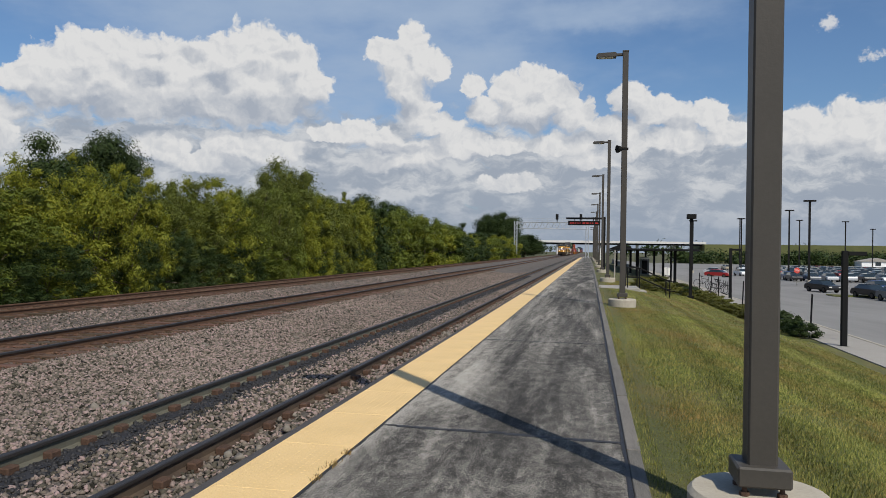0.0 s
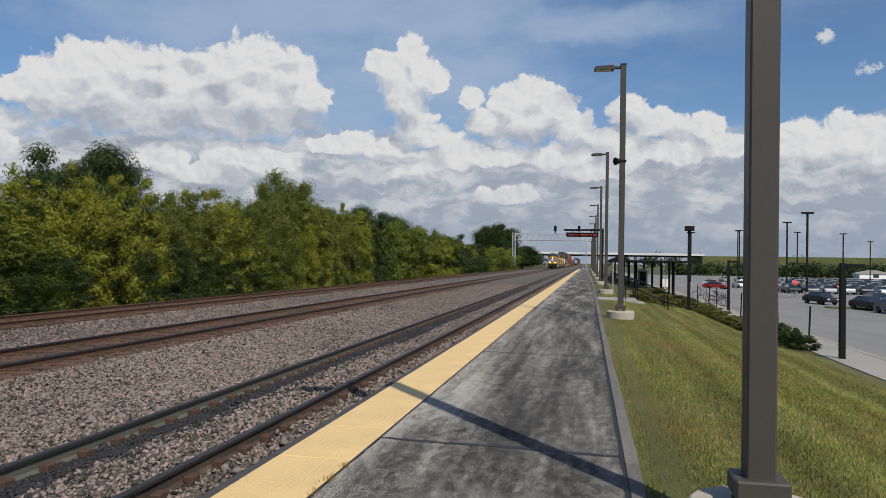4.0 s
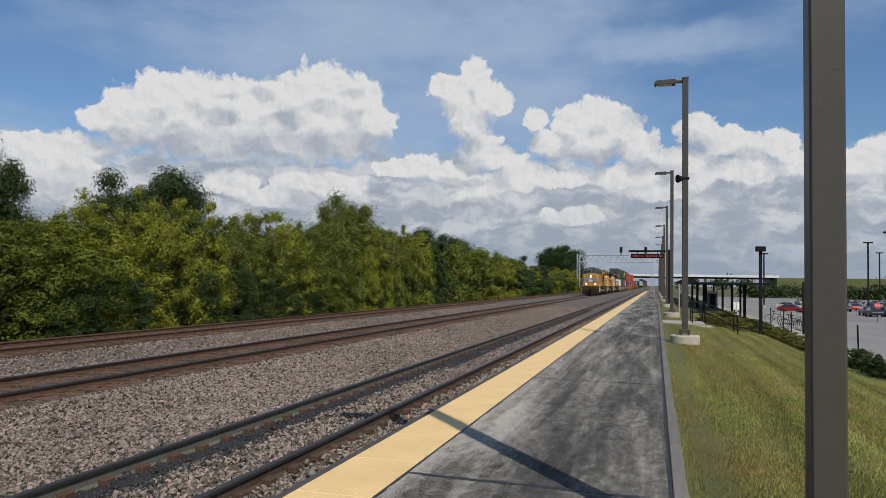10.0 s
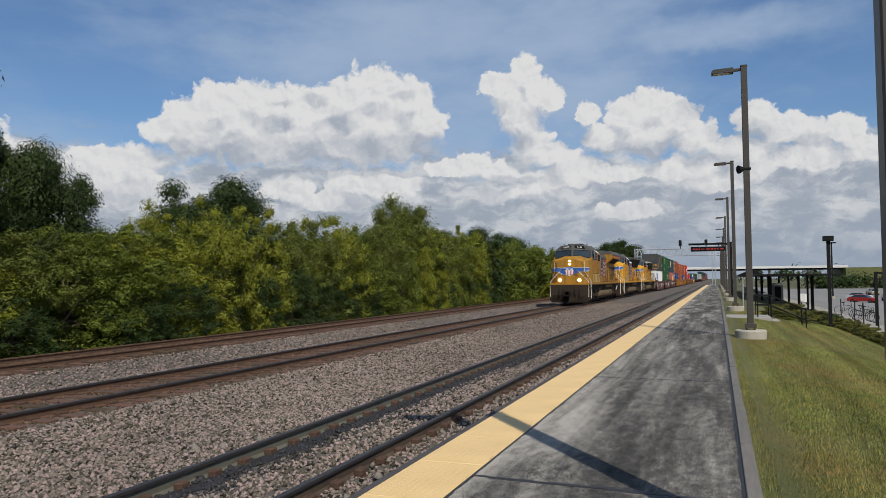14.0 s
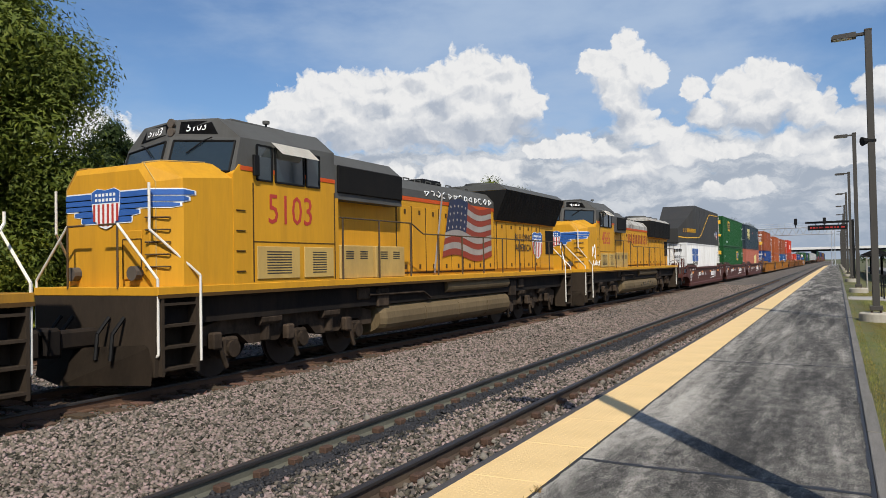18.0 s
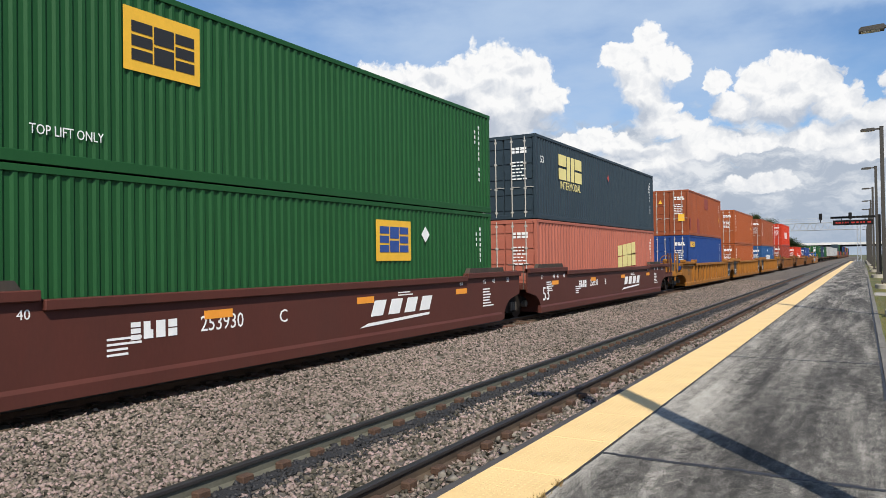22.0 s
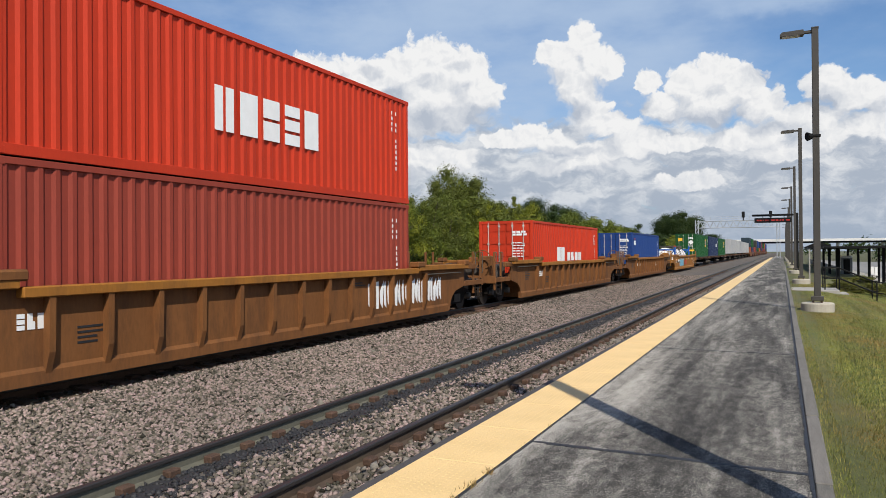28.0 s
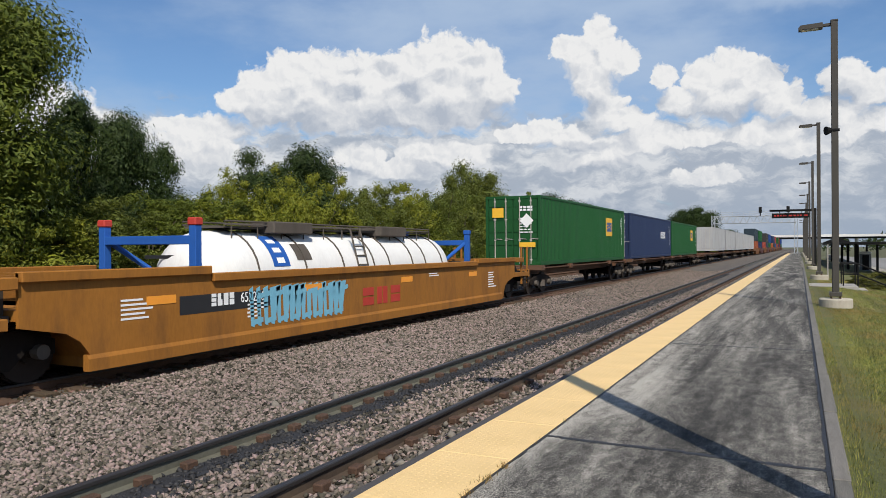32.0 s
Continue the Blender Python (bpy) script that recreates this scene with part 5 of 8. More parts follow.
def shield_emblem(parent, place, size):
    """A shield of red and white stripes under a blue chief. It stands in the xz plane and faces -y."""
    w, h = size * 0.5, size
    out = [(-0.5, 0.36), (-0.30, 0.44), (0, 0.40), (0.30, 0.44), (0.5, 0.36), (0.48, 0.0), (0.42, -0.28), (0.2, -0.46), (0, -0.52), (-0.2, -0.46), (-0.42, -0.28), (-0.48, 0.0)]
    bm = bmesh.new()
    slab(bm, [(x * size, z * size) for x, z in out], "y", -0.004, 0.0)
    e = part("shield", bm, WHITE, parent, "red, white and blue shield emblem", at=place)
    bm = bmesh.new()
    slab(bm, [(x * size * 0.97, z * size * 0.97) for x, z in [(-0.5, 0.36), (-0.30, 0.44), (0, 0.40), (0.30, 0.44), (0.5, 0.36), (0.49, 0.1), (-0.49, 0.1)]], "y", -0.008, -0.004)
    part("chief", bm, BLUEMARK, e)
    for k in range(6):
        x = -0.40 + k * 0.16
        low = -0.46 + 0.5 * abs(x + 0.0) ** 1.5
        bm = bmesh.new()
        box(bm, (x - 0.035) * size, (x + 0.035) * size, -0.008, -0.004, low * size, 0.07 * size)
        part("stripe", bm, REDMARK, e)
    bm = bmesh.new()
    for r in range(2):
        for k in range(6):
            x = (-0.36 + k * 0.125) * size
            z = (0.29 - r * 0.12) * size
            box(bm, x, x + 0.075 * size, -0.011, -0.008, z - 0.04 * size, z + 0.03 * size)
    part("chief_bars", bm, WHITE, e)
    return e


def wings(parent, z):
    """Blue and white wings that wrap from the nose's front round to its sides."""
    def bend(d):
        pts = [(0.0, 0.16, 1.238), (0.86, 1.02, 1.238), (0.98, 1.11, 1.30), (1.40, 1.46, 1.55), (2.3, 1.505, 2.45)]
        x = np.interp(d, [p[0] for p in pts], [p[1] for p in pts])
        yy = np.interp(d, [p[0] for p in pts], [p[2] for p in pts])
        return float(x), float(yy)

    def feather(s, l, dz, h, off):
        bm = bmesh.new()
        cuts = [c for c in (0.0, 0.43, 0.86, 0.98, 1.2, 1.40, 1.8) if c < l] + [l]
        row = []
        for c in cuts:
            x, yy = bend(c)
            k = 1.0 if c < l else 0.55
            row.append((bm.verts.new((s * (x + off), yy - off * 0.6, z + dz - h * k)), bm.verts.new((s * (x + off), yy - off * 0.6, z + dz + h * k))))
        for a, b in zip(row[:-1], row[1:]):
            bm.faces.new([a[0], b[0], b[1], a[1]])
        return bm
    for s in (-1, 1):
        for l, dz, h in ((1.62, 0.19, 0.045), (1.50, 0.085, 0.040), (1.34, -0.01, 0.036), (0.62, -0.11, 0.05), (0.44, -0.22, 0.045)):
            part("wing_lining", feather(s, l + 0.04, dz, h + 0.022, 0.010), WHITE, parent)
            part("wing", feather(s, l, dz, h, 0.020), BLUEMARK, parent, "blue painted wing")


SIDERED = paint("dark_red_lettering_paint", (0.30, 0.045, 0.018), 0.3)
FLAGRED = paint("faded_red_flag_paint", (0.26, 0.045, 0.025), 0.3)
FLAGWHITE = paint("dulled_white_flag_paint", (0.33, 0.30, 0.27), 0.35)
FLAGBLUE = paint("dark_blue_flag_paint", (0.025, 0.035, 0.075), 0.3)


def flag_panel(parent, x, y0, z0, w, h, lean=0.12):
    """A waving striped flag on the hood's side, its blue field at the leading end."""
    n = 20

    def strip(a, b, r0, r1, off):
        bm = bmesh.new()
        lo, hi = [], []
        for k in range(n + 1):
            f = a + (b - a) * k / n
            wave = math.sin(f * 7.0) * 0.06 * h - 0.10 * h * max(0.0, f - 0.45) * (r0 + r1) * 0.6
            sk = 0.36 * w * (1 - f)
            lo.append(bm.verts.new((x + off, y0 + w * f + sk * r0 * 0.4, z0 + h * r0 + wave)))
            hi.append(bm.verts.new((x + off, y0 + w * f + sk * r1 * 0.4, z0 + h * r1 + wave)))
        for k in range(n):
            bm.faces.new([lo[k], lo[k + 1], hi[k + 1], hi[k]])
        return bm
    for k in range(9):
        part("flag_stripe", strip(0, 1, k / 9, (k + 1) / 9, 0.004), FLAGRED if k % 2 == 0 else FLAGWHITE, parent)
    fl = part("flag_field", strip(0, 0.42, 4 / 9, 1, 0.008), FLAGBLUE, parent)
    for r in range(4):
        for c in range(5):
            f = 0.05 + c * 0.08
            rr = 0.50 + r * 0.125
            yy, zz = y0 + w * f + 0.144 * w * (1 - f) * rr, z0 + h * rr + math.sin(f * 7.0) * 0.055 * h
            bm = bmesh.new()
            slab(bm, [(yy - 0.045, zz), (yy, zz - 0.045), (yy + 0.045, zz), (yy, zz + 0.045)], "x", x + 0.010, x + 0.013)
            part("star", bm, FLAGWHITE, fl)
    bm = bmesh.new()
    slab(bm, [(y0 - 0.52, z0 - 0.42), (y0 - 0.44, z0 - 0.42), (y0 + 0.10, z0 + h + 0.16), (y0 + 0.02, z0 + h + 0.16)], "x", x + 0.001, x + 0.012)
    part("flag_pole", bm, FLAGWHITE, parent, "painted pale flag pole")


def loco_truck(parent, y):
    for d in (-1.95, 0, 1.95):
        wheelset("wheelset", parent, y + d, 0.53)
        for s in (-1, 1):
            bm = bmesh.new()
            box(bm, min(s * 1.0, s * 1.28), max(s * 1.0, s * 1.28), y + d - 0.2, y + d + 0.2, 0.36, 0.74, 0.05)
            rod(bm, (s * 1.25, y + d, 0.53), (s * 1.34, y + d, 0.53), 0.15, 12)
            part("axle_box", bm, GEAR, parent)
            bm = bmesh.new()
            rod(bm, (s * 1.30, y + d - 0.34, 0.62), (s * 1.30, y + d - 0.16, 0.22), 0.045, 6)
            box(bm, min(s * 1.2, s * 1.36), max(s * 1.2, s * 1.36), y + d - 0.52, y + d - 0.30, 0.55, 0.85, 0.03)
            part("brake_rigging", bm, GEAR, parent)
    for s in (-1, 1):
        bm = bmesh.new()
        pts = [(y - 2.7, 0.62), (y - 2.7, 0.92), (y - 2.1, 1.05), (y + 2.1, 1.05), (y + 2.7, 0.92), (y + 2.7, 0.62), (y + 2.3, 0.62), (y + 2.15, 0.78), (y + 1.7, 0.78), (y + 1.4, 0.56), (y + 0.6, 0.56), (y + 0.35, 0.78), (y - 0.35, 0.78), (y - 0.6, 0.56), (y - 1.4, 0.56), (y - 1.7, 0.78), (y - 2.15, 0.78), (y - 2.3, 0.62)]
        slab(bm, pts, "x", s * 1.08 - 0.09, s * 1.08 + 0.09)
        part("truck_frame", bm, GEAR, parent)
        for d in (-1.0, 1.0):
            bm = bmesh.new()
            rod(bm, (s * 1.18, y + d, 0.60), (s * 1.18, y + d, 0.98), 0.11, 10)
            part("spring", bm, GEAR, parent)
        for d in (-0.95, 0.95):
            bm = bmesh.new()
            rod(bm, (s * 1.22, y + d - 0.28, 1.0), (s * 1.22, y + d + 0.28, 1.0), 0.13, 10)
            part("brake_cylinder", bm, GEAR, parent)


def locomotive(label, u, yellow, kind_ge, number, side_text, flag, emblem, slogan, headlights):
    th = thing("locomotive", label, "locomotive", "locomotives")
    th["u"], th["z"] = u, 0.0
    L = 22.2
    # frame, walkways and sill stripe
    bm = bmesh.new()
    box(bm, -1.35, 1.35, 1.2, L - 1.2, 1.05, 1.52)
    part("underframe", bm, UNDER, th)
    bm = bmesh.new()
    box(bm, -1.54, 1.54, 0.95, L - 0.95, 1.54, 1.68, 0.01)
    part("walkway_deck", bm, yellow, th)
    for s in (1, -1):
        bm = bmesh.new()
        box(bm, s * 1.535, s * 1.55, 0.95, L - 0.95, 1.50, 1.56)
        part("sill_edge", bm, SEAM, th, "grimy dark edge along the sill")
    # fuel tank and air reservoirs
    bm = bmesh.new()
    prof = []
    for k in range(28):
        c, d = math.cos(k * math.tau / 28), math.sin(k * math.tau / 28)
        prof.append((1.45 * math.copysign(abs(c) ** 0.62, c), 0.72 + 0.44 * math.copysign(abs(d) ** 0.75, d)))
    loft(bm, [[(x * 0.93, 7.55, 0.72 + (z - 0.72) * 0.9) for x, z in prof], [(x, 7.72, z) for x, z in prof], [(x, 15.1, z) for x, z in prof], [(x * 0.95, 15.24, 0.72 + (z - 0.72) * 0.92) for x, z in prof]])
    part("fuel_tank", bm, TANKGREY, th)
    for y in (9.6, 11.5, 13.4):
        bm = bmesh.new()
        loft(bm, [[(x * 1.006, y, 0.72 + (z - 0.72) * 1.01) for x, z in prof], [(x * 1.006, y + 0.05, 0.72 + (z - 0.72) * 1.01) for x, z in prof]])
        part("tank_seam", bm, TANKGREY, th)
    for s in (1, -1):
        bm = bmesh.new()
        rod(bm, (s * 1.30, 10.8, 1.36), (s * 1.30, 15.1, 1.36), 0.17, 14)
        part("air_reservoir", bm, TANKGREY, th)
        bm = bmesh.new()
        for k, (y, a, b) in enumerate(((7.4, 1.0, 1.45), (15.3, 0.9, 1.4), (16.0, 1.15, 1.45), (6.6, 1.2, 1.48))):
            box(bm, min(s * 1.1, s * 1.4), max(s * 1.1, s * 1.4), y, y + 0.5, a, b, 0.03)
        bent(bm, [(s * 1.42, 7.0, 1.3), (s * 1.42, 9.5, 1.28), (s * 1.42, 9.9, 1.1)], 0.03)
        part("pipe_run", bm, GEAR, th)["kind"] = "stuff"
    loco_truck(th, 4.75)
    loco_truck(th, L - 4.75)
    # pilots, plow, steps and couplers
    for sgn, e in ((-1, 0.0), (1, L)):
        f = -sgn
        bm = bmesh.new()
        slab(bm, [(-1.45, 0.28), (1.45, 0.28), (1.5, 1.54), (-1.5, 1.54)], "y", min(e + 0.95 * f, e + 1.05 * f), max(e + 0.95 * f, e + 1.05 * f))
        part("pilot", bm, TAN, th)
        bm = bmesh.new()
        vs = [(-1.42, e + 0.9 * f, 0.16), (0, e + 0.35 * f, 0.16), (1.42, e + 0.9 * f, 0.16), (1.42, e + 1.0 * f, 0.78), (0, e + 0.62 * f, 0.72), (-1.42, e + 1.0 * f, 0.78)]
        v = [bm.verts.new(p) for p in vs]
        bm.faces.new([v[0], v[1], v[4], v[5]])
        bm.faces.new([v[1], v[2], v[3], v[4]])
        bmesh.ops.solidify(bm, geom=list(bm.faces), thickness=0.04)
        part("snow_plow", bm, TAN, th)
        bm = bmesh.new()
        a, b = sorted((e, e + 1.0 * f))
        box(bm, -0.16, 0.16, a, b, 0.72, 1.02, 0.04)
        box(bm, -0.24, 0.24, min(e, e + 0.25 * f), max(e, e + 0.25 * f), 0.62, 1.08, 0.05)
        part("coupler", bm, UNDER, th)
        for s in (-1, 1):
            for k in range(4):
                zz = 0.36 + 0.34 * k
                a, b = sorted((e + 1.07 * f, e + 1.72 * f))
                bm = bmesh.new()
                box(bm, min(s * 1.2, s * 1.54), max(s * 1.2, s * 1.54), a, b, zz, zz + 0.04)
                part("step", bm, TAN, th)
            bm = bmesh.new()
            box(bm, min(s * 1.1, s * 1.2), max(s * 1.1, s * 1.2), *sorted((e + 1.05 * f, e + 1.75 * f)), 0.28, 1.55)
            a, b = sorted((e + 1.72 * f, e + 1.78 * f))
            box(bm, min(s * 1.1, s * 1.54), max(s * 1.1, s * 1.54), a, b, 0.28, 1.55)
            a, b = sorted((e + 1.02 * f, e + 1.07 * f))
            box(bm, min(s * 1.15, s * 1.54), max(s * 1.15, s * 1.54), a, b, 0.28, 1.55)
            part("step_well", bm, TAN, th)
            handrail(th, [(s * 1.30, e + 0.98 * f, 0.50), (s * 1.50, e + 0.98 * f, 0.62), (s * 1.50, e + 0.98 * f, 1.80), (s * 0.62, e + 0.95 * f, 2.70)], 0.022, WHITERAIL)
            handrail(th, [(s * 1.56, e + 1.80 * f, 0.45), (s * 1.56, e + 1.80 * f, 1.85), (s * 1.16, e + 1.12 * f, 2.60), (s * 1.16, e + 1.12 * f, 3.35 if f > 0 else 2.75)], 0.022, WHITERAIL)
            handrail(th, [(s * 0.62, e + 0.95 * f, 1.65), (s * 0.62, e + 0.95 * f, 2.70), (s * 0.18, e + 0.95 * f, 2.70)], 0.018, HANDRAIL)
        for x in (-0.75, -0.45, 0.45, 0.8):
            bm = bmesh.new()
            bent(bm, [(x, e + 0.92 * f, 1.2), (x, e + 0.7 * f, 0.95), (x + 0.05, e + 0.62 * f, 0.55)], 0.03)
            part("air_hose", bm, BLACK, th)
    # nose: a broad face with a chamfer at either side, its top rising to the middle
    bm = bmesh.new()
    flat = 0.34 if kind_ge else 0.78

    def ring(y, w0, w1, zt, zs):
        return [(-w0, y, 1.68), (-w0, y, zs), (-w1, y, zt), (w1, y, zt), (w0, y, zs), (w0, y, 1.68)]
    loft(bm, [ring(1.24, 1.02, flat, 3.60, 3.30), ring(1.30, 1.11, flat + 0.06, 3.70, 3.38), ring(1.55, 1.46, flat + 0.14, 3.76, 3.44), ring(2.45, 1.505, flat + 0.25, 3.82, 3.52), ring(2.95, 1.515, flat + 0.25, 3.82, 3.54)])
    part("nose", bm, yellow, th)
    ze = 2.62 if kind_ge else 3.02
    shield_emblem(th, Matrix.Translation((0, 1.222, ze)), 0.72)
    wings(th, ze)
    bm = bmesh.new()
    box(bm, 0.42, 0.86, 1.214, 1.242, 1.80, 2.46 if kind_ge else 2.60, 0.008)
    nd = part("nose_door", bm, yellow, th)
    bm = bmesh.new()
    for p, q in (((0.42, 1.80), (0.42, 2.46)), ((0.86, 1.80), (0.86, 2.46)), ((0.42, 2.46), (0.86, 2.46))):
        rod(bm, (p[0], 1.212, p[1]), (q[0], 1.212, q[1]), 0.009, 4)
    part("door_gap", bm, SEAM, nd)
    bm = bmesh.new()
    for s in (-1, 1):
        bent(bm, [(s * flat, 1.30, 3.72), (s * (flat + 0.14), 1.56, 3.775), (s * (flat + 0.25), 2.44, 3.83)], 0.012, 4)
        bent(bm, [(s * 1.11, 1.295, 1.72), (s * 1.11, 1.295, 3.38), (s * (flat + 0.06), 1.295, 3.705)], 0.010, 4)
    part("nose_seams", bm, LOUVRE, th)
    # cab
    bm = bmesh.new()
    slab(bm, [(2.62, 1.68), (5.6, 1.68), (5.6, 3.70), (3.16, 3.70), (2.78, 3.80), (2.62, 3.62)], "x", -1.52, 1.52)
    part("cab_lower", bm, yellow, th)
    bm = bmesh.new()
    cab = {"cb": (0, 2.34, 3.5), "ob": (1.512, 2.62, 3.5), "ot": (1.46, 2.88, 4.30), "ct": (0, 2.62, 4.42), "rc": (0, 2.74, 4.74), "ro": (0.96, 2.84, 4.69), "b0": (1.515, 5.6, 3.5), "b1": (1.515, 5.6, 4.34), "b2": (1.06, 5.6, 4.72), "bc": (0, 5.6, 4.77)}
    for s in (-1, 1):
        v = {k: bm.verts.new((p[0] * s, p[1], p[2])) for k, p in cab.items()}
        for q in (("cb", "ob", "ot", "ct"), ("ct", "ot", "ro", "rc"), ("ob", "b0", "b1", "ot"), ("ot", "b1", "b2", "ro"), ("ro", "b2", "bc", "rc")):
            bm.faces.new([v[k] for k in q])
    bmesh.ops.remove_doubles(bm, verts=bm.verts, dist=0.001)
    part("cab_upper", bm, LOCO_GREY, th)

    def on_cab(quad, u, v, s, out):
        a, b, c, d = [Vector(cab[k]) for k in quad]
        p = a.lerp(b, u).lerp(d.lerp(c, u), v)
        n = (b - a).cross(d - a).normalized()
        p = p + n * (out if n.y < 0 else -out)
        return (p.x * s, p.y, p.z)
    bm = bmesh.new()
    for s in (-1, 1):
        box(bm, min(s * 1.522, s * 1.53), max(s * 1.522, s * 1.53), 2.80, 5.6, 3.70, 3.78)
    part("cab_stripe", bm, LOCO_RED, th)
    for s in (-1, 1):
        bm = bmesh.new()
        rim = [on_cab(("cb", "ob", "ot", "ct"), u, w, s, 0.012) for u, w in ((0.07, 0.40), (0.45, 0.36), (0.80, 0.22), (0.93, 0.20), (0.94, 0.90), (0.07, 0.90))]
        v = [bm.verts.new(p) for p in rim]
        bm.faces.new(v if s > 0 else v[::-1])
        shield = part("windshield", bm, GLASS, th)
        bm = bmesh.new()
        bent(bm, rim + rim[:1], 0.022, 5)
        part("gasket", bm, BLACK, shield)
        for y0, y1 in ((3.22, 3.62), (3.72, 4.56), (4.64, 5.06)):
            bm = bmesh.new()
            box(bm, min(s * 1.50, s * 1.535), max(s * 1.50, s * 1.535), y0, y1, 3.56, 4.20)
            win = part("side_window", bm, GLASS, th)
            bm = bmesh.new()
            for p, q in (((y0, 3.56), (y1, 3.56)), ((y1, 3.56), (y1, 4.20)), ((y1, 4.20), (y0, 4.20)), ((y0, 4.20), (y0, 3.56))):
                rod(bm, (s * 1.535, p[0], p[1]), (s * 1.535, q[0], q[1]), 0.022, 4)
            part("window_frame", bm, BLACK, win)
        bm = bmesh.new()
        v = [bm.verts.new(p) for p in ((s * 1.53, 3.62, 4.30), (s * 1.53, 4.74, 4.30), (s * 1.80, 4.74, 4.06), (s * 1.80, 3.62, 4.06))]
        bm.faces.new(v)
        bmesh.ops.solidify(bm, geom=list(bm.faces), thickness=0.02)
        part("sunshade", bm, LOCO_GREY if s < 0 else WHITERAIL, th)
        # number boards
        bm = bmesh.new()
        face = ("ct", "ot", "ro", "rc")
        v = [bm.verts.new(on_cab(face, u, w, s, 0.012)) for u, w in ((0.12, 0.14), (0.72, 0.14), (0.80, 0.86), (0.14, 0.86))]
        bm.faces.new(v if s > 0 else v[::-1])
        bmesh.ops.solidify(bm, geom=list(bm.faces), thickness=0.03)
        nb = part("number_board", bm, BLACK, th)
        c = on_cab(face, 0.44, 0.5, s, 0.022)
        part("number_digits", letters(number, 0.24, WHITE, 0.95), None, nb, "white number", at=pose(c[0], c[1], c[2], -21, 0, s * 9))
    for zz in (4.50, 4.66) if not kind_ge else (3.16, 3.40):
        bm = bmesh.new()
        yy = 2.66 if not kind_ge else 1.25
        rod(bm, (0, yy, zz), (0, yy - 0.05, zz), 0.085, 12)
        part("headlight", bm, HEADLIGHT if headlights else SPRING, th, "round headlight")
    for s in (-1, 1):
        bm = bmesh.new()
        rod(bm, (s * 0.76, 1.25, 1.90), (s * 0.76, 1.10, 1.90), 0.12, 12)
        part("ditch_light", bm, HEADLIGHT if headlights else SPRING, th, "round lamp low on the nose")
    bm = bmesh.new()
    for k in range(5):
        bent(bm, [(0.98, 1.24, 2.0 + k * 0.2), (0.98, 1.19, 2.0 + k * 0.2), (1.30, 1.37, 2.0 + k * 0.2), (1.30, 1.42, 2.0 + k * 0.2)], 0.014, 5)
    part("grab_irons", bm, HANDRAIL, th)
    bm = bmesh.new()
    box(bm, -0.55, 0.55, 3.6, 5.2, 4.76, 4.86, 0.02)
    part("roof_air_conditioner", bm, LOCO_GREY, th)
    for x in (-0.95, 0.0, 0.9):
        bm = bmesh.new()
        rod(bm, (x, 4.2, 4.6), (x, 4.2, 4.86), 0.02, 6)
        rod(bm, (x, 4.2, 4.80), (x, 4.2, 4.86), 0.07, 10)
        part("roof_antenna", bm, LOCO_GREY, th)
    for s in (-1, 1):
        bm = bmesh.new()
        bent(bm, [on_cab(("cb", "ob", "ot", "ct"), u, w, s, 0.04) for u, w in ((0.62, 0.97), (0.52, 0.90), (0.30, 0.62))], 0.012, 5)
        part("windshield_wiper", bm, BLACK, th)
        bm = bmesh.new()
        for k in range(4):
            rod(bm, (s * 1.53, 2.68, 1.9 + k * 0.36), (s * 1.53, 2.90, 1.9 + k * 0.36), 0.013, 5)
        part("cab_grab_iron", bm, SEAM, th)
        bm = bmesh.new()
        box(bm, min(s * 1.56, s * 1.62), max(s * 1.56, s * 1.62), 3.06, 3.20, 3.62, 4.0, 0.01)
        part("mirror", bm, BLACK, th)
    # hood behind the cab
    w = 0.94
    bm = bmesh.new()
    slab(bm, [(-w, 1.68), (w, 1.68), (w, 3.95), (w - 0.25, 4.22), (-w + 0.25, 4.22), (-w, 3.95)], "y", 5.6, 15.1)
    part("engine_hood", bm, yellow, th)
    bm = bmesh.new()
    slab(bm, [(-w - 0.35, 3.42), (w + 0.35, 3.42), (w + 0.35, 4.15), (w, 4.45), (-w, 4.45), (-w - 0.35, 4.15)], "y", 5.6, 8.7)
    part("blower_duct", bm, yellow if kind_ge else LOCO_GREY, th)
    bm = bmesh.new()
    slab(bm, [(-w - 0.012, 3.765), (w + 0.012, 3.765), (w + 0.012, 3.96), (w - 0.24, 4.235), (-w + 0.24, 4.235), (-w - 0.012, 3.96)], "y", 8.7, 15.09)
    part("roof_cap", bm, PEELED if side_text else LOCO_GREY, th)
    for s in (-1, 1):
        bm = bmesh.new()
        box(bm, min(s * 1.27, s * 1.34), max(s * 1.27, s * 1.34), 6.0 if not side_text else 7.0, 8.68, 3.56, 4.16, 0.02)
        if kind_ge:
            bm.free()
            bm = bmesh.new()
            for y0, y1 in ((5.9, 6.5), (6.7, 7.1), (7.3, 8.5)):
                box(bm, min(s * 1.28, s * 1.30), max(s * 1.28, s * 1.30), y0, y1, 3.50, 4.06, 0.008)
        part("air_intake", bm, GRILLE, th)
        bm = bmesh.new()
        box(bm, min(s * w, s * (w + 0.014)), max(s * w, s * (w + 0.014)), 8.7, 15.08, 3.66, 3.76)
        part("hood_stripe", bm, LOCO_RED, th)
        # equipment lockers with louvres beside the hood
        bm = bmesh.new()
        box(bm, min(s * 0.9, s * 1.50), max(s * 0.9, s * 1.50), 5.6, 5.75, 1.68, 3.4)
        part("cab_rear_wall", bm, yellow, th)
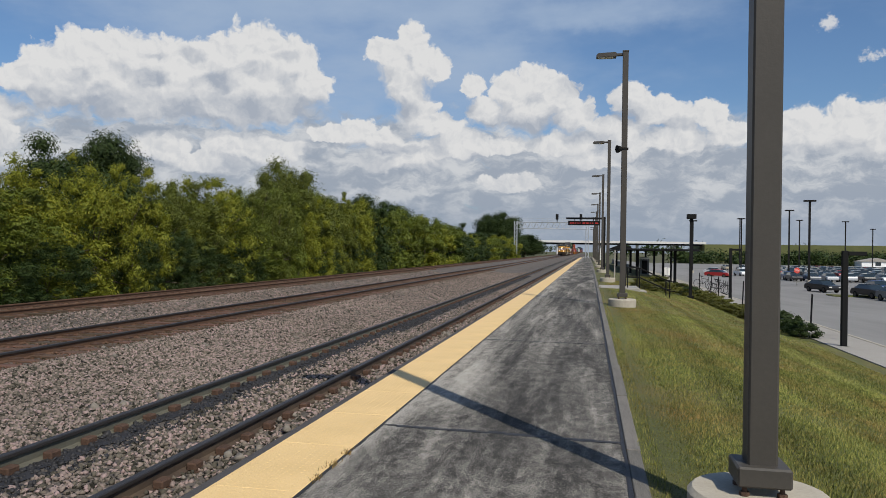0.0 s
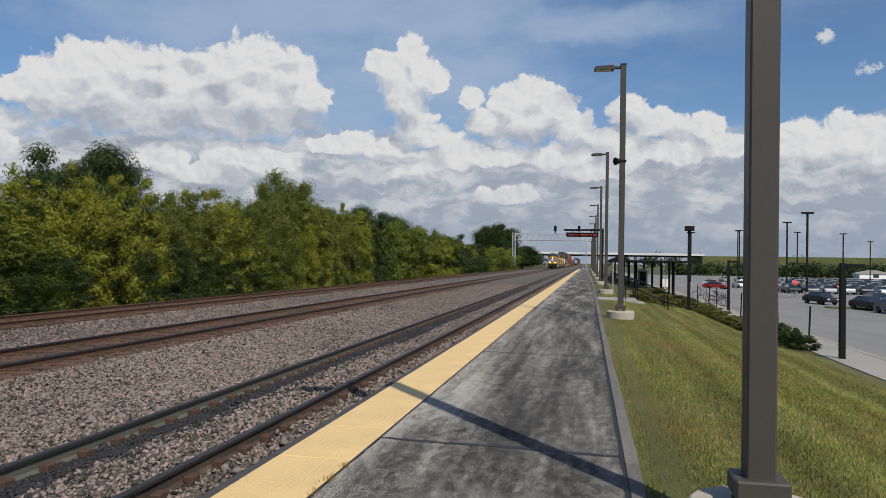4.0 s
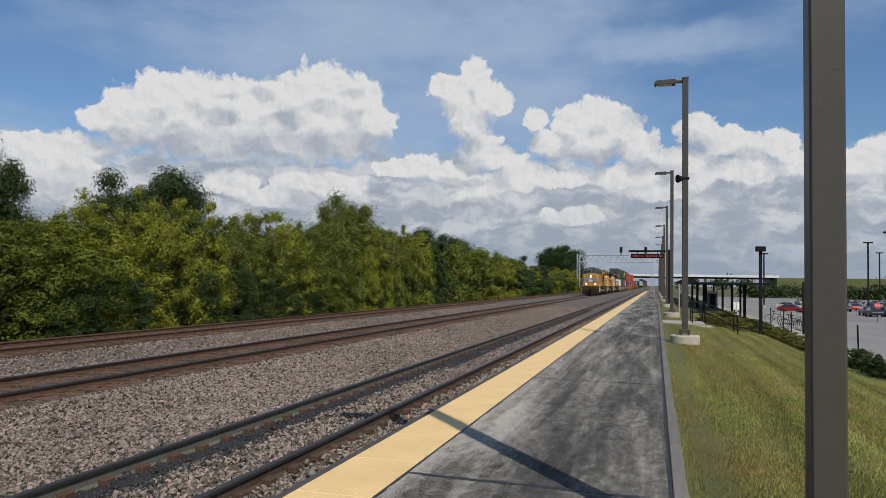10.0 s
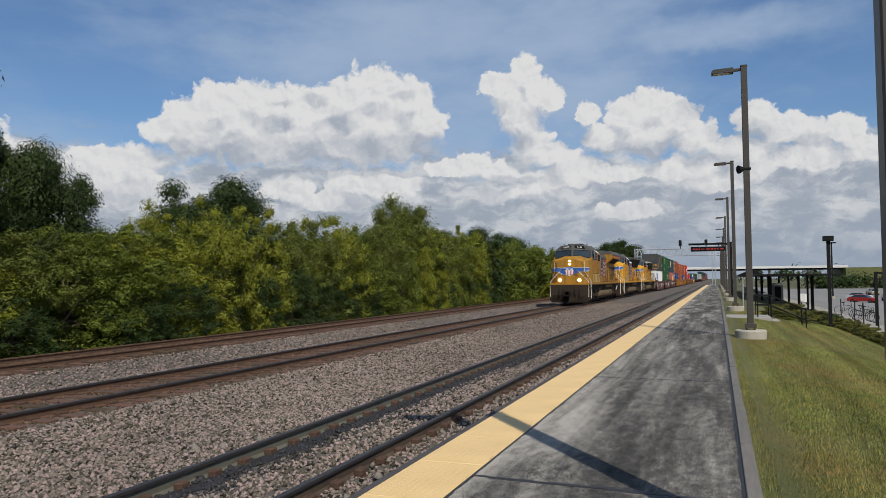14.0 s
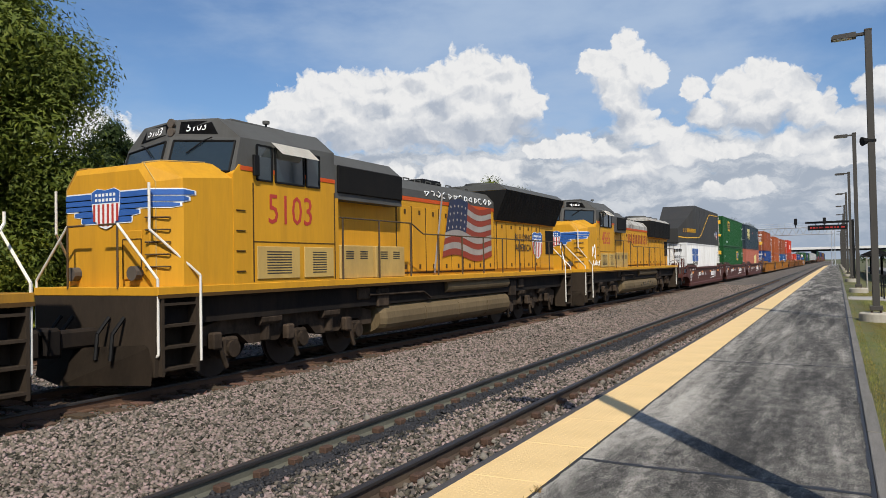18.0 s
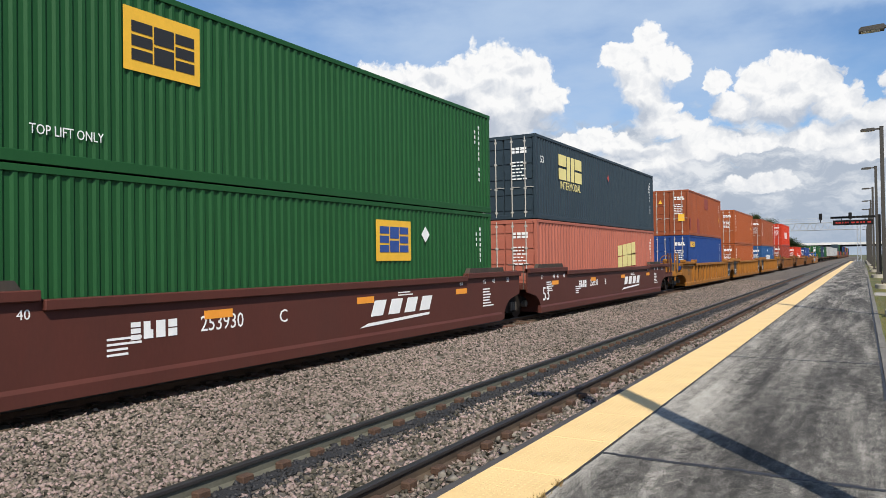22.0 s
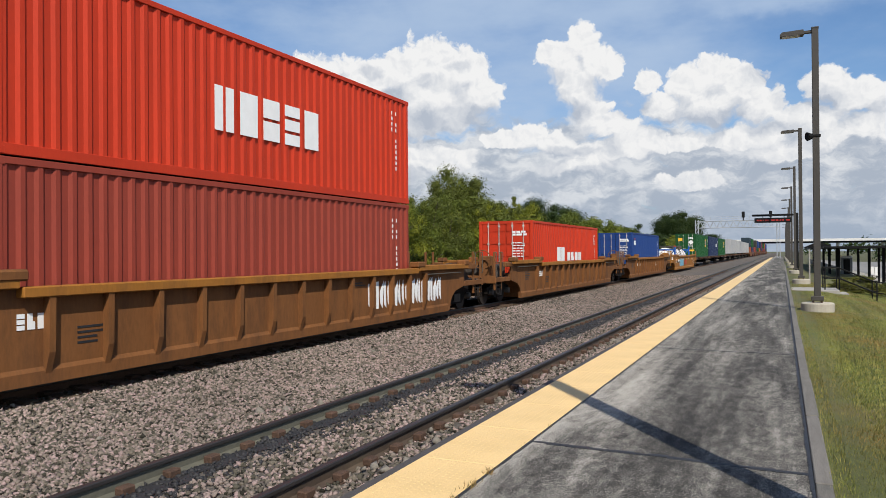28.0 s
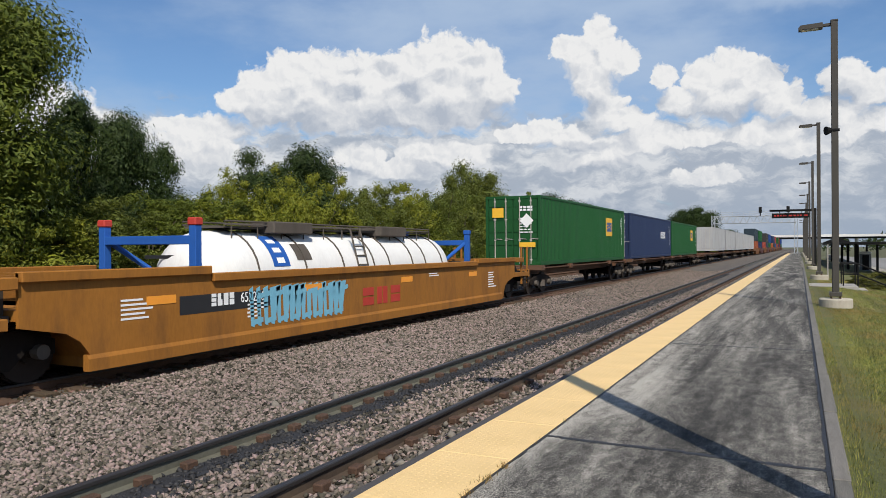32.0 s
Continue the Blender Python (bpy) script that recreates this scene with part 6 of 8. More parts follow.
        for y0, y1, z1 in ((3.2, 4.4, 2.35), (4.55, 5.5, 2.35)):
            bm = bmesh.new()
            box(bm, min(s * 1.52, s * 1.545), max(s * 1.52, s * 1.545), y0, y1, 1.75, z1, 0.006)
            lv = part("louvre_panel", bm, LOUVRE, th)
            bm = bmesh.new()
            for k in range(9):
                z = 1.84 + k * 0.05
                box(bm, min(s * 1.545, s * 1.549), max(s * 1.545, s * 1.549), y0 + 0.25, y1 - 0.25, z, z + 0.02)
            part("louvre_cut", bm, BLACKMARK, lv)
        for y0, y1 in ((6.0, 7.3), (7.4, 8.7)):
            bm = bmesh.new()
            box(bm, min(s * w, s * (w + 0.42)), max(s * w, s * (w + 0.42)), y0, y1, 1.68, 2.42, 0.02)
            lv = part("battery_box", bm, LOUVRE, th)
            bm = bmesh.new()
            for j in range(2):
                for k in range(4):
                    z = 2.12 + k * 0.05
                    ya = y0 + 0.2 + j * 0.55
                    box(bm, min(s * 1.362, s * 1.366), max(s * 1.362, s * 1.366), ya, ya + 0.3, z, z + 0.022)
            part("vent_cut", bm, BLACKMARK, lv)
        for k in range(8):
            y = 9.0 + k * 0.76
            bm = bmesh.new()
            box(bm, min(s * w, s * (w + 0.018)), max(s * w, s * (w + 0.018)), y + 0.03, y + 0.73, 1.80, 3.50, 0.006)
            dr = part("hood_door", bm, yellow, th)
            for z in (1.92, 3.36):
                bm = bmesh.new()
                box(bm, min(s * w, s * (w + 0.034)), max(s * w, s * (w + 0.034)), y + 0.36, y + 0.44, z - 0.06, z + 0.06)
                part("latch", bm, SEAM, dr)
    # dark seams and latches of the hood's doors
    for s in (-1, 1):
        bm = bmesh.new()
        for y, zt in [(9.0 + k * 0.76, 3.52) for k in range(9)] + [(15.3 + k * 0.8, 3.34) for k in range(6)]:
            box(bm, min(s * w, s * (w + 0.006)), max(s * w, s * (w + 0.006)), y - 0.028, y + 0.028, 1.78, zt)
        box(bm, min(s * w, s * (w + 0.006)), max(s * w, s * (w + 0.006)), 9.0, 15.1, 1.74, 1.785)
        part("door_seams", bm, SEAM, th)
        bm = bmesh.new()
        for y in (3.12, 5.58):
            box(bm, min(s * 1.52, s * 1.526), max(s * 1.52, s * 1.526), y - 0.015, y + 0.015, 1.7, 3.5)
        box(bm, min(s * 1.52, s * 1.526), max(s * 1.52, s * 1.526), 3.12, 5.58, 2.42, 2.44)
        part("cab_seams", bm, SEAM, th)
    # radiator end of the hood
    if kind_ge:
        sec = [(-w, 1.68), (w, 1.68), (w, 3.45), (1.52, 3.95), (1.52, 4.30), (1.25, 4.62), (-1.25, 4.62), (-1.52, 4.30), (-1.52, 3.95), (-w, 3.45)]
        y0, y1 = 15.1, 20.8
    else:
        xl, xh = (1.13, 1.16) if side_text else (1.02, 1.42)
        sec = [(-w, 1.68), (w, 1.68), (w, 3.36), (xl, 3.40), (xh, 4.36), (xh - 0.3, 4.56), (0.3 - xh, 4.56), (-xh, 4.36), (-xl, 3.40), (-w, 3.36)]
        y0, y1 = 15.1, 20.8
    bm = bmesh.new()
    slab(bm, sec, "y", y0, y1)
    part("radiator_hood", bm, yellow, th)
    if not kind_ge:
        bm = bmesh.new()
        up = [(xl * 1.004, 3.392), (xh * 1.004, 4.362), (-xh * 1.004, 4.362), (-xl * 1.004, 3.392)]
        slab(bm, up, "y", y0 - 0.02, y1 + 0.015)
        part("radiator_housing", bm, GRILLE, th, "black radiator housing")
    bm = bmesh.new()
    cap = [p for p in sec if p[1] > 4.28]
    cap = sorted([(x * 1.006, z + 0.012) for x, z in cap], key=lambda p: math.atan2(p[1] - 3.9, p[0]))
    slab(bm, cap, "y", y0 - 0.01, y1 + 0.02)
    part("radiator_roof", bm, PEELED if side_text else LOCO_GREY, th)
    for s in (-1, 1):
        x = w if kind_ge else 1.43
        za, zb = (2.85, 3.42) if kind_ge else (3.46, 4.32)
        bm = bmesh.new()
        n = 46
        if kind_ge:
            # dark screens on the slope under the overhang, and upright slots below
            for a, b in ((16.3, 18.2), (18.3, 20.6)):
                slab(bm, [(s * 1.00, 3.52), (s * 1.47, 3.91), (s * 1.48, 3.89), (s * 1.01, 3.50)], "y", a, b)
            for y in (17.0, 17.42, 18.0, 18.42, 18.84, 19.26):
                box(bm, min(s * x, s * (x + 0.024)), max(s * x, s * (x + 0.024)), y, y + 0.26, 1.92, 3.16)
        else:
            for k in range(n + 1):
                y = y0 + 0.12 + (y1 - y0 - 0.28) * k / n
                d = 0.014 if k % 2 else 0.022
                wd = 0.05 if k != n // 2 else 0.10
                v = [(s * (xl + 0.006), 3.42), (s * (xh + 0.006), 4.35), (s * (xh + d), 4.35), (s * (xl + d), 3.42)]
                slab(bm, v, "y", y - wd * (0.5 if k % 2 == 0 else 1.4), y + wd * (0.5 if k % 2 == 0 else 1.4))
        part("radiator_grille", bm, GRILLE, th)
        if kind_ge:
            bm = bmesh.new()
            box(bm, min(s * 1.515, s * 1.526), max(s * 1.515, s * 1.526), y0 - 0.005, y1 + 0.01, 4.17, 4.31)
            part("overhang_band", bm, LOCO_GREY, th)
            bm = bmesh.new()
            box(bm, min(s * 1.515, s * 1.527), max(s * 1.515, s * 1.527), y0 - 0.006, y1 + 0.01, 4.10, 4.168)
            part("overhang_stripe", bm, LOCO_RED, th)
        bm = bmesh.new()
        box(bm, min(s * w, s * (w + 0.025)), max(s * w, s * (w + 0.025)), 19.92, 20.75, 2.3, 3.2)
        part("vent_screen", bm, GRILLE, th)
        for k in range(5):
            y = 15.3 + k * 0.8
            bm = bmesh.new()
            box(bm, min(s * w, s * (w + 0.018)), max(s * w, s * (w + 0.018)), y + 0.03, y + 0.75, 1.80, 3.33, 0.006)
            dr = part("hood_door", bm, yellow, th)
            for z in (1.92, 3.2):
                bm = bmesh.new()
                box(bm, min(s * w, s * (w + 0.034)), max(s * w, s * (w + 0.034)), y + 0.36, y + 0.44, z - 0.06, z + 0.06)
                part("latch", bm, SEAM, dr)
    # roof fittings
    for y in (16.3, 17.9, 19.5):
        bm = bmesh.new()
        rod(bm, (0, y, 4.55), (0, y, 4.72), 0.62, 20)
        part("cooling_fan", bm, LOCO_GREY, th)
    bm = bmesh.new()
    box(bm, -0.5, 0.5, 11.2, 12.3, 4.2, 4.42, 0.03)
    part("exhaust_stack", bm, BLACK, th)
    bm = bmesh.new()
    for k in range(3):
        rod(bm, (0.3 + 0.12 * k, 6.0, 4.5), (0.3 + 0.12 * k, 5.5 - 0.1 * k, 4.62), 0.04, 8, 0.07)
    rod(bm, (0.3, 6.0, 4.42), (0.6, 6.0, 4.5), 0.03)
    part("air_horn", bm, LOCO_GREY, th)
    bm = bmesh.new()
    for k in range(8):
        y = 9.5 + k * 0.62
        for x in (-0.5, 0.5):
            bent(bm, [(x, y, 4.2), (x, y, 4.34), (x, y + 0.3, 4.34), (x, y + 0.3, 4.2)], 0.02, 5)
    part("lifting_lugs", bm, LOCO_GREY, th)
    # walkway handrails
    for s in (-1, 1):
        pts = [(s * 1.5, 5.8, 3.0), (s * 1.5, 8.8, 3.0), (s * 1.5, 9.4, 2.75)] if not kind_ge else [(s * 1.5, 5.8, 2.75)]
        handrail(th, pts + [(s * 1.5, 20.2, 2.75), (s * 1.5, 20.5, 2.5)], 0.018, HANDRAIL)
        for k in range(11):
            y = 5.9 + k * 1.43
            zt = 2.75 if y > 9 or kind_ge else 3.0
            bm = bmesh.new()
            rod(bm, (s * 1.5, y, 1.66), (s * 1.5, y, zt), 0.022, 6)
            part("stanchion", bm, HANDRAIL, th)
    # lettering
    if number:
        on_side("cab_number", letters(number, 0.80, REDMARK, 0.86), th, 1.524, 4.18, 3.02, "dark red number")
    if side_text:
        block_logo(th, "side_lettering", 10.4, 2.95, 4.6, 0.50, 12, SIDERED, w + 0.019, 3, "dark red block lettering on the hood", 0.40)
    if flag:
        flag_panel(th, w + 0.036, 11.4 if not kind_ge else 10.9, 2.15, 3.4, 1.65)
    if slogan:
        on_side("slogan", letters("BUILDING", 0.36, BLACKMARK), th, w + 0.03, 17.6, 2.86, "black lettering")
        on_side("slogan", letters("AMERICA", 0.36, BLACKMARK), th, w + 0.03, 17.6, 2.50, "black lettering")
    if emblem:
        shield_emblem(th, Matrix.Translation((w + 0.03, 18.98, 2.66)) @ SIDE, 1.04)
    CARGO.append(th)
    return th


# ---- the consist; u is metres behind the first nose ----
def build_train():
    first = locomotive("leading yellow and grey diesel locomotive with lit headlights", -1.9, LOCO_DULL, True, "7347", False, True, False, False, True)
    second = locomotive("yellow and grey diesel locomotive with a painted flag", 20.4, LOCO_YELLOW, False, "5103", False, True, True, True, False)
    th = locomotive("yellow and grey diesel locomotive with red side lettering", 42.6, LOCO_YELLOW, False, "4565", True, False, False, False, False)
    rnd = random.Random(8)
    def scrawl(parent, y0, y1, z0, z1, at_x, count, seed, label, thick=0.016, material=WHITE):
        """A run of sprayed loops along a side; at_x gives the side's x at y."""
        rnd = random.Random(seed)
        bm = bmesh.new()
        for k in range(count):
            c = y0 + (y1 - y0) * (k + 0.5) / count
            hw = (y1 - y0) / count * 0.42
            m = rnd.randrange(3, 7)
            turn = rnd.uniform(0, math.tau)
            way = rnd.choice((-1, 1)) * rnd.uniform(0.7, 2.3)
            lean = rnd.uniform(-0.4, 0.4)
            pts = [(c + hw * (math.cos(turn + way * j) + lean * math.sin(turn + way * j)) * rnd.uniform(0.7, 1.0), (z0 + z1) / 2 + (z1 - z0) / 2 * math.sin(turn + way * j) * rnd.uniform(0.7, 1.0)) for j in range(m)]
            bent(bm, [(at_x(y) + 0.006, y, z) for y, z in pts], thick, 4)
        part("scrawl", bm, material, parent, label)["kind"] = "stuff"
    nose_x = lambda y: float(np.interp(y, [1.3, 1.55, 2.45, 2.95, 5.6], [1.12, 1.465, 1.51, 1.525, 1.525]))
    scrawl(th, 2.0, 2.5, 2.0, 2.75, nose_x, 2, 3, "white spray-painted scrawl")
    scrawl(th, 2.1, 3.15, 1.78, 2.06, nose_x, 6, 4, "white spray-painted scrawl")
    scrawl(th, 11.0, 14.0, 0.62, 0.92, lambda y: 1.455, 6, 6, "pale spray-painted scrawl on the fuel tank", 0.014, SPRING)
    scrawl(first, 12.9, 14.9, 0.66, 0.98, lambda y: 1.452, 5, 11, "pale spray-painted scrawl on the fuel tank", 0.014, SPRING)
    handrail(first, [(1.5, 17.1, 1.00), (1.5, 17.45, 0.95), (1.5, 17.8, 1.05), (1.5, 18.1, 1.34), (1.5, 18.45, 1.22), (1.5, 18.8, 1.24), (1.5, 19.1, 1.34), (1.5, 19.4, 1.50)], 0.02, WHITERAIL, "safety_chain")
    scrawl(second, 10.4, 14.9, 3.83, 4.02, lambda y: 0.955, 13, 5, "white spray-painted scrawl along the hood", 0.018)

    grey = paint("dark_grey_fairing", (0.040, 0.039, 0.036), 0.5, (0.060, 0.050, 0.040))
    grey_dark = paint("dark_fairing_seam", (0.035, 0.035, 0.035), 0.3, (0.02, 0.02, 0.02))
    white = paint("white_container_paint", (0.70, 0.69, 0.66), 0.45, (0.38, 0.32, 0.25), 0.6, 0.1, 0.2, 1.6)
    green = paint("green_container_paint", (0.014, 0.072, 0.022), 0.25, (0.014, 0.06, 0.022))
    slate = paint("slate_blue_container_paint", (0.028, 0.043, 0.055), 0.2, (0.02, 0.03, 0.04))
    salmon = paint("salmon_red_container_paint", (0.36, 0.115, 0.078), 0.4, (0.22, 0.075, 0.055))
    rust = paint("rust_brown_container_paint", (0.255, 0.068, 0.028), 0.4, (0.15, 0.042, 0.021))
    rust2 = paint("orange_brown_container_paint", (0.30, 0.075, 0.024), 0.35, (0.22, 0.06, 0.024))
    navy = paint("royal_blue_container_paint", (0.017, 0.048, 0.175), 0.25, (0.014, 0.04, 0.14))
    steelblue = paint("steel_blue_container_paint", (0.022, 0.075, 0.19), 0.25, (0.02, 0.07, 0.18))
    red = paint("bright_red_container_paint", (0.47, 0.038, 0.014), 0.35, (0.28, 0.03, 0.014))
    brick = paint("brick_red_container_paint", (0.25, 0.045, 0.028), 0.3, (0.2, 0.04, 0.03))
    deepblue = paint("dark_navy_container_paint", (0.02, 0.032, 0.075), 0.2, (0.015, 0.025, 0.05))
    trailer = paint("pale_grey_trailer_skin", (0.38, 0.38, 0.375), 0.4, (0.22, 0.21, 0.20))

    Z0 = 0.38
    H = 2.896
    # maroon three-unit wagon
    wells = []
    for k, (u, letter) in enumerate(((77.15, "A"), (96.9, "C"), (116.65, "B"))):
        wg = well_wagon("maroon three-unit well wagon with white stencils", u, MAROON, False, k == 0, k == 2, True, group="maroon well wagons")
        block_logo(wg, "reporting_mark", -4.6, 0.82, 0.9, 0.26, 4, WHITE, 1.462, 5, "plain white block lettering")
        on_side("wagon_number", letters("253930", 0.36, WHITE, 0.9), wg, 1.462, -2.8, 0.94, "white stencilled number")
        on_side("unit_letter", letters(letter, 0.34, WHITE), wg, 1.462, -1.3, 0.93, "white letter")
        on_side("size_number", letters("53", 0.66, WHITE), wg, 1.462, -7.95, 0.72, "large white number")
        bm = bmesh.new()
        slab(bm, [(1.1, 0.50), (4.0, 0.60), (4.0, 0.66), (1.4, 0.58)], "x", 1.462, 1.468)
        for j in range(4):
            a = 1.5 + j * 0.68
            slab(bm, [(a, 0.72), (a + 0.46, 0.72), (a + 0.62, 1.06), (a + 0.16, 1.06)], "x", 1.462, 1.468)
        part("slanted_logo", bm, WHITE, wg, "white slanted block lettering over a swoosh")
        for y, t in ((-8.3, "53"), (-7.2, "48"), (-6.85, "45"), (-6.2, "40"), (8.7, "53"), (7.7, "48"), (7.1, "45"), (5.7, "40")):
            on_side("length_mark", letters(t, 0.19, WHITE), wg, 1.462, y, 1.30, "small white number")
        wells.append(wg)

    # white lower box with the grey wedge-shaped fairing above
    c = container("white corrugated freight container with blue block lettering", 16.15, H, white, 77.15, Z0, group="containers")
    block_logo(c, "blue_lettering", -5.7, 1.55, 2.7, 0.95, 3, BLUEMARK, 1.213, 2, "large blue block letters", 0.78)
    on_side("lettering", letters("INTERMODAL", 0.40, BLACKMARK, 0.86), c, 1.213, -4.38, 1.36, "black lettering")
    door_marks(c, 16.15, H, BLACKMARK)
    th = thing("aerodynamic_fairing", "dark grey wedge-nosed box riding on the white container", "fairing")
    th["u"], th["z"] = 77.15, Z0 + H + 0.03
    bm = bmesh.new()
    L = 8.27

    def fr(y, w, h, hm):
        return [(-w, y, 0.0), (-w, y, hm), (-w + 0.02, y, h), (w - 0.02, y, h), (w, y, hm), (w, y, 0.0)]
    loft(bm, [fr(-8.25, 0.66, 1.02, 0.96), fr(-6.6, 0.98, 1.82, 1.77), fr(-4.1, 1.22, 2.9, 2.86), fr(L, 1.22, 2.9, 2.86)])
    part("shell", bm, grey, th)
    for y in np.arange(-3.4, 8.0, 1.2):
        rect(th, "panel_seam", y, y + 0.06, 0.15, 2.8, grey_dark, 1.243)
    pts = [(-8.2, 0.42, 0.68), (-6.6, 0.36, 0.985), (-4.1, 0.42, 1.224), (-2.5, 0.46, 1.224), (-1.26, 0.80, 1.224), (0.5, 1.57, 1.224), (2.4, 2.40, 1.224), (3.2, 2.55, 1.224), (7.9, 2.62, 1.224)]
    for (ya, za, xa), (yb, zb, xb) in zip(pts[:-1], pts[1:]):
        bm = bmesh.new()
        loft(bm, [[(xa + 0.004, ya, za - 0.036), (xa + 0.018, ya, za - 0.036), (xa + 0.018, ya, za + 0.036), (xa + 0.004, ya, za + 0.036)],
                  [(xb + 0.004, yb, zb - 0.036), (xb + 0.018, yb, zb - 0.036), (xb + 0.018, yb, zb + 0.036), (xb + 0.004, yb, zb + 0.036)]])
        bmesh.ops.recalc_face_normals(bm, faces=bm.faces)
        part("gold_stripe", bm, GOLDMARK, th, "golden curved line along the side")
    shield_emblem(th, Matrix.Translation((1.228, 6.9, 0.90)) @ SIDE, 0.72)
    on_side("slogan", letters("BUILDING", 0.15, WHITE), th, 1.224, 6.1, 0.98, "small white lettering")
    on_side("slogan", letters("AMERICA", 0.15, WHITE), th, 1.224, 6.1, 0.82, "small white lettering")
    bm = bmesh.new()
    for k in range(9):
        y = -7.3 + k * 0.36
        x = np.interp(y, [-8.25, -6.6, -4.1], [0.66, 0.98, 1.22])
        v = [bm.verts.new(p) for p in ((x + 0.008, y, 0.78), (x + 0.045, y + 0.28, 0.78), (x + 0.045, y + 0.28, 1.08), (x + 0.008, y, 1.08))]
        bm.faces.new(v)
    bmesh.ops.solidify(bm, geom=list(bm.faces), thickness=0.006)
    part("gold_lettering", bm, GOLDMARK, th, "golden block lettering on the nose")
    CARGO.append(th)

    # green pair
    for k, z in enumerate((Z0, Z0 + H + 0.03)):
        c = container("dark green corrugated freight container with a yellow square emblem", 16.15, H, green, 96.9, z, group="containers", pitch=0.2, depth=0.03)
        y0 = 2.1 if k == 0 else -4.5
        rect(c, "emblem_plate", y0, y0 + 1.48, 1.55 if k == 0 else 1.58, 2.5 if k == 0 else 2.55, GOLDMARK, 1.213, "yellow emblem square")
        block_logo(c, "emblem_letters", y0 + 0.14, 1.75, 1.25, 0.6, 3, INK_EMP if k == 0 else BLACKMARK, 1.219, 6, "dark block letters", 0.8)
        if k == 1:
            on_side("lettering", letters("TOP LIFT ONLY", 0.20, WHITE, 0.8), c, 1.213, -5.4, 0.46, "white lettering")
        else:
            on_side("size_number", letters("53", 0.36, WHITE), c, 1.213, -7.1, 1.98, "white number")
            diamond(c, 4.28, 2.2, 0.2, WHITE)
        bm = bmesh.new()
        box(bm, 0.55, 1.0, -8.085, -8.08, 2.15, 2.5)
        box(bm, 0.55, 1.0, -8.085, -8.08, 0.95, 1.18)
        part("door_emblem", bm, GOLDMARK, c, "yellow emblem on the door")
        door_marks(c, 16.15, H)
    # slate blue over salmon
    c = container("slate blue corrugated freight container with large cream letters", 16.15, H, slate, 116.65, Z0 + H + 0.03, group="containers", pitch=0.24)
    block_logo(c, "cream_lettering", -5.9, 1.52, 2.6, 0.92, 3, CREAM, 1.213, 2, "large cream block letters", 0.78)
    on_side("lettering", letters("INTERMODAL", 0.42, CREAM, 0.86), c, 1.213, -4.62, 1.30, "cream lettering")
    on_side("size_number", letters("53", 0.34, WHITE), c, 1.213, -7.5, 2.05, "white number")
    diamond(c, 0.15, 2.07, 0.15, REDMARK)
    door_marks(c, 16.15, H)
    c = container("faded salmon-red corrugated freight container", 16.15, H, salmon, 116.65, Z0, group="containers", pitch=0.3, depth=0.045)
    bm = bmesh.new()
    for r in range(2):
        for k in range(4):
            a = 1.45 + k * 0.75
            z0, z1 = (1.1 + r * 0.52, 1.55 + r * 0.52)
            slab(bm, [(a, z0 + 0.02 * k), (a + 0.66, z0 + 0.02 * k + 0.02), (a + 0.66, z1 + 0.06 * k + 0.05), (a, z1 + 0.06 * k)], "x", 1.213, 1.219)
    part("grid_emblem", bm, CREAM, c, "cream tilted grid emblem")
    door_marks(c, 16.15, H)

    # golden three-unit wagon with twelve-metre boxes
    for k, u in enumerate((140.0, 159.3, 178.7)):
        wg = well_wagon("golden three-unit well wagon with upright ribs", u, TTX, True, k == 0, k == 2, True, group="golden well wagons")
        block_logo(wg, "reporting_mark", -4.8, 0.92, 0.85, 0.24, 4, BLACKMARK, 1.463, 5, "dark block lettering")
        on_side("wagon_number", letters("35802", 0.3, BLACKMARK, 0.9), wg, 1.463, -3.2, 1.04, "dark stencilled number")
        bm = bmesh.new()
        slab(bm, [(7.5, 0.24), (8.42, 0.24), (8.46, 0.40), (8.62, 0.60), (8.75, 0.68), (8.75, 1.42), (7.42, 1.42), (7.42, 0.9)], "x", 1.461, 1.4635)
        panel = part("dark_panel", bm, BLACKMARK, wg, "black painted panel with white writing")
        bm = bmesh.new()
        bars(bm, 1.464, 7.65, 0.78, 0.55, 0.16, 3, 0.45, 5)
        bars(bm, 1.464, 7.60, 0.40, 0.30, 0.12, 2, 0.45, 6)
        bars(bm, 1.464, 8.00, 0.40, 0.30, 0.12, 2, 0.45, 7)
        part("panel_writing", bm, WHITE, panel)["kind"] = "stuff"
        on_side("size_number", letters("53", 0.56, BLACKMARK), wg, 1.463, 7.12, 0.80, "black number")
        for zz, tx in ((1.28, "20"), (1.08, "40")):
            on_side("length_mark", letters(tx, 0.17, BLACKMARK), wg, 1.463, 6.72, zz, "small black number")
        if k == 0:
            continue
        bm = bmesh.new()
        slab(bm, [(-8.40, 0.24), (-7.30, 0.24), (-7.30, 1.46), (-8.52, 1.46), (-8.52, 0.52), (-8.44, 0.40)], "x", 1.461, 1.4635)
        part("dark_panel", bm, BLACKMARK, wg, "black painted panel with a white number")
        on_side("axle_mark", letters("125T", 0.44, WHITE, 0.95), wg, 1.464, -7.86, 0.66, "white number")
    B = 2.591
    c = container("rust-brown freight container with striped corners", 12.19, H, rust, 140.0, Z0 + H + 0.03, group="containers")
    door_marks(c, 12.19, H)
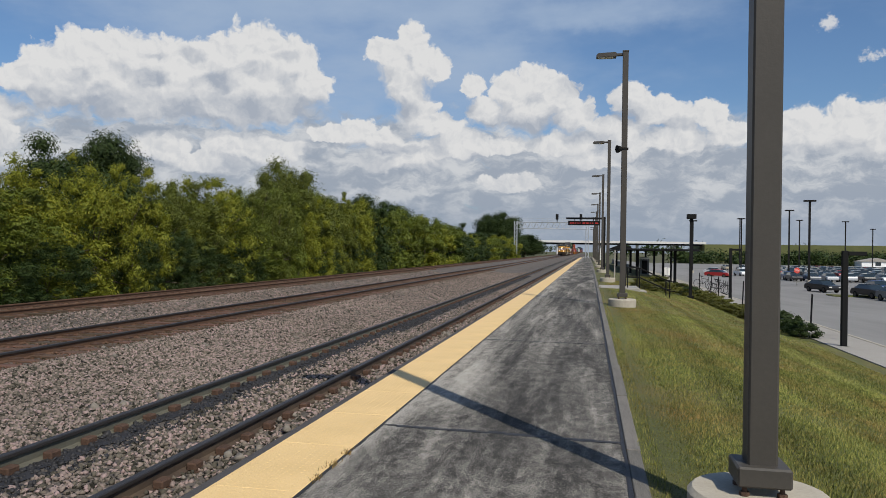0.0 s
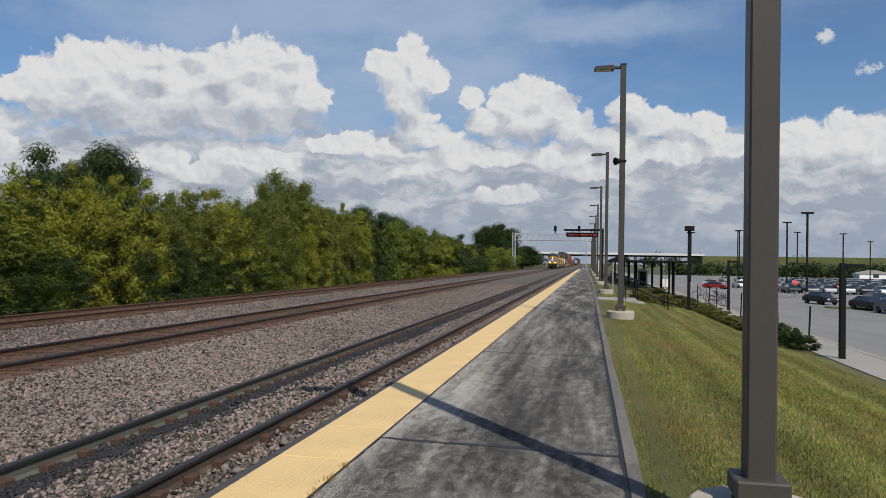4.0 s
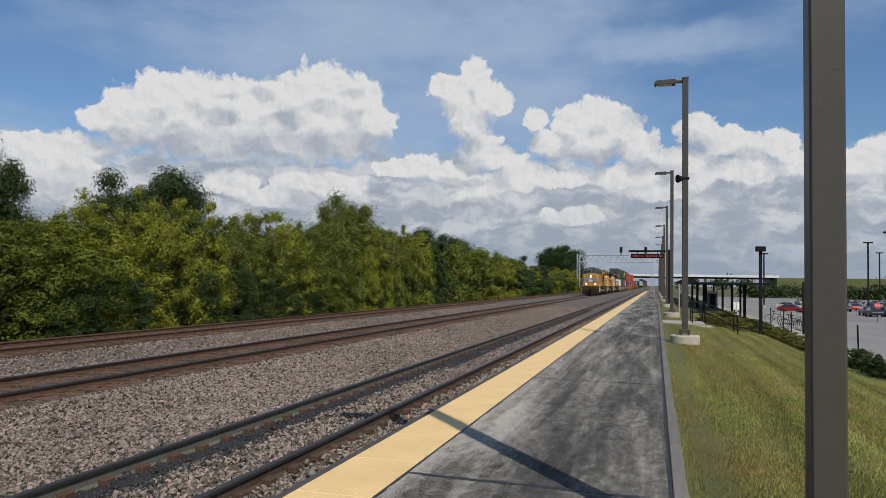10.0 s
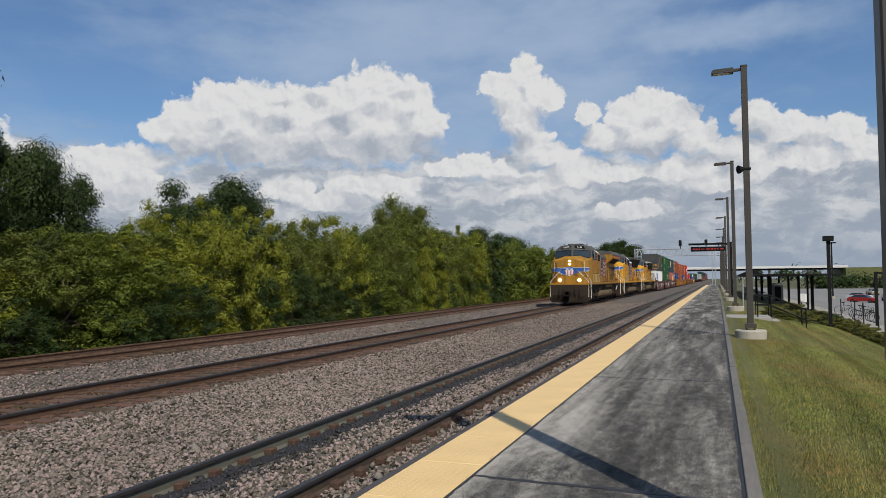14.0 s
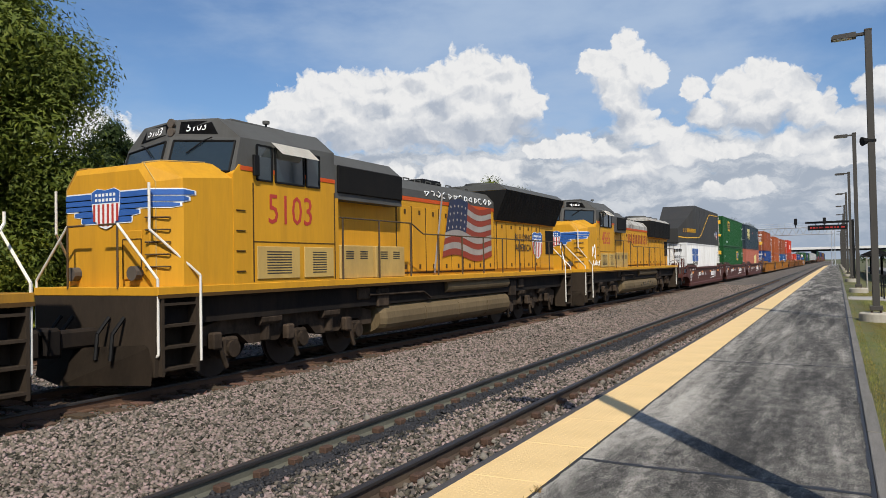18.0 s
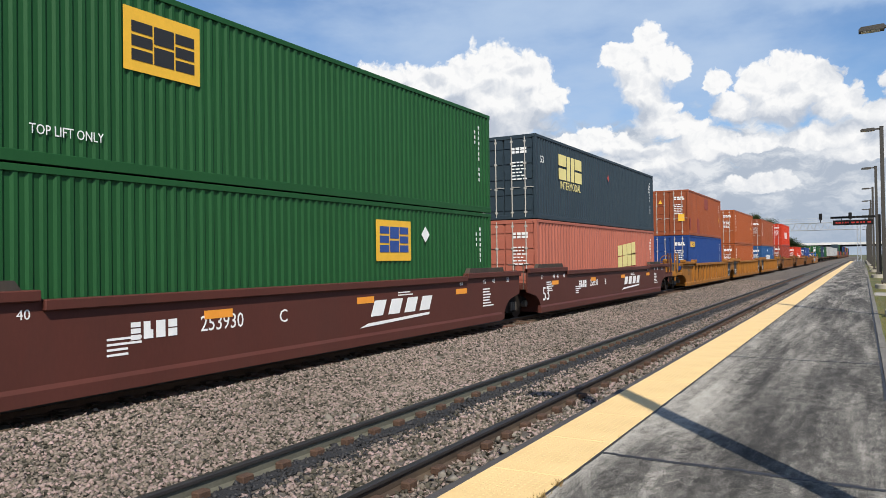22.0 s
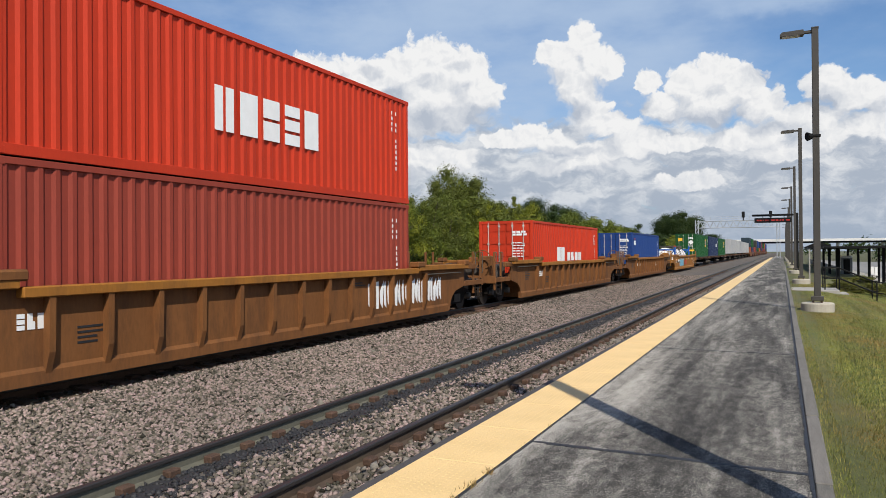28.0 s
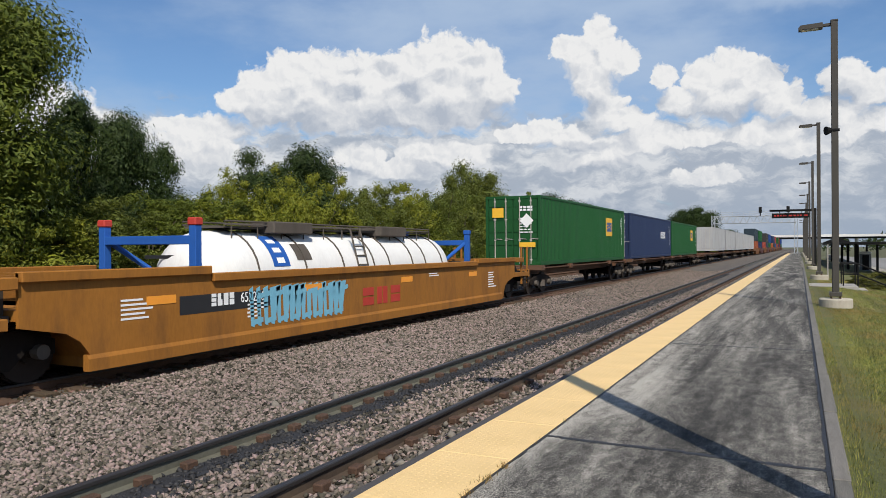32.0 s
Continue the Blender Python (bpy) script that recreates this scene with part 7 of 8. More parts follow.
    for y0, y1, z0, z1 in ((-5.85, -5.4, 0.4, 1.11), (-3.43, -2.59, 0.14, 1.14), (-0.62, 0.63, 1.92, 2.66)):
        rect(c, "repaint_patch", y0, y1, z0, z1, brick, 1.2135, "darker repainted patch")
    tri_mark(c, -0.55, -6.095, 2.05, 0.14, "y")
    rect(c, "yellow_label", 5.1, 5.3, 1.2, 1.5, GOLDMARK)
    bm = bmesh.new()
    box(bm, 0.55, 0.95, -6.1, -6.095, 0.9, 1.35)
    part("yellow_notice", bm, GOLDMARK, c)
    c = container("royal blue freight container with golden block lettering", 12.19, H, navy, 140.0, Z0, group="containers")
    block_logo(c, "gold_lettering", -5.7, 2.15, 1.5, 0.36, 5, GOLDMARK, 1.213, 4, "golden block lettering")
    door_marks(c, 12.19, H)
    for z, h, lbl in ((Z0, B, "orange-brown freight container with white column lettering"), (Z0 + B + 0.03, H, "orange-brown freight container with white column lettering")):
        c = container(lbl, 12.19, h, rust2, 159.3, z, group="containers")
        bm = bmesh.new()
        for k in range(6):
            box(bm, 1.213, 1.219, -5.34, -5.16 - 0.05 * (k % 2), h - 0.58 - k * 0.25, h - 0.41 - k * 0.25)
        part("column_lettering", bm, WHITE, c, "white block letters one over another")
        door_marks(c, 12.19, h)
        tri_mark(c, -0.5, -6.095, 0.95, 0.13, "y")
        tri_mark(c, 1.213, 4.4, 1.45, 0.14, "x")
    c = container("brown freight container with white column lettering", 12.19, H, rust, 178.7, Z0 + B + 0.03, group="containers")
    bm = bmesh.new()
    for k in range(6):
        box(bm, 1.213, 1.219, -5.3, -5.1 - 0.05 * (k % 2), H - 0.60 - k * 0.25, H - 0.43 - k * 0.25)
    part("column_lettering", bm, WHITE, c, "white block letters one over another")
    door_marks(c, 12.19, H)
    tri_mark(c, -0.5, -6.095, 0.75, 0.15, "y")
    c = container("steel-blue freight container with white block lettering", 12.19, B, steelblue, 178.7, Z0, group="containers")
    block_logo(c, "white_lettering", -2.3, 1.08, 4.5, 0.52, 6, WHITE, 1.213, 7, "white block lettering")
    bm = bmesh.new()
    for k in range(6):
        a, b = k / 6, (k + 1) / 6
        slab(bm, [(-1.2 + 1.2 * a, 1.75 + 0.42 * math.sin(a * 1.5)), (-1.2 + 1.2 * b, 1.75 + 0.42 * math.sin(b * 1.5)), (-1.2 + 1.2 * b, 1.90 + 0.36 * math.sin(b * 1.5)), (-1.2 + 1.2 * a, 1.80 + 0.42 * math.sin(a * 1.5))], "x", 1.213, 1.219)
    part("white_arc", bm, WHITE, c, "white curved stroke")
    door_marks(c, 12.19, B)

    # single golden-brown wagons
    def old_wagon(u, label, ribs=True, p=TTXOLD, num=""):
        wg = well_wagon(label, u, p, ribs, True, True, True, False, "single well wagons")
        block_logo(wg, "reporting_mark", -5.95, 0.90, 0.62, 0.22, 4, WHITE, 1.463, 5, "pale block lettering")
        if num:
            on_side("wagon_number", letters(num, 0.27, WHITE, 0.85), wg, 1.464, -4.85, 1.0, "white stencilled number")
        return wg
    wg = old_wagon(201.8, "rust-brown single well wagon under two red containers")
    rnd = random.Random(5)
    bm = bmesh.new()
    for k in range(22):
        y = 3.4 + k * 0.2
        slab(bm, [(y, 0.5 + rnd.uniform(0, 0.2)), (y + 0.12, 0.5), (y + rnd.uniform(0.05, 0.2), 1.2), (y - 0.02, 1.1 + rnd.uniform(-0.2, 0.1))], "x", 1.463, 1.467)
    part("graffiti", bm, WHITE, wg, "pale spray-painted graffiti")
    c = container("bright red freight container with a white block emblem", 12.19, H, red, 201.8, Z0 + H + 0.03, group="containers")
    block_logo(c, "white_lettering", -1.8, 0.95, 3.6, 0.85, 5, WHITE, 1.213, 4, "white block lettering")
    door_marks(c, 12.19, H)
    c = container("plain brick-red corrugated freight container", 12.19, H, brick, 201.8, Z0, group="containers")
    door_marks(c, 12.19, H)
    old_wagon(225.5, "rust-brown single well wagon under one red container")
    c = container("bright red freight container with large white lettering", 12.19, H, red, 225.5, Z0, group="containers")
    block_logo(c, "white_initial", -2.3, 1.12, 1.2, 0.66, 1, WHITE, 1.213, 4, "large white block initial", 0.95)
    block_logo(c, "white_lettering", -0.5, 1.12, 2.9, 0.42, 4, WHITE, 1.213, 9, "white block lettering")
    door_marks(c, 12.19, H)
    wg = old_wagon(248.7, "orange-brown single well wagon under one blue container", True, TTXOLD, "680686")
    block_logo(wg, "white_logo", 2.2, 0.80, 1.4, 0.26, 3, WHITE, 1.463, 2, "white block lettering")
    c = container("royal blue freight container with a red and white emblem", 12.19, H, navy, 248.7, Z0, group="containers")
    block_logo(c, "white_emblem", -5.6, 2.02, 0.72, 0.30, 3, WHITE, 1.213, 2, "white block letters", 0.85)
    rect(c, "red_bar", -5.6, -4.95, 2.42, 2.48, REDMARK, 1.213)
    door_marks(c, 12.19, H)
    wg = old_wagon(271.9, "golden well wagon with light blue graffiti, carrying tank containers", False, TTX, "652296")
    rect(wg, "number_panel", -6.7, -4.3, 0.80, 1.12, BLACKMARK, 1.4605, "black number panel", 0.0015)
    bm = bmesh.new()
    for k in range(16):
        y = -4.9 + k * 0.2
        slab(bm, [(y, 0.45), (y + 0.1, 0.42), (y + rnd.uniform(0.05, 0.3), 1.2), (y - 0.05, 1.15)], "x", 1.462, 1.466)
        slab(bm, [(y, 0.45 + 0.5 * (k % 2)), (y + 0.35, 0.5 + 0.5 * (k % 2)), (y + 0.35, 0.6 + 0.5 * (k % 2)), (y, 0.55 + 0.5 * (k % 2))], "x", 1.4665, 1.4675)
    part("graffiti", bm, pbr("light_blue_spray_paint", (0.16, 0.40, 0.52), 0.6, 0, 0.1, 4, 40, 0), wg, "light blue spray-painted graffiti")
    block_logo(wg, "dark_logo", -0.9, 0.55, 2.0, 0.42, 3, REDMARK, 1.463, 2, "dark red block lettering")
    tank_pair(271.9, Z0)

    # boxes on spine wagons, then trailers
    wagons = paint("brown_spine_wagon", (0.12, 0.06, 0.035), 0.5)
    for u, p, lbl in ((293.3, green, "dark green freight container with a yellow emblem and placard"), (311.4, deepblue, "dark navy freight container with pale lettering"), (328.5, green, "dark green freight container with a yellow emblem")):
        flat_wagon("brown spine wagon on two trucks", u, 8.6, wagons)
        c = container(lbl, 16.15, H, p, u, 1.19, group="containers", pitch=0.2, depth=0.03)
        door_marks(c, 16.15, H)
        if p is green:
            rect(c, "emblem_plate", 3.4, 4.9, 1.35, 2.35, GOLDMARK, 1.213, "yellow emblem square")
            block_logo(c, "emblem_letters", 3.6, 1.6, 1.15, 0.5, 3, INK_EMP, 1.219, 6, "dark block letters", 0.8)
            bm = bmesh.new()
            slab(bm, [(0.32, 1.85), (0.62, 1.55), (0.92, 1.85), (0.62, 2.15)], "y", -8.09, -8.085)
            part("placard", bm, WHITE, c)
            bm = bmesh.new()
            box(bm, -0.9, -0.4, -8.09, -8.085, 2.0, 2.4)
            box(bm, 0.3, 1.0, -8.09, -8.085, 0.75, 0.95)
            part("door_emblem", bm, GOLDMARK, c)
        else:
            block_logo(c, "pale_lettering", 3.2, 1.4, 2.2, 0.5, 5, WHITE, 1.213, 6, "pale block lettering")
    u = 361.0
    flat_wagon("empty brown spine wagon", 345.0, 7.0, wagons)
    for k in range(5):
        flat_wagon("brown spine wagon under a trailer", u, 8.9, wagons)
        c = container("pale grey road trailer carried on a spine wagon", 16.15, 2.95, trailer, u, 1.42, group="trailers", smooth_sides=True)
        bm = bmesh.new()
        for y in (5.2, 6.3):
            for s in (-1, 1):
                rod(bm, (min(s * 0.7, s * 1.2), y, -0.05), (max(s * 0.7, s * 1.2), y, -0.05), 0.42, 14)
        part("trailer_wheels", bm, BLACK, c)
        u += 18.4
    dull = [rust, deepblue, brick, slate, green, rust2, grey, navy]
    for k in range(13):
        far_wagon(u + 2, MAROON if k % 2 else TTXOLD)
        far_box(u + 2, Z0, dull[k % 8])
        if k % 3 != 2:
            far_box(u + 2, Z0 + H + 0.03, dull[(k + 3) % 8])
        u += 22.9


def far_wagon(u, paint_w):
    th = thing("well_wagon", "dark well wagon far back in the train", "freight wagon", "far wagons")
    th["u"], th["z"] = u, 0.0
    bm = bmesh.new()
    slab(bm, [(-8.4, 0.15), (8.2, 0.15), (9.0, 0.85), (11.3, 0.95), (11.3, 1.15), (9.5, 1.62), (6, 1.62), (6, 1.47), (-6, 1.47), (-6, 1.68), (-9.5, 1.68), (-11.3, 1.15), (-11.3, 0.95), (-9.0, 0.85)], "x", -1.46, 1.46)
    part("body", bm, paint_w, th)
    for y in (-9.85, 9.85):
        for d in (-0.88, 0.88):
            wheelset("wheelset", th, y + d, 0.44)
    CARGO.append(th)


def far_box(u, z, p):
    th = thing("freight_container", "dull-coloured freight container far back in the train", "container", "far containers")
    th["u"], th["z"] = u, z
    bm = bmesh.new()
    for s in (1, -1):
        corrugated(bm, s, 1.21, -8.0, 8.0, 0.1, 2.85, 0.3, 0.04)
    part("side_corrugation", bm, p, th)
    bm = bmesh.new()
    box(bm, -1.21, 1.21, -8.07, 8.07, 2.84, 2.896)
    part("roof", bm, p, th)
    for y in (-8.07, 8.0):
        bm = bmesh.new()
        box(bm, -1.21, 1.21, y, y + 0.07, 0.0, 2.84)
        part("end_wall", bm, p, th)
    CARGO.append(th)


def tank_pair(u, z):
    shell = paint("white_tank_shell", (0.70, 0.69, 0.66), 0.2, (0.45, 0.42, 0.38))
    blue = paint("blue_tank_frame", (0.02, 0.09, 0.33), 0.2, (0.02, 0.06, 0.2))
    th = thing("tank_container", "long white tank container in blue end frames", "tank container")
    th["u"], th["z"] = u, z
    n, zc = 30, 0.90
    bm = bmesh.new()
    secs = []
    for y, r in ((-5.35, 0.25), (-5.25, 0.60), (-5.05, 0.86), (-4.8, 0.98), (-4.5, 1.02), (4.6, 1.02), (4.9, 0.98), (5.15, 0.86), (5.35, 0.60), (5.45, 0.25)):
        secs.append([(r * math.cos(j * math.tau / n), y, zc + r * math.sin(j * math.tau / n)) for j in range(n)])
    loft(bm, secs)
    part("tank_shell", bm, shell, th, smooth=True)
    for y in (-4.1, -2.5, -1.0, 0.4, 1.2, 2.5, 3.3, 4.4):
        bm = bmesh.new()
        for j in range(n):
            a, b = j * math.tau / n, (j + 1) * math.tau / n
            rod(bm, (1.035 * math.cos(a), y, zc + 1.035 * math.sin(a)), (1.035 * math.cos(b), y, zc + 1.035 * math.sin(b)), 0.02, 4)
        part("band", bm, SPRING, th)
    for sgn in (-1, 1):
        y = sgn * 6.0
        for s in (-1, 1):
            bm = bmesh.new()
            box(bm, min(s * 1.06, s * 1.22), max(s * 1.06, s * 1.22), y - 0.08, y + 0.08, 0.0, 2.0, 0.01)
            part("frame_post", bm, blue, th)
            bm = bmesh.new()
            rod(bm, (s * 1.1, y, 1.72), (s * 0.45, y - sgn * 0.9, 0.9), 0.06, 6)
            part("brace", bm, blue, th)
            bm = bmesh.new()
            box(bm, s * 1.14 - 0.1, s * 1.14 + 0.1, y - 0.1, y + 0.1, 1.96, 2.10, 0.02)
            part("corner_casting", bm, REDMARK if sgn < 0 else blue, th, "red corner casting" if sgn < 0 else "")
        bm = bmesh.new()
        box(bm, -1.15, 1.15, y - 0.07, y + 0.07, 1.62, 1.78, 0.01)
        part("cross_beam", bm, blue, th)
        bm = bmesh.new()
        box(bm, -1.15, 1.15, y - 0.07, y + 0.07, 0.0, 0.16, 0.01)
        part("cross_beam", bm, blue, th)
    bm = bmesh.new()
    for s in (-1, 1):
        for zz in (2.03, 2.10):
            rod(bm, (s * 0.55, -4.6, zz), (s * 0.55, 4.4, zz), 0.02, 5)
        for y in np.arange(-4.4, 4.5, 0.8):
            rod(bm, (s * 0.55, y, 1.7), (s * 0.55, y, 2.1), 0.016, 5)
    part("catwalk_rail", bm, SPRING, th)
    bm = bmesh.new()
    box(bm, -0.5, 0.5, -4.6, 4.4, 1.96, 2.0)
    part("catwalk", bm, SPRING, th)
    for y in (-2.6, 1.9):
        bm = bmesh.new()
        box(bm, 0.1, 0.75, y - 0.7, y + 0.7, 1.86, 2.12, 0.02)
        part("valve_box", bm, SPRING, th)
    bm = bmesh.new()
    for y in (-0.35, 0.1):
        rod(bm, (1.06, y, 0.9), (0.75, y, 2.05), 0.025, 5)
    for k in range(5):
        f = k / 5
        rod(bm, (1.06 - 0.31 * f, -0.35, 0.9 + 1.15 * f), (1.06 - 0.31 * f, 0.1, 0.9 + 1.15 * f), 0.02, 5)
    part("ladder", bm, SPRING, th)

    def on_shell(name, y0, y1, a0, a1, material, label):
        bm = bmesh.new()
        row = []
        for k in range(7):
            a = radians(a0 + (a1 - a0) * k / 6)
            row.append([bm.verts.new((1.026 * math.cos(a), y, zc + 1.026 * math.sin(a))) for y in (y0, y1)])
        for p, q in zip(row[:-1], row[1:]):
            bm.faces.new([p[0], p[1], q[1], q[0]])
        part(name, bm, material, th, label)
    on_shell("blue_emblem", -3.6, -3.05, 15, 62, blue, "blue emblem with white bars")
    for k in range(3):
        on_shell("emblem_bar", -3.45, -3.2, 54 - k * 14, 47 - k * 14, WHITE, "")
    on_shell("grey_placard", -2.75, -2.2, 22, 46, SPRING, "grey placard")
    bm = bmesh.new()
    slab(bm, [(-0.9, 1.35), (-0.1, 1.35), (-0.1, 1.42), (-0.9, 1.42)], "y", -5.27, -5.25)
    part("end_writing", bm, BLACKMARK, th)
    CARGO.append(th)


# metres from the world's origin to the first nose, by seconds
RUN = [(0, 296.0), (1, 280.5), (2, 264.5), (3, 248.8), (4, 233.0), (5, 217.0), (6, 201.0), (7, 184.7), (8, 168.0), (9, 150.8), (10, 132.9), (11, 114.6), (12, 96.0), (13, 77.6), (14, 59.4), (15, 41.3), (16, 23.3), (17, 5.3), (18, -12.7), (19, -30.7), (20, -48.65), (20.5, -57.6), (21.5, -75.6), (22.5, -93.4), (23, -102.25), (24, -119.9), (25, -137.2), (26, -154.5), (27, -171.6), (28, -188.6), (29, -205.5), (30, -222.3), (30.5, -230.6), (31.5, -247.1), (32, -255.35)]


def motions():
    for th in CARGO:
        u, z = th["u"], th["z"]
        walk(th, [(t, Matrix.Translation((TRACKS[1][1], y + u, RAIL_Z + z))) for t, y in RUN])
    for th in CARGO:
        del th["u"]
        del th["z"]

# ---- trees and bushes ----
def leaf_cloud(rng, centres, radii, per, size, squash=1.0, droop=0.0):
    """Small leaves, most of them on the outside of many clumps."""
    n = len(centres) * per
    c = np.repeat(centres, per, 0)
    r = np.repeat(radii, per)
    d = rng.normal(0, 1, (n, 3))
    d /= np.linalg.norm(d, axis=1, keepdims=True)
    deep = rng.uniform(0, 1, n) < 0.13
    p = c + d * (r * np.where(deep, rng.uniform(0.0, 0.55, n), rng.uniform(0.02, 1.0, n) ** 0.32))[:, None] * [1, 1, squash]
    p[:, 2] -= droop * rng.uniform(0, 1, n) * r
    nrm = d * 1.2 + rng.normal(0, 0.38, (n, 3)) + [0, 0, 0.5]
    nrm /= np.linalg.norm(nrm, axis=1, keepdims=True)
    t = np.cross(nrm, rng.normal(0, 1, (n, 3)))
    t /= np.linalg.norm(t, axis=1, keepdims=True)
    b = np.cross(nrm, t)
    s = (size * rng.uniform(0.6, 1.3, n) * np.where(deep, 2.2, 1.0))[:, None]
    v = np.stack([p - t * s, p + b * s * 0.62 - nrm * s * 0.15, p + t * s], 1).reshape(-1, 3)
    f = np.arange(3 * n).reshape(-1, 3)
    return v, f


def plant(name, label, category, group, seed, height, width, leaf, clumps, per, size, trunk_h, trunk_r, low=0.15, shape="round", droop=0.0, limbs=9, fluff=0.165):
    """A tapered trunk with limbs, and a crown of leaf clumps with an uneven outline."""
    rng = np.random.default_rng(seed)
    th = thing(name, label, category, group)
    pts = []
    while len(pts) < clumps:
        q = rng.uniform(-1, 1, 3)
        h = (q[2] + 1) / 2
        if shape == "round":
            ok = q @ q < 1 and q @ q > 0.12
        elif shape == "bush":
            ok = 0.30 < (q[0] ** 2 + q[1] ** 2) + max(0, h - 0.5) ** 2 * 2.6 < 1
        else:
            w = (0.35 + 0.75 * math.sin(math.pi * min(1, h * 0.9 + 0.08)))
            ok = (q[0] ** 2 + q[1] ** 2) < w * w
        if ok:
            pts.append((q[0] * width / 2, q[1] * width / 2, height * (low + (1 - low) * h)))
    c = np.array(pts)
    c[:, 2] -= (rng.uniform(0, 1, len(c)) ** 2) * 0.10 * height
    # a few shoots stand out of the outline
    k = max(2, clumps // 9)
    top = np.argsort(c[:, 2])[-k:]
    c[top, 2] += rng.uniform(0.0, 0.06, k) * height
    r = rng.uniform(0.5, 1.4, len(c)) * (fluff * (height + width) / 2) / max(1.0, (clumps / 26) ** 0.34)
    r[top] *= 0.7
    bm = bmesh.new()
    rod(bm, (0, 0, -0.5), (rng.normal(0, 0.1), rng.normal(0, 0.1), trunk_h), trunk_r, 9, trunk_r * 0.62)
    part("trunk", bm, BARK, th)
    bm = bmesh.new()
    order = rng.permutation(len(c))[:limbs]
    for j in order:
        z0 = trunk_h * rng.uniform(0.55, 1.0)
        mid = Vector((c[j][0] * 0.45, c[j][1] * 0.45, z0 + (c[j][2] - z0) * 0.6))
        rod(bm, (0, 0, z0), mid, trunk_r * 0.42, 6, trunk_r * 0.26)
        rod(bm, mid, mid.lerp(Vector(c[j]), 0.7), trunk_r * 0.26, 5, trunk_r * 0.08)
    part("branchwork", bm, BARK, th)
    v, f = leaf_cloud(rng, c, r, per, size, 0.85, droop)
    part("crown", raw_mesh("crown", v, f, leaf), None, th)
    return th


def build_trees():
    # the fifth kind's dark leaf colour stands for shade under the hedge
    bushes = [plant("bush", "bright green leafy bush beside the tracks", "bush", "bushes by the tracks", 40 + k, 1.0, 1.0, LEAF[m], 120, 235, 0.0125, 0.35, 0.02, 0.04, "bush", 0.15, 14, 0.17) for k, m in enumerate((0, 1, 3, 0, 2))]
    low_bushes = [plant("bush", "green leafy bush farther along the tracks", "bush", "bushes by the tracks", 50 + k, 1.0, 1.0, LEAF[m], 48, 200, 0.022, 0.35, 0.02, 0.04, "bush", 0.1, 6) for k, m in enumerate((1, 2, 0))]
    trees = [plant("tree", "broad green tree beside the tracks", "tree", "trees by the tracks", 60 + k, 1.0, 0.72, LEAF[m], 70, 900, 0.0100, 0.45, 0.022, 0.16, "round", dr, 14, 0.24) for k, (m, dr) in enumerate(((2, 0.2), (1, 0.2), (2, 0.3), (3, 0.7)))]
    trees.append(plant("tree", "tall dense green tree beside the tracks", "tree", "trees by the tracks", 70, 1.0, 0.50, LEAF[1], 150, 1300, 0.0068, 0.45, 0.022, 0.12, "round", 0.1, 16, 0.27))
    used = set()

    def put(src, x, y, z, h, w, turn):
        m = Matrix.Translation((x, y, z)) @ Matrix.Rotation(turn, 4, "Z")
        if src.name in used:
            ob = copy_thing(src, m)
        else:
            used.add(src.name)
            src.matrix_basis = m
            ob = src
        base_w = 1.0 if ob.name.startswith("bush") else 0.72
        ob.scale = (w / base_w, w / base_w, h)
        return ob
    rnd = random.Random(31)
    # the hedge-like row of bushes
    y = 9.0
    while y < 210:
        near = y < 70
        step = rnd.uniform(2.4, 3.4) if near else rnd.uniform(4.0, 6.0)
        h = np.interp(y, [9, 22, 30, 40, 52, 66, 90, 112, 130, 210], [4.9, 5.0, 5.8, 6.0, 6.4, 6.9, 7.2, 6.6, 5.4, 6.0]) * rnd.uniform(0.86, 1.10)
        w = rnd.uniform(4.2, 6.0) if near else rnd.uniform(6, 9)
        put(bushes[rnd.randrange(4)] if near else low_bushes[rnd.randrange(3)], -22.8 + rnd.uniform(-0.5, 0.5), y, -0.95, h, w, rnd.uniform(0, 6.28))
        # low front bushes, mostly dark-leaved: the overhang's shade is put into their colour
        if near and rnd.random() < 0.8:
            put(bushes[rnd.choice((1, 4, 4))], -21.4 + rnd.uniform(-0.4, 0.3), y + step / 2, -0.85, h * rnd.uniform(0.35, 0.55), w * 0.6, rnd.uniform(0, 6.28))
        put(bushes[rnd.choice((1, 2, 3))] if y < 45 else low_bushes[rnd.randrange(3)], -26.5 + rnd.uniform(-1, 1), y + 1.5, -1.2, h * rnd.uniform(0.95, 1.12), w * 1.2, rnd.uniform(0, 6.28))
        y += step
    near_trees = ((4, -24.5, 14.5, 14.6, 10.5), (2, -26.8, 21.9, 9.6, 5.0), (0, -26.4, 24.2, 8.6, 4.6), (0, -25.8, 33.4, 8.5, 6.4), (0, -25.4, 34.8, 7.8, 6.0), (3, -24.6, 58.0, 10.0, 7.4), (3, -25.2, 58.8, 9.4, 6.2), (1, -26.5, 68.0, 8.2, 7.0), (0, -27.0, 80.0, 8.8, 8.0))
    far_trees = ((2, -27.0, 93.0, 9.0, 8.0), (0, -27.5, 104.0, 8.8, 8.0), (1, -25.0, 11.0, 12.0, 6.0), (0, -31.0, 13.0, 14.0, 8.0),
                 (2, -27.0, 222.0, 14.8, 13.5), (2, -27.5, 223.0, 14.0, 12.0), (0, -28.5, 238.0, 12.6, 12.0), (2, -29.0, 262.0, 9.5, 14.0), (0, -27.0, 190.0, 7.4, 11.0),
                 (0, -26.0, 290.0, 9.0, 16.0), (2, -27.0, 315.0, 8.0, 16.0))
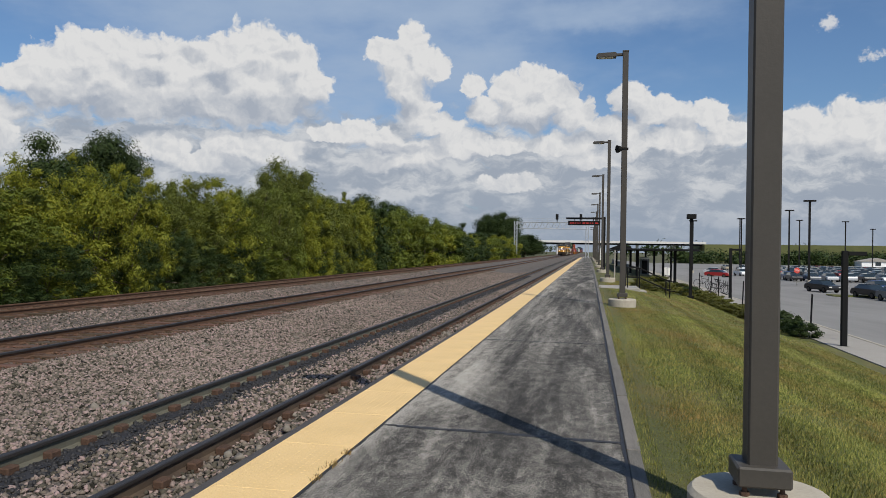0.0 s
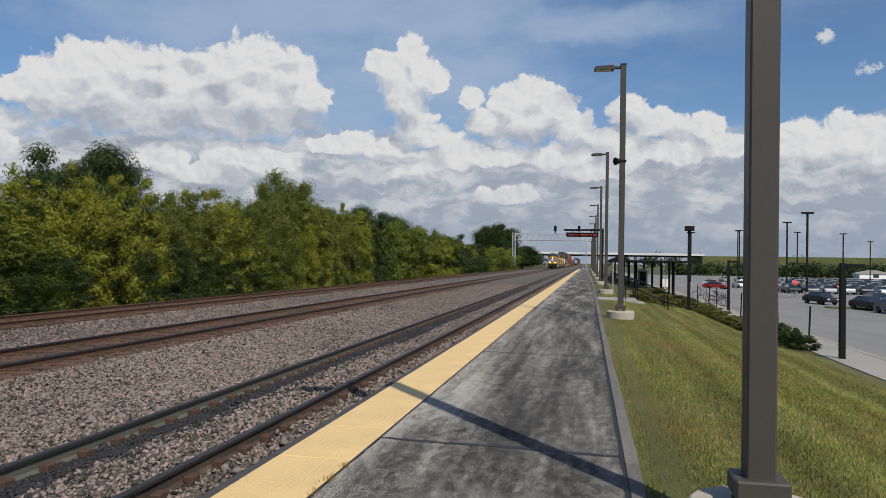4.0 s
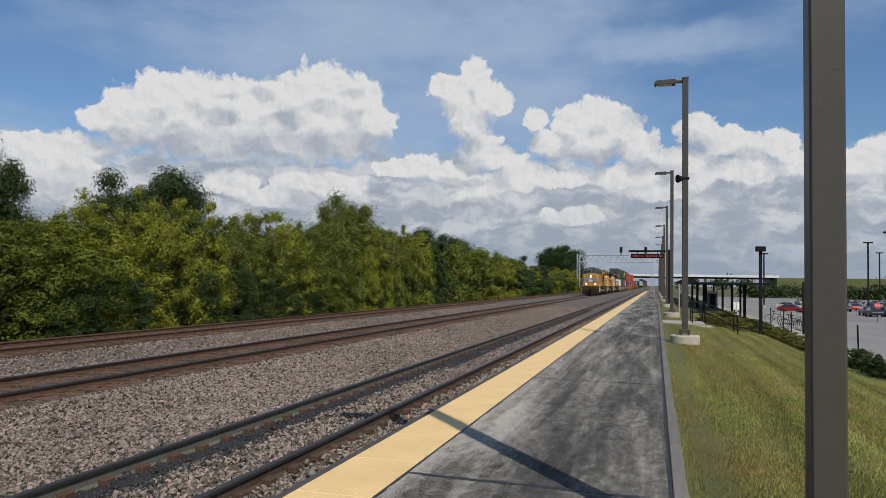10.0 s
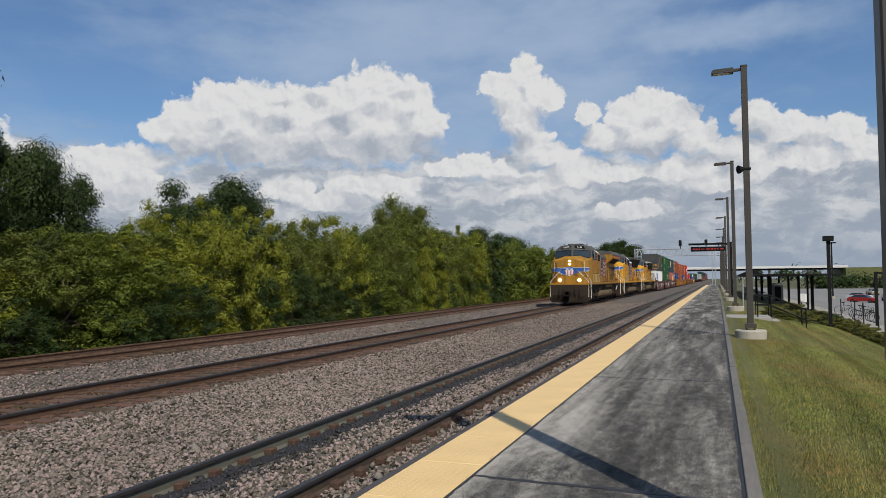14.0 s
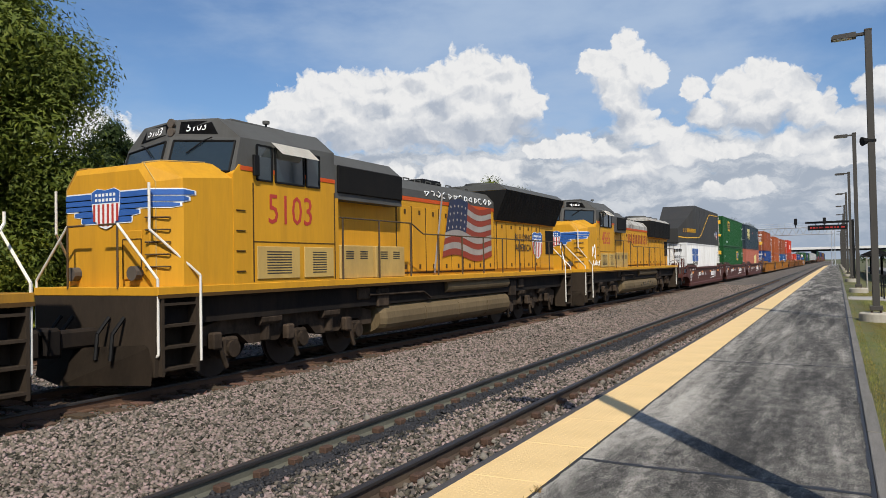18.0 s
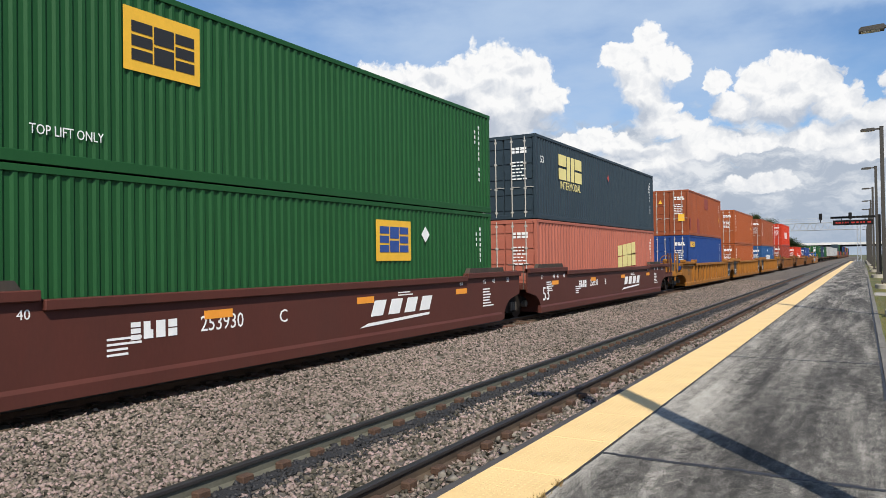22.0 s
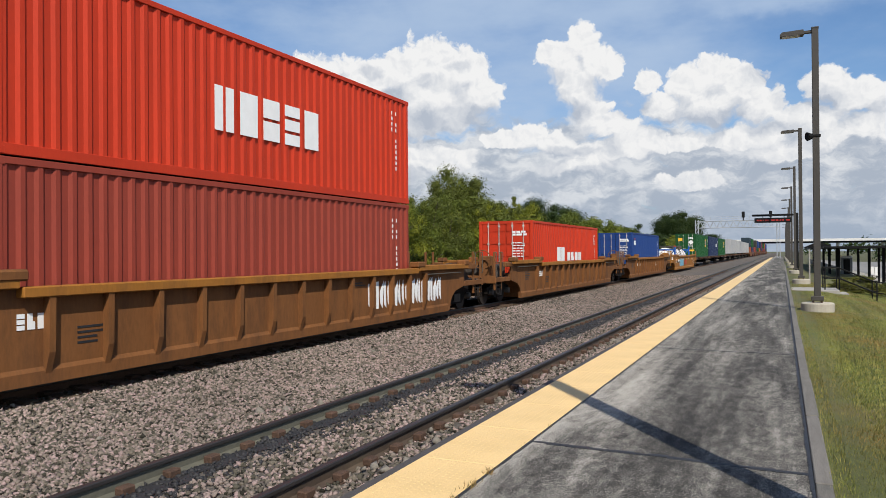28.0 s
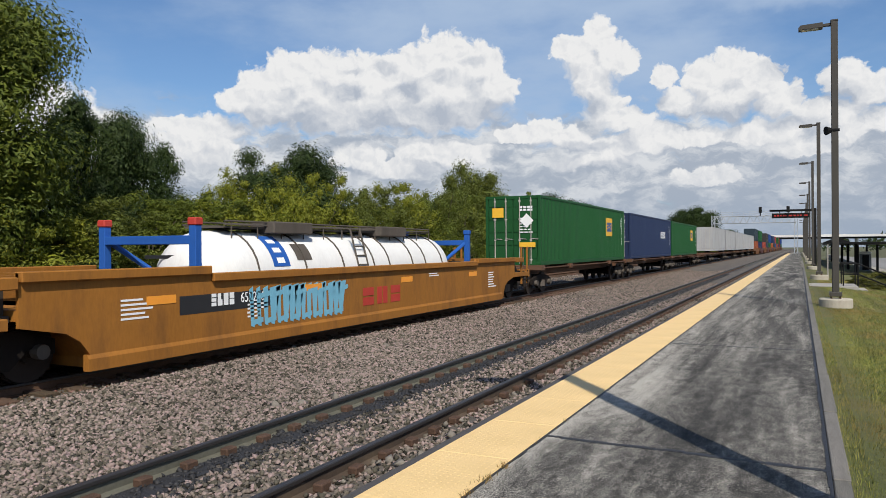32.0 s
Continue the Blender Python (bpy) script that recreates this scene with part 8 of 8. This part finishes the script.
    for kind, x, y, h, w in near_trees + far_trees:
        put(trees[kind], x, y, -1.2, h, w, rnd.uniform(0, 6.28))
    # woods on the horizon
    rng = np.random.default_rng(77)
    n = 420
    a = rng.uniform(-1.2, 1.35, n)
    d = rng.uniform(520, 900, n)
    c = np.stack([np.sin(a) * d, np.cos(a) * d, rng.uniform(1.0, 6.5, n)], -1)
    keep = (np.abs(c[:, 0] + 8) > 26)
    c = c[keep]
    v, f = leaf_cloud(rng, c, rng.uniform(4, 8, len(c)), 50, 1.6, 0.8)
    ob = new("far_woods", raw_mesh("far_woods", v, f, LEAF[2]))
    tagged(ob, "dark woods along the horizon", "woods", kind="stuff")
    n = 760
    c = np.stack([rng.uniform(36, 460, n), rng.uniform(330, 362, n), rng.uniform(-2.5, 1.7, n)], -1)
    v, f = leaf_cloud(rng, c, rng.uniform(2.2, 4.4, len(c)), 70, 0.7, 0.8)
    ob = new("lot_hedge", raw_mesh("lot_hedge", v, f, LEAF[2]))
    tagged(ob, "dark scrub along the far side of the parking lot", "woods", kind="stuff")


def build_shrubs():
    a = plant("shrub", "yellow-green shrub at the foot of the lawn", "shrub", "shrubs by the pavement", 90, 1.0, 1.0, LEAF[4], 26, 150, 0.05, 0.25, 0.02, 0.04, "bush", 0, 6)
    b = plant("shrub", "dark green rounded shrub at the foot of the lawn", "shrub", "shrubs by the pavement", 91, 1.0, 1.0, LEAF[2], 26, 160, 0.05, 0.25, 0.02, 0.04, "bush", 0, 6)
    rnd = random.Random(6)
    spots = [(a, 6.75 - 0.02 * k, 33.5 + k * 1.15, 0.48 * rnd.uniform(0.8, 1.2), 1.1) for k in range(15)]
    spots += [(b, 7.35, 27.9, 0.60, 1.05), (b, 7.3, 29.0, 0.62, 1.0), (b, 7.25, 30.6, 0.7, 1.1), (b, 7.3, 32.0, 0.7, 1.0), (a, 3.6, 43.0, 0.75, 2.2), (a, 4.9, 46.5, 0.6, 2.0), (a, 2.9, 41.2, 0.5, 1.5), (b, 6.2, 48.5, 0.6, 1.5), (b, 6.4, 52, 0.6, 1.5), (b, 6.4, 56, 0.6, 1.6)]
    used = set()
    for src, x, y, h, w in spots:
        m = Matrix.Translation((x, y, terrain(x, y) - 0.05)) @ Matrix.Rotation(rnd.uniform(0, 6.28), 4, "Z")
        ob = copy_thing(src, m) if src.name in used else src
        used.add(src.name)
        ob.matrix_basis = m
        ob.scale = (w, w, h * 1.15)


# ---- parking lot, canopy and street furniture ----
def build_lot():
    G = -2.72
    # tall parking lot lamps
    def lot_lamp(x, y, h):
        th = thing("parking_lamp", "tall dark parking lot lamp with a flat head", "street lamp", "parking lot lamps", at=Matrix.Translation((x, y, G)))
        bm = bmesh.new()
        rod(bm, (0, 0, 0), (0, 0, 0.75), 0.3, 14)
        part("concrete_base", bm, CONCRETE, th)
        bm = bmesh.new()
        box(bm, -0.13, 0.13, -0.13, 0.13, 0.7, h)
        part("pole", bm, BLACK, th)
        bm = bmesh.new()
        box(bm, -0.8, 0.8, -0.3, 0.3, h - 0.05, h + 0.2, 0.03)
        part("lamp_head", bm, BLACK, th)
    for x, y, h in ((31.0, 115.3, 12.1), (38.5, 157.0, 13.0), (40.9, 219.0, 14.0), (52.6, 204.4, 13.1), (65.7, 211.7, 13.1), (84.7, 248.2, 12.4), (35.8, 189.8, 12.8), (21.2, 163.5, 11.1)):
        lot_lamp(x, y, h)
    # black posts along the pavement
    def post(x, y, z, h, head):
        th = thing("pavement_post", "black square steel post with a small head at the pavement", "post", "black posts", at=Matrix.Translation((x, y, z)))
        bm = bmesh.new()
        box(bm, -0.085, 0.085, -0.085, 0.085, 0.05, h, 0.01)
        part("post", bm, BLACK, th)
        bm = bmesh.new()
        box(bm, -0.17, 0.17, -0.17, 0.17, -0.3, 0.06, 0.02)
        part("base", bm, CONCRETE if head == "arm" else BLACK, th)
        bm = bmesh.new()
        if head == "arm":
            box(bm, 0.085, 0.62, -0.10, 0.10, h - 0.15, h - 0.02, 0.01)
        else:
            box(bm, -0.25, 0.25, -0.25, 0.25, h - 0.26, h + 0.02, 0.02)
        part("lamp_head", bm, BLACK, th)
    post(5.8, 45.4, -0.85, 4.8, "cube")
    post(8.0, 25.8, -1.25, 3.1, "arm")
    post(9.05, 51.4, -1.25, 3.3, "arm")
    post(7.95, 77.0, -1.25, 3.3, "arm")
    # canopy with a dark roof on posts
    th = thing("station_canopy", "long dark flat-roofed shelter on black posts", "shelter")
    bm = bmesh.new()
    box(bm, 3.2, 9.4, 68, 128, 1.88, 2.04, 0.02)
    part("roof", bm, BLACK, th)
    for y in (72.5, 84, 95.5, 110, 126):
        for x in (4.4, 7.85):
            bm = bmesh.new()
            box(bm, x - 0.12, x + 0.12, y - 0.12, y + 0.12, -1.5, 1.9)
            part("post", bm, BLACK, th)
    bm = bmesh.new()
    slab(bm, [(2.2, 2.0), (5.4, 2.0), (3.8, 2.7)], "y", 92, 98)
    part("gable", bm, BLACK, th)
    # portable toilet
    th = thing("portable_toilet", "grey portable toilet with a white roof", "toilet cabin", at=Matrix.Translation((7.1, 101.6, -1.25)))
    grey = pbr("grey_plastic", (0.16, 0.17, 0.17), 0.6, 0, 0.1, 2, 20, 0)
    white = pbr("white_plastic", (0.75, 0.75, 0.74), 0.5, 0, 0.05, 2, 20, 0)
    bm = bmesh.new()
    box(bm, -0.6, 0.6, -0.6, 0.6, 0, 2.05, 0.04)
    part("cabin", bm, grey, th)
    bm = bmesh.new()
    box(bm, -0.62, 0.62, -0.62, 0.62, 2.05, 2.3, 0.12)
    part("roof", bm, white, th)
    bm = bmesh.new()
    box(bm, -0.35, 0.35, -0.63, -0.6, 0.15, 1.9, 0.01)
    part("door", bm, BLACK, th)
    for k, x in enumerate((8.75, 9.1)):
        th = thing("newspaper_box", "white newspaper box beside the canopy", "newspaper box", "newspaper boxes", at=Matrix.Translation((x, 91.0 - k, -1.25)))
        bm = bmesh.new()
        box(bm, -0.22, 0.22, -0.2, 0.2, 0.3, 1.2, 0.02)
        part("case", bm, white, th)
        bm = bmesh.new()
        box(bm, -0.05, 0.05, -0.05, 0.05, 0, 0.32)
        part("stand", bm, BLACK, th)
    # stairs from the platform with handrails
    th = thing("platform_stairs", "concrete stairs down the bank with black handrails", "stairs", at=Matrix.Translation((0.45, 37.6, 0)))
    bm = bmesh.new()
    box(bm, 0.02, 1.9, -1.3, 1.4, -0.3, 0.0, 0.02)
    part("landing", bm, PAVE, th)
    for k in range(4):
        bm = bmesh.new()
        box(bm, 1.9 + k * 0.36, 2.26 + k * 0.36, -0.9, 0.9, -0.9 - 0.1, -0.16 * (k + 1), 0.01)
        part("step", bm, PAVE, th)
    for y in (-0.9, 0.9):
        bm = bmesh.new()
        for dz in (0.95, 0.5):
            bent(bm, [(1.3, y, dz), (1.9, y, dz), (3.3, y, dz - 0.62), (3.55, y, dz - 0.62)], 0.028)
        for x, z in ((1.35, 0), (1.9, 0), (3.3, -0.62)):
            rod(bm, (x, y, z - 0.3), (x, y, z + 0.95), 0.028, 6)
        part("handrail", bm, BLACK, th)
    # marker post by the platform
    th = thing("marker_post", "thin grey marker post beside the platform", "post", at=Matrix.Translation((1.45, 45.0, -0.1)))
    bm = bmesh.new()
    rod(bm, (0, 0, 0), (0, 0, 1.9), 0.04, 8)
    part("pole", bm, PAVE, th)
    # short fence posts along the kerb
    for k, y in enumerate((27.6, 32.0, 36.5, 41, 45, 49, 53, 57, 62)):
        th = thing("kerb_post", "thin dark steel post at the kerb", "post", "kerb posts", at=pose(8.6 + 0.1 * (k % 2), y, -1.2, 0, 2 * math.sin(k * 2.0), 0))
        bm = bmesh.new()
        rod(bm, (0, 0, 0), (0, 0, 1.35), 0.035, 8)
        part("pole", bm, BLACK, th)
    # bicycles at a rack
    for k, y in enumerate((56.0, 56.7, 57.5, 64.5)):
        th = thing("bicycle", "dark parked bicycle leaning in the rack", "bicycle", "bicycles", at=pose(9.2, y, -1.19, 0, 8, 20))
        for x in (-0.52, 0.52):
            bm = bmesh.new()
            hoop(bm, (x, 0, 0.34), 0.33, 0.018)
            part("wheel", bm, BLACK, th)
        bm = bmesh.new()
        bent(bm, [(-0.52, 0, 0.34), (-0.05, 0, 0.34), (0.38, 0, 0.78), (-0.2, 0, 0.80), (-0.05, 0, 0.34)], 0.018, 5)
        bent(bm, [(0.52, 0, 0.34), (0.38, 0, 0.95), (0.45, 0.2, 1.0)], 0.018, 5)
        rod(bm, (-0.22, 0, 0.8), (-0.24, 0, 0.95), 0.018, 5)
        box(bm, -0.36, -0.12, -0.07, 0.07, 0.94, 1.0, 0.02)
        part("frame", bm, BLACK, th)
    # stop sign
    th = thing("stop_sign", "red octagonal stop sign on a thin post", "sign", at=Matrix.Translation((29.0, 113.7, G)))
    bm = bmesh.new()
    rod(bm, (0, 0, 0), (0, 0, 2.2), 0.03, 6)
    part("pole", bm, SPRING, th)
    bm = bmesh.new()
    slab(bm, [(0.42 * math.cos(math.tau * (k + 0.5) / 8), 2.15 + 0.42 * math.sin(math.tau * (k + 0.5) / 8)) for k in range(8)], "y", -0.02, 0.0)
    part("plate", bm, pbr("red_sign_sheet", (0.6, 0.06, 0.04), 0.5, 0, 0.05, 2, 10, 0), th)
    part("lettering", letters("STOP", 0.3, WHITE), None, th, at=Matrix.Translation((0, -0.025, 2.15)))
    # planted island and painted bay lines
    bm = bmesh.new()
    box(bm, 25.4, 38, 85.5, 88.0, G - 0.05, G + 0.15, 0.05)
    ob = part("traffic_island", bm, GRASS)
    tagged(ob, "grassed traffic island in the parking lot", "traffic island", kind="structure")
    # cars
    build_cars(G)
    # white house and far sheds
    for x, y, w, h, lbl in ((150.0, 395.0, 14, 5.5, "white far house on the embankment"), (112, 326.0, 12, 3.6, "white van-like shed far beyond the lot")):
        th = thing("house", lbl, "house", at=Matrix.Translation((x, y, 4.5 if y > 350 else -2.9)))
        bm = bmesh.new()
        box(bm, -w / 2, w / 2, -4, 4, 0, h * 0.6)
        part("wall", bm, WHITE, th)
        bm = bmesh.new()
        slab(bm, [(-w / 2 - 0.4, h * 0.6), (w / 2 + 0.4, h * 0.6), (0, h)], "y", -4.4, 4.4)
        part("roof", bm, PAVE, th)
        bm = bmesh.new()
        box(bm, -1, 1, -4.05, -4, 0.6, 2)
        part("window", bm, GLASS, th)


def build_cars(G):
    cols = {"silver": (0.42, 0.43, 0.44), "white": (0.75, 0.75, 0.74), "black": (0.015, 0.015, 0.017), "red": (0.32, 0.02, 0.02), "blue": (0.03, 0.06, 0.16), "grey": (0.14, 0.145, 0.15), "tan": (0.33, 0.28, 0.2)}
    src = {}
    rnd = random.Random(14)

    paints = {col: pbr("car_paint_" + col, cols[col], 0.28, 0.1, 0.05, 1, 10, 0, spec=0.5) for col in cols}

    def car(col, far):
        m = paints[col]
        th = thing("car", col + " parked car in the lot", "car", "parked cars")
        bm = bmesh.new()
        slab(bm, [(-2.25, 0.32), (-2.3, 0.62), (-2.15, 0.86), (-1.2, 0.94), (1.55, 1.0), (2.1, 0.96), (2.25, 0.7), (2.22, 0.32)], "x", -0.88, 0.88)
        bmesh.ops.bevel(bm, geom=list(bm.edges), offset=0.06, segments=1, affect="EDGES")
        part("body", bm, m, th)
        bm = bmesh.new()
        loft(bm, [[(-0.82, -1.25, 0.92), (0.82, -1.25, 0.92), (0.82, 1.75, 0.96), (-0.82, 1.75, 0.96)], [(-0.62, -0.45, 1.42), (0.62, -0.45, 1.42), (0.62, 1.05, 1.42), (-0.62, 1.05, 1.42)]])
        part("greenhouse", bm, GLASS, th, "dark tinted window band")
        bm = bmesh.new()
        box(bm, -0.63, 0.63, -0.5, 1.1, 1.405, 1.46, 0.02)
        part("roof", bm, m, th)
        for x in (-0.8, 0.8):
            for y in (-1.4, 1.35):
                bm = bmesh.new()
                rod(bm, (x - 0.1, y, 0.33), (x + 0.1, y, 0.33), 0.33, 14)
                w = part("wheel", bm, BLACK, th)
                if far:
                    continue
                bm = bmesh.new()
                s = 1 if x > 0 else -1
                rod(bm, (x + s * 0.1, y, 0.33), (x + s * 0.11, y, 0.33), 0.2, 10)
                part("rim", bm, SPRING, w)
        for x in () if far else (-0.62, 0.62):
            bm = bmesh.new()
            box(bm, x - 0.18, x + 0.18, -2.3, -2.2, 0.6, 0.74)
            part("headlight", bm, GLASSY, th)
            bm = bmesh.new()
            box(bm, x - 0.18, x + 0.18, 2.16, 2.25, 0.66, 0.82)
            part("tail_light", bm, REDMARK, th)
        return th
    names = ["silver", "black", "black", "blue", "grey", "grey", "white", "silver", "tan", "red", "black"]
    spots = [(23.2, 144.0, "red", 60), (29.6, 156.0, "white", 10), (25.7, 163.5, "silver", 75), (27.2, 95.5, "black", 20), (28.8, 84.6, "black", 15), (29.2, 79.0, "grey", 10), (34.3, 83.2, "grey", 10), (33.9, 97.5, "blue", 5), (37.6, 97.1, "black", 2), (42.0, 97.8, "silver", 4), (46.0, 98.1, "black", 6), (50.0, 97.8, "white", 5), (38.2, 85.4, "black", 8)]
    for row, y in enumerate((115.0, 133.0, 138.8, 157.0, 163.0, 182.0, 188.0, 207.0, 213.0)):
        x = (43.0 if row == 0 else 33.0) + row * 0.4
        while x < 70 + row * 8.0:
            if rnd.random() < 0.86 and min(abs(x - lx) + abs(y - ly) for lx, ly in ((38.5, 157.0), (52.6, 204.4), (65.7, 211.7), (35.8, 189.8))) > 2.2:
                spots.append((x, y, rnd.choice(names), rnd.choice((0, 180)) + rnd.uniform(-3, 3)))
            x += 2.75 if row < 5 else 3.3
    for x, y, col, turn in spots:
        m = pose(x, y, G, 0, 0, turn)
        key = (col, y > 110 and col != "red")
        if key not in src:
            src[key] = car(*key)
            src[key].matrix_basis = m
        else:
            copy_thing(src[key], m)


build_ground()
build_tracks()
build_platform()
build_lamps()
build_signs()
build_far()
build_trees()
build_shrubs()
build_lot()
build_train()
build_ballast()
build_grass()
motions()
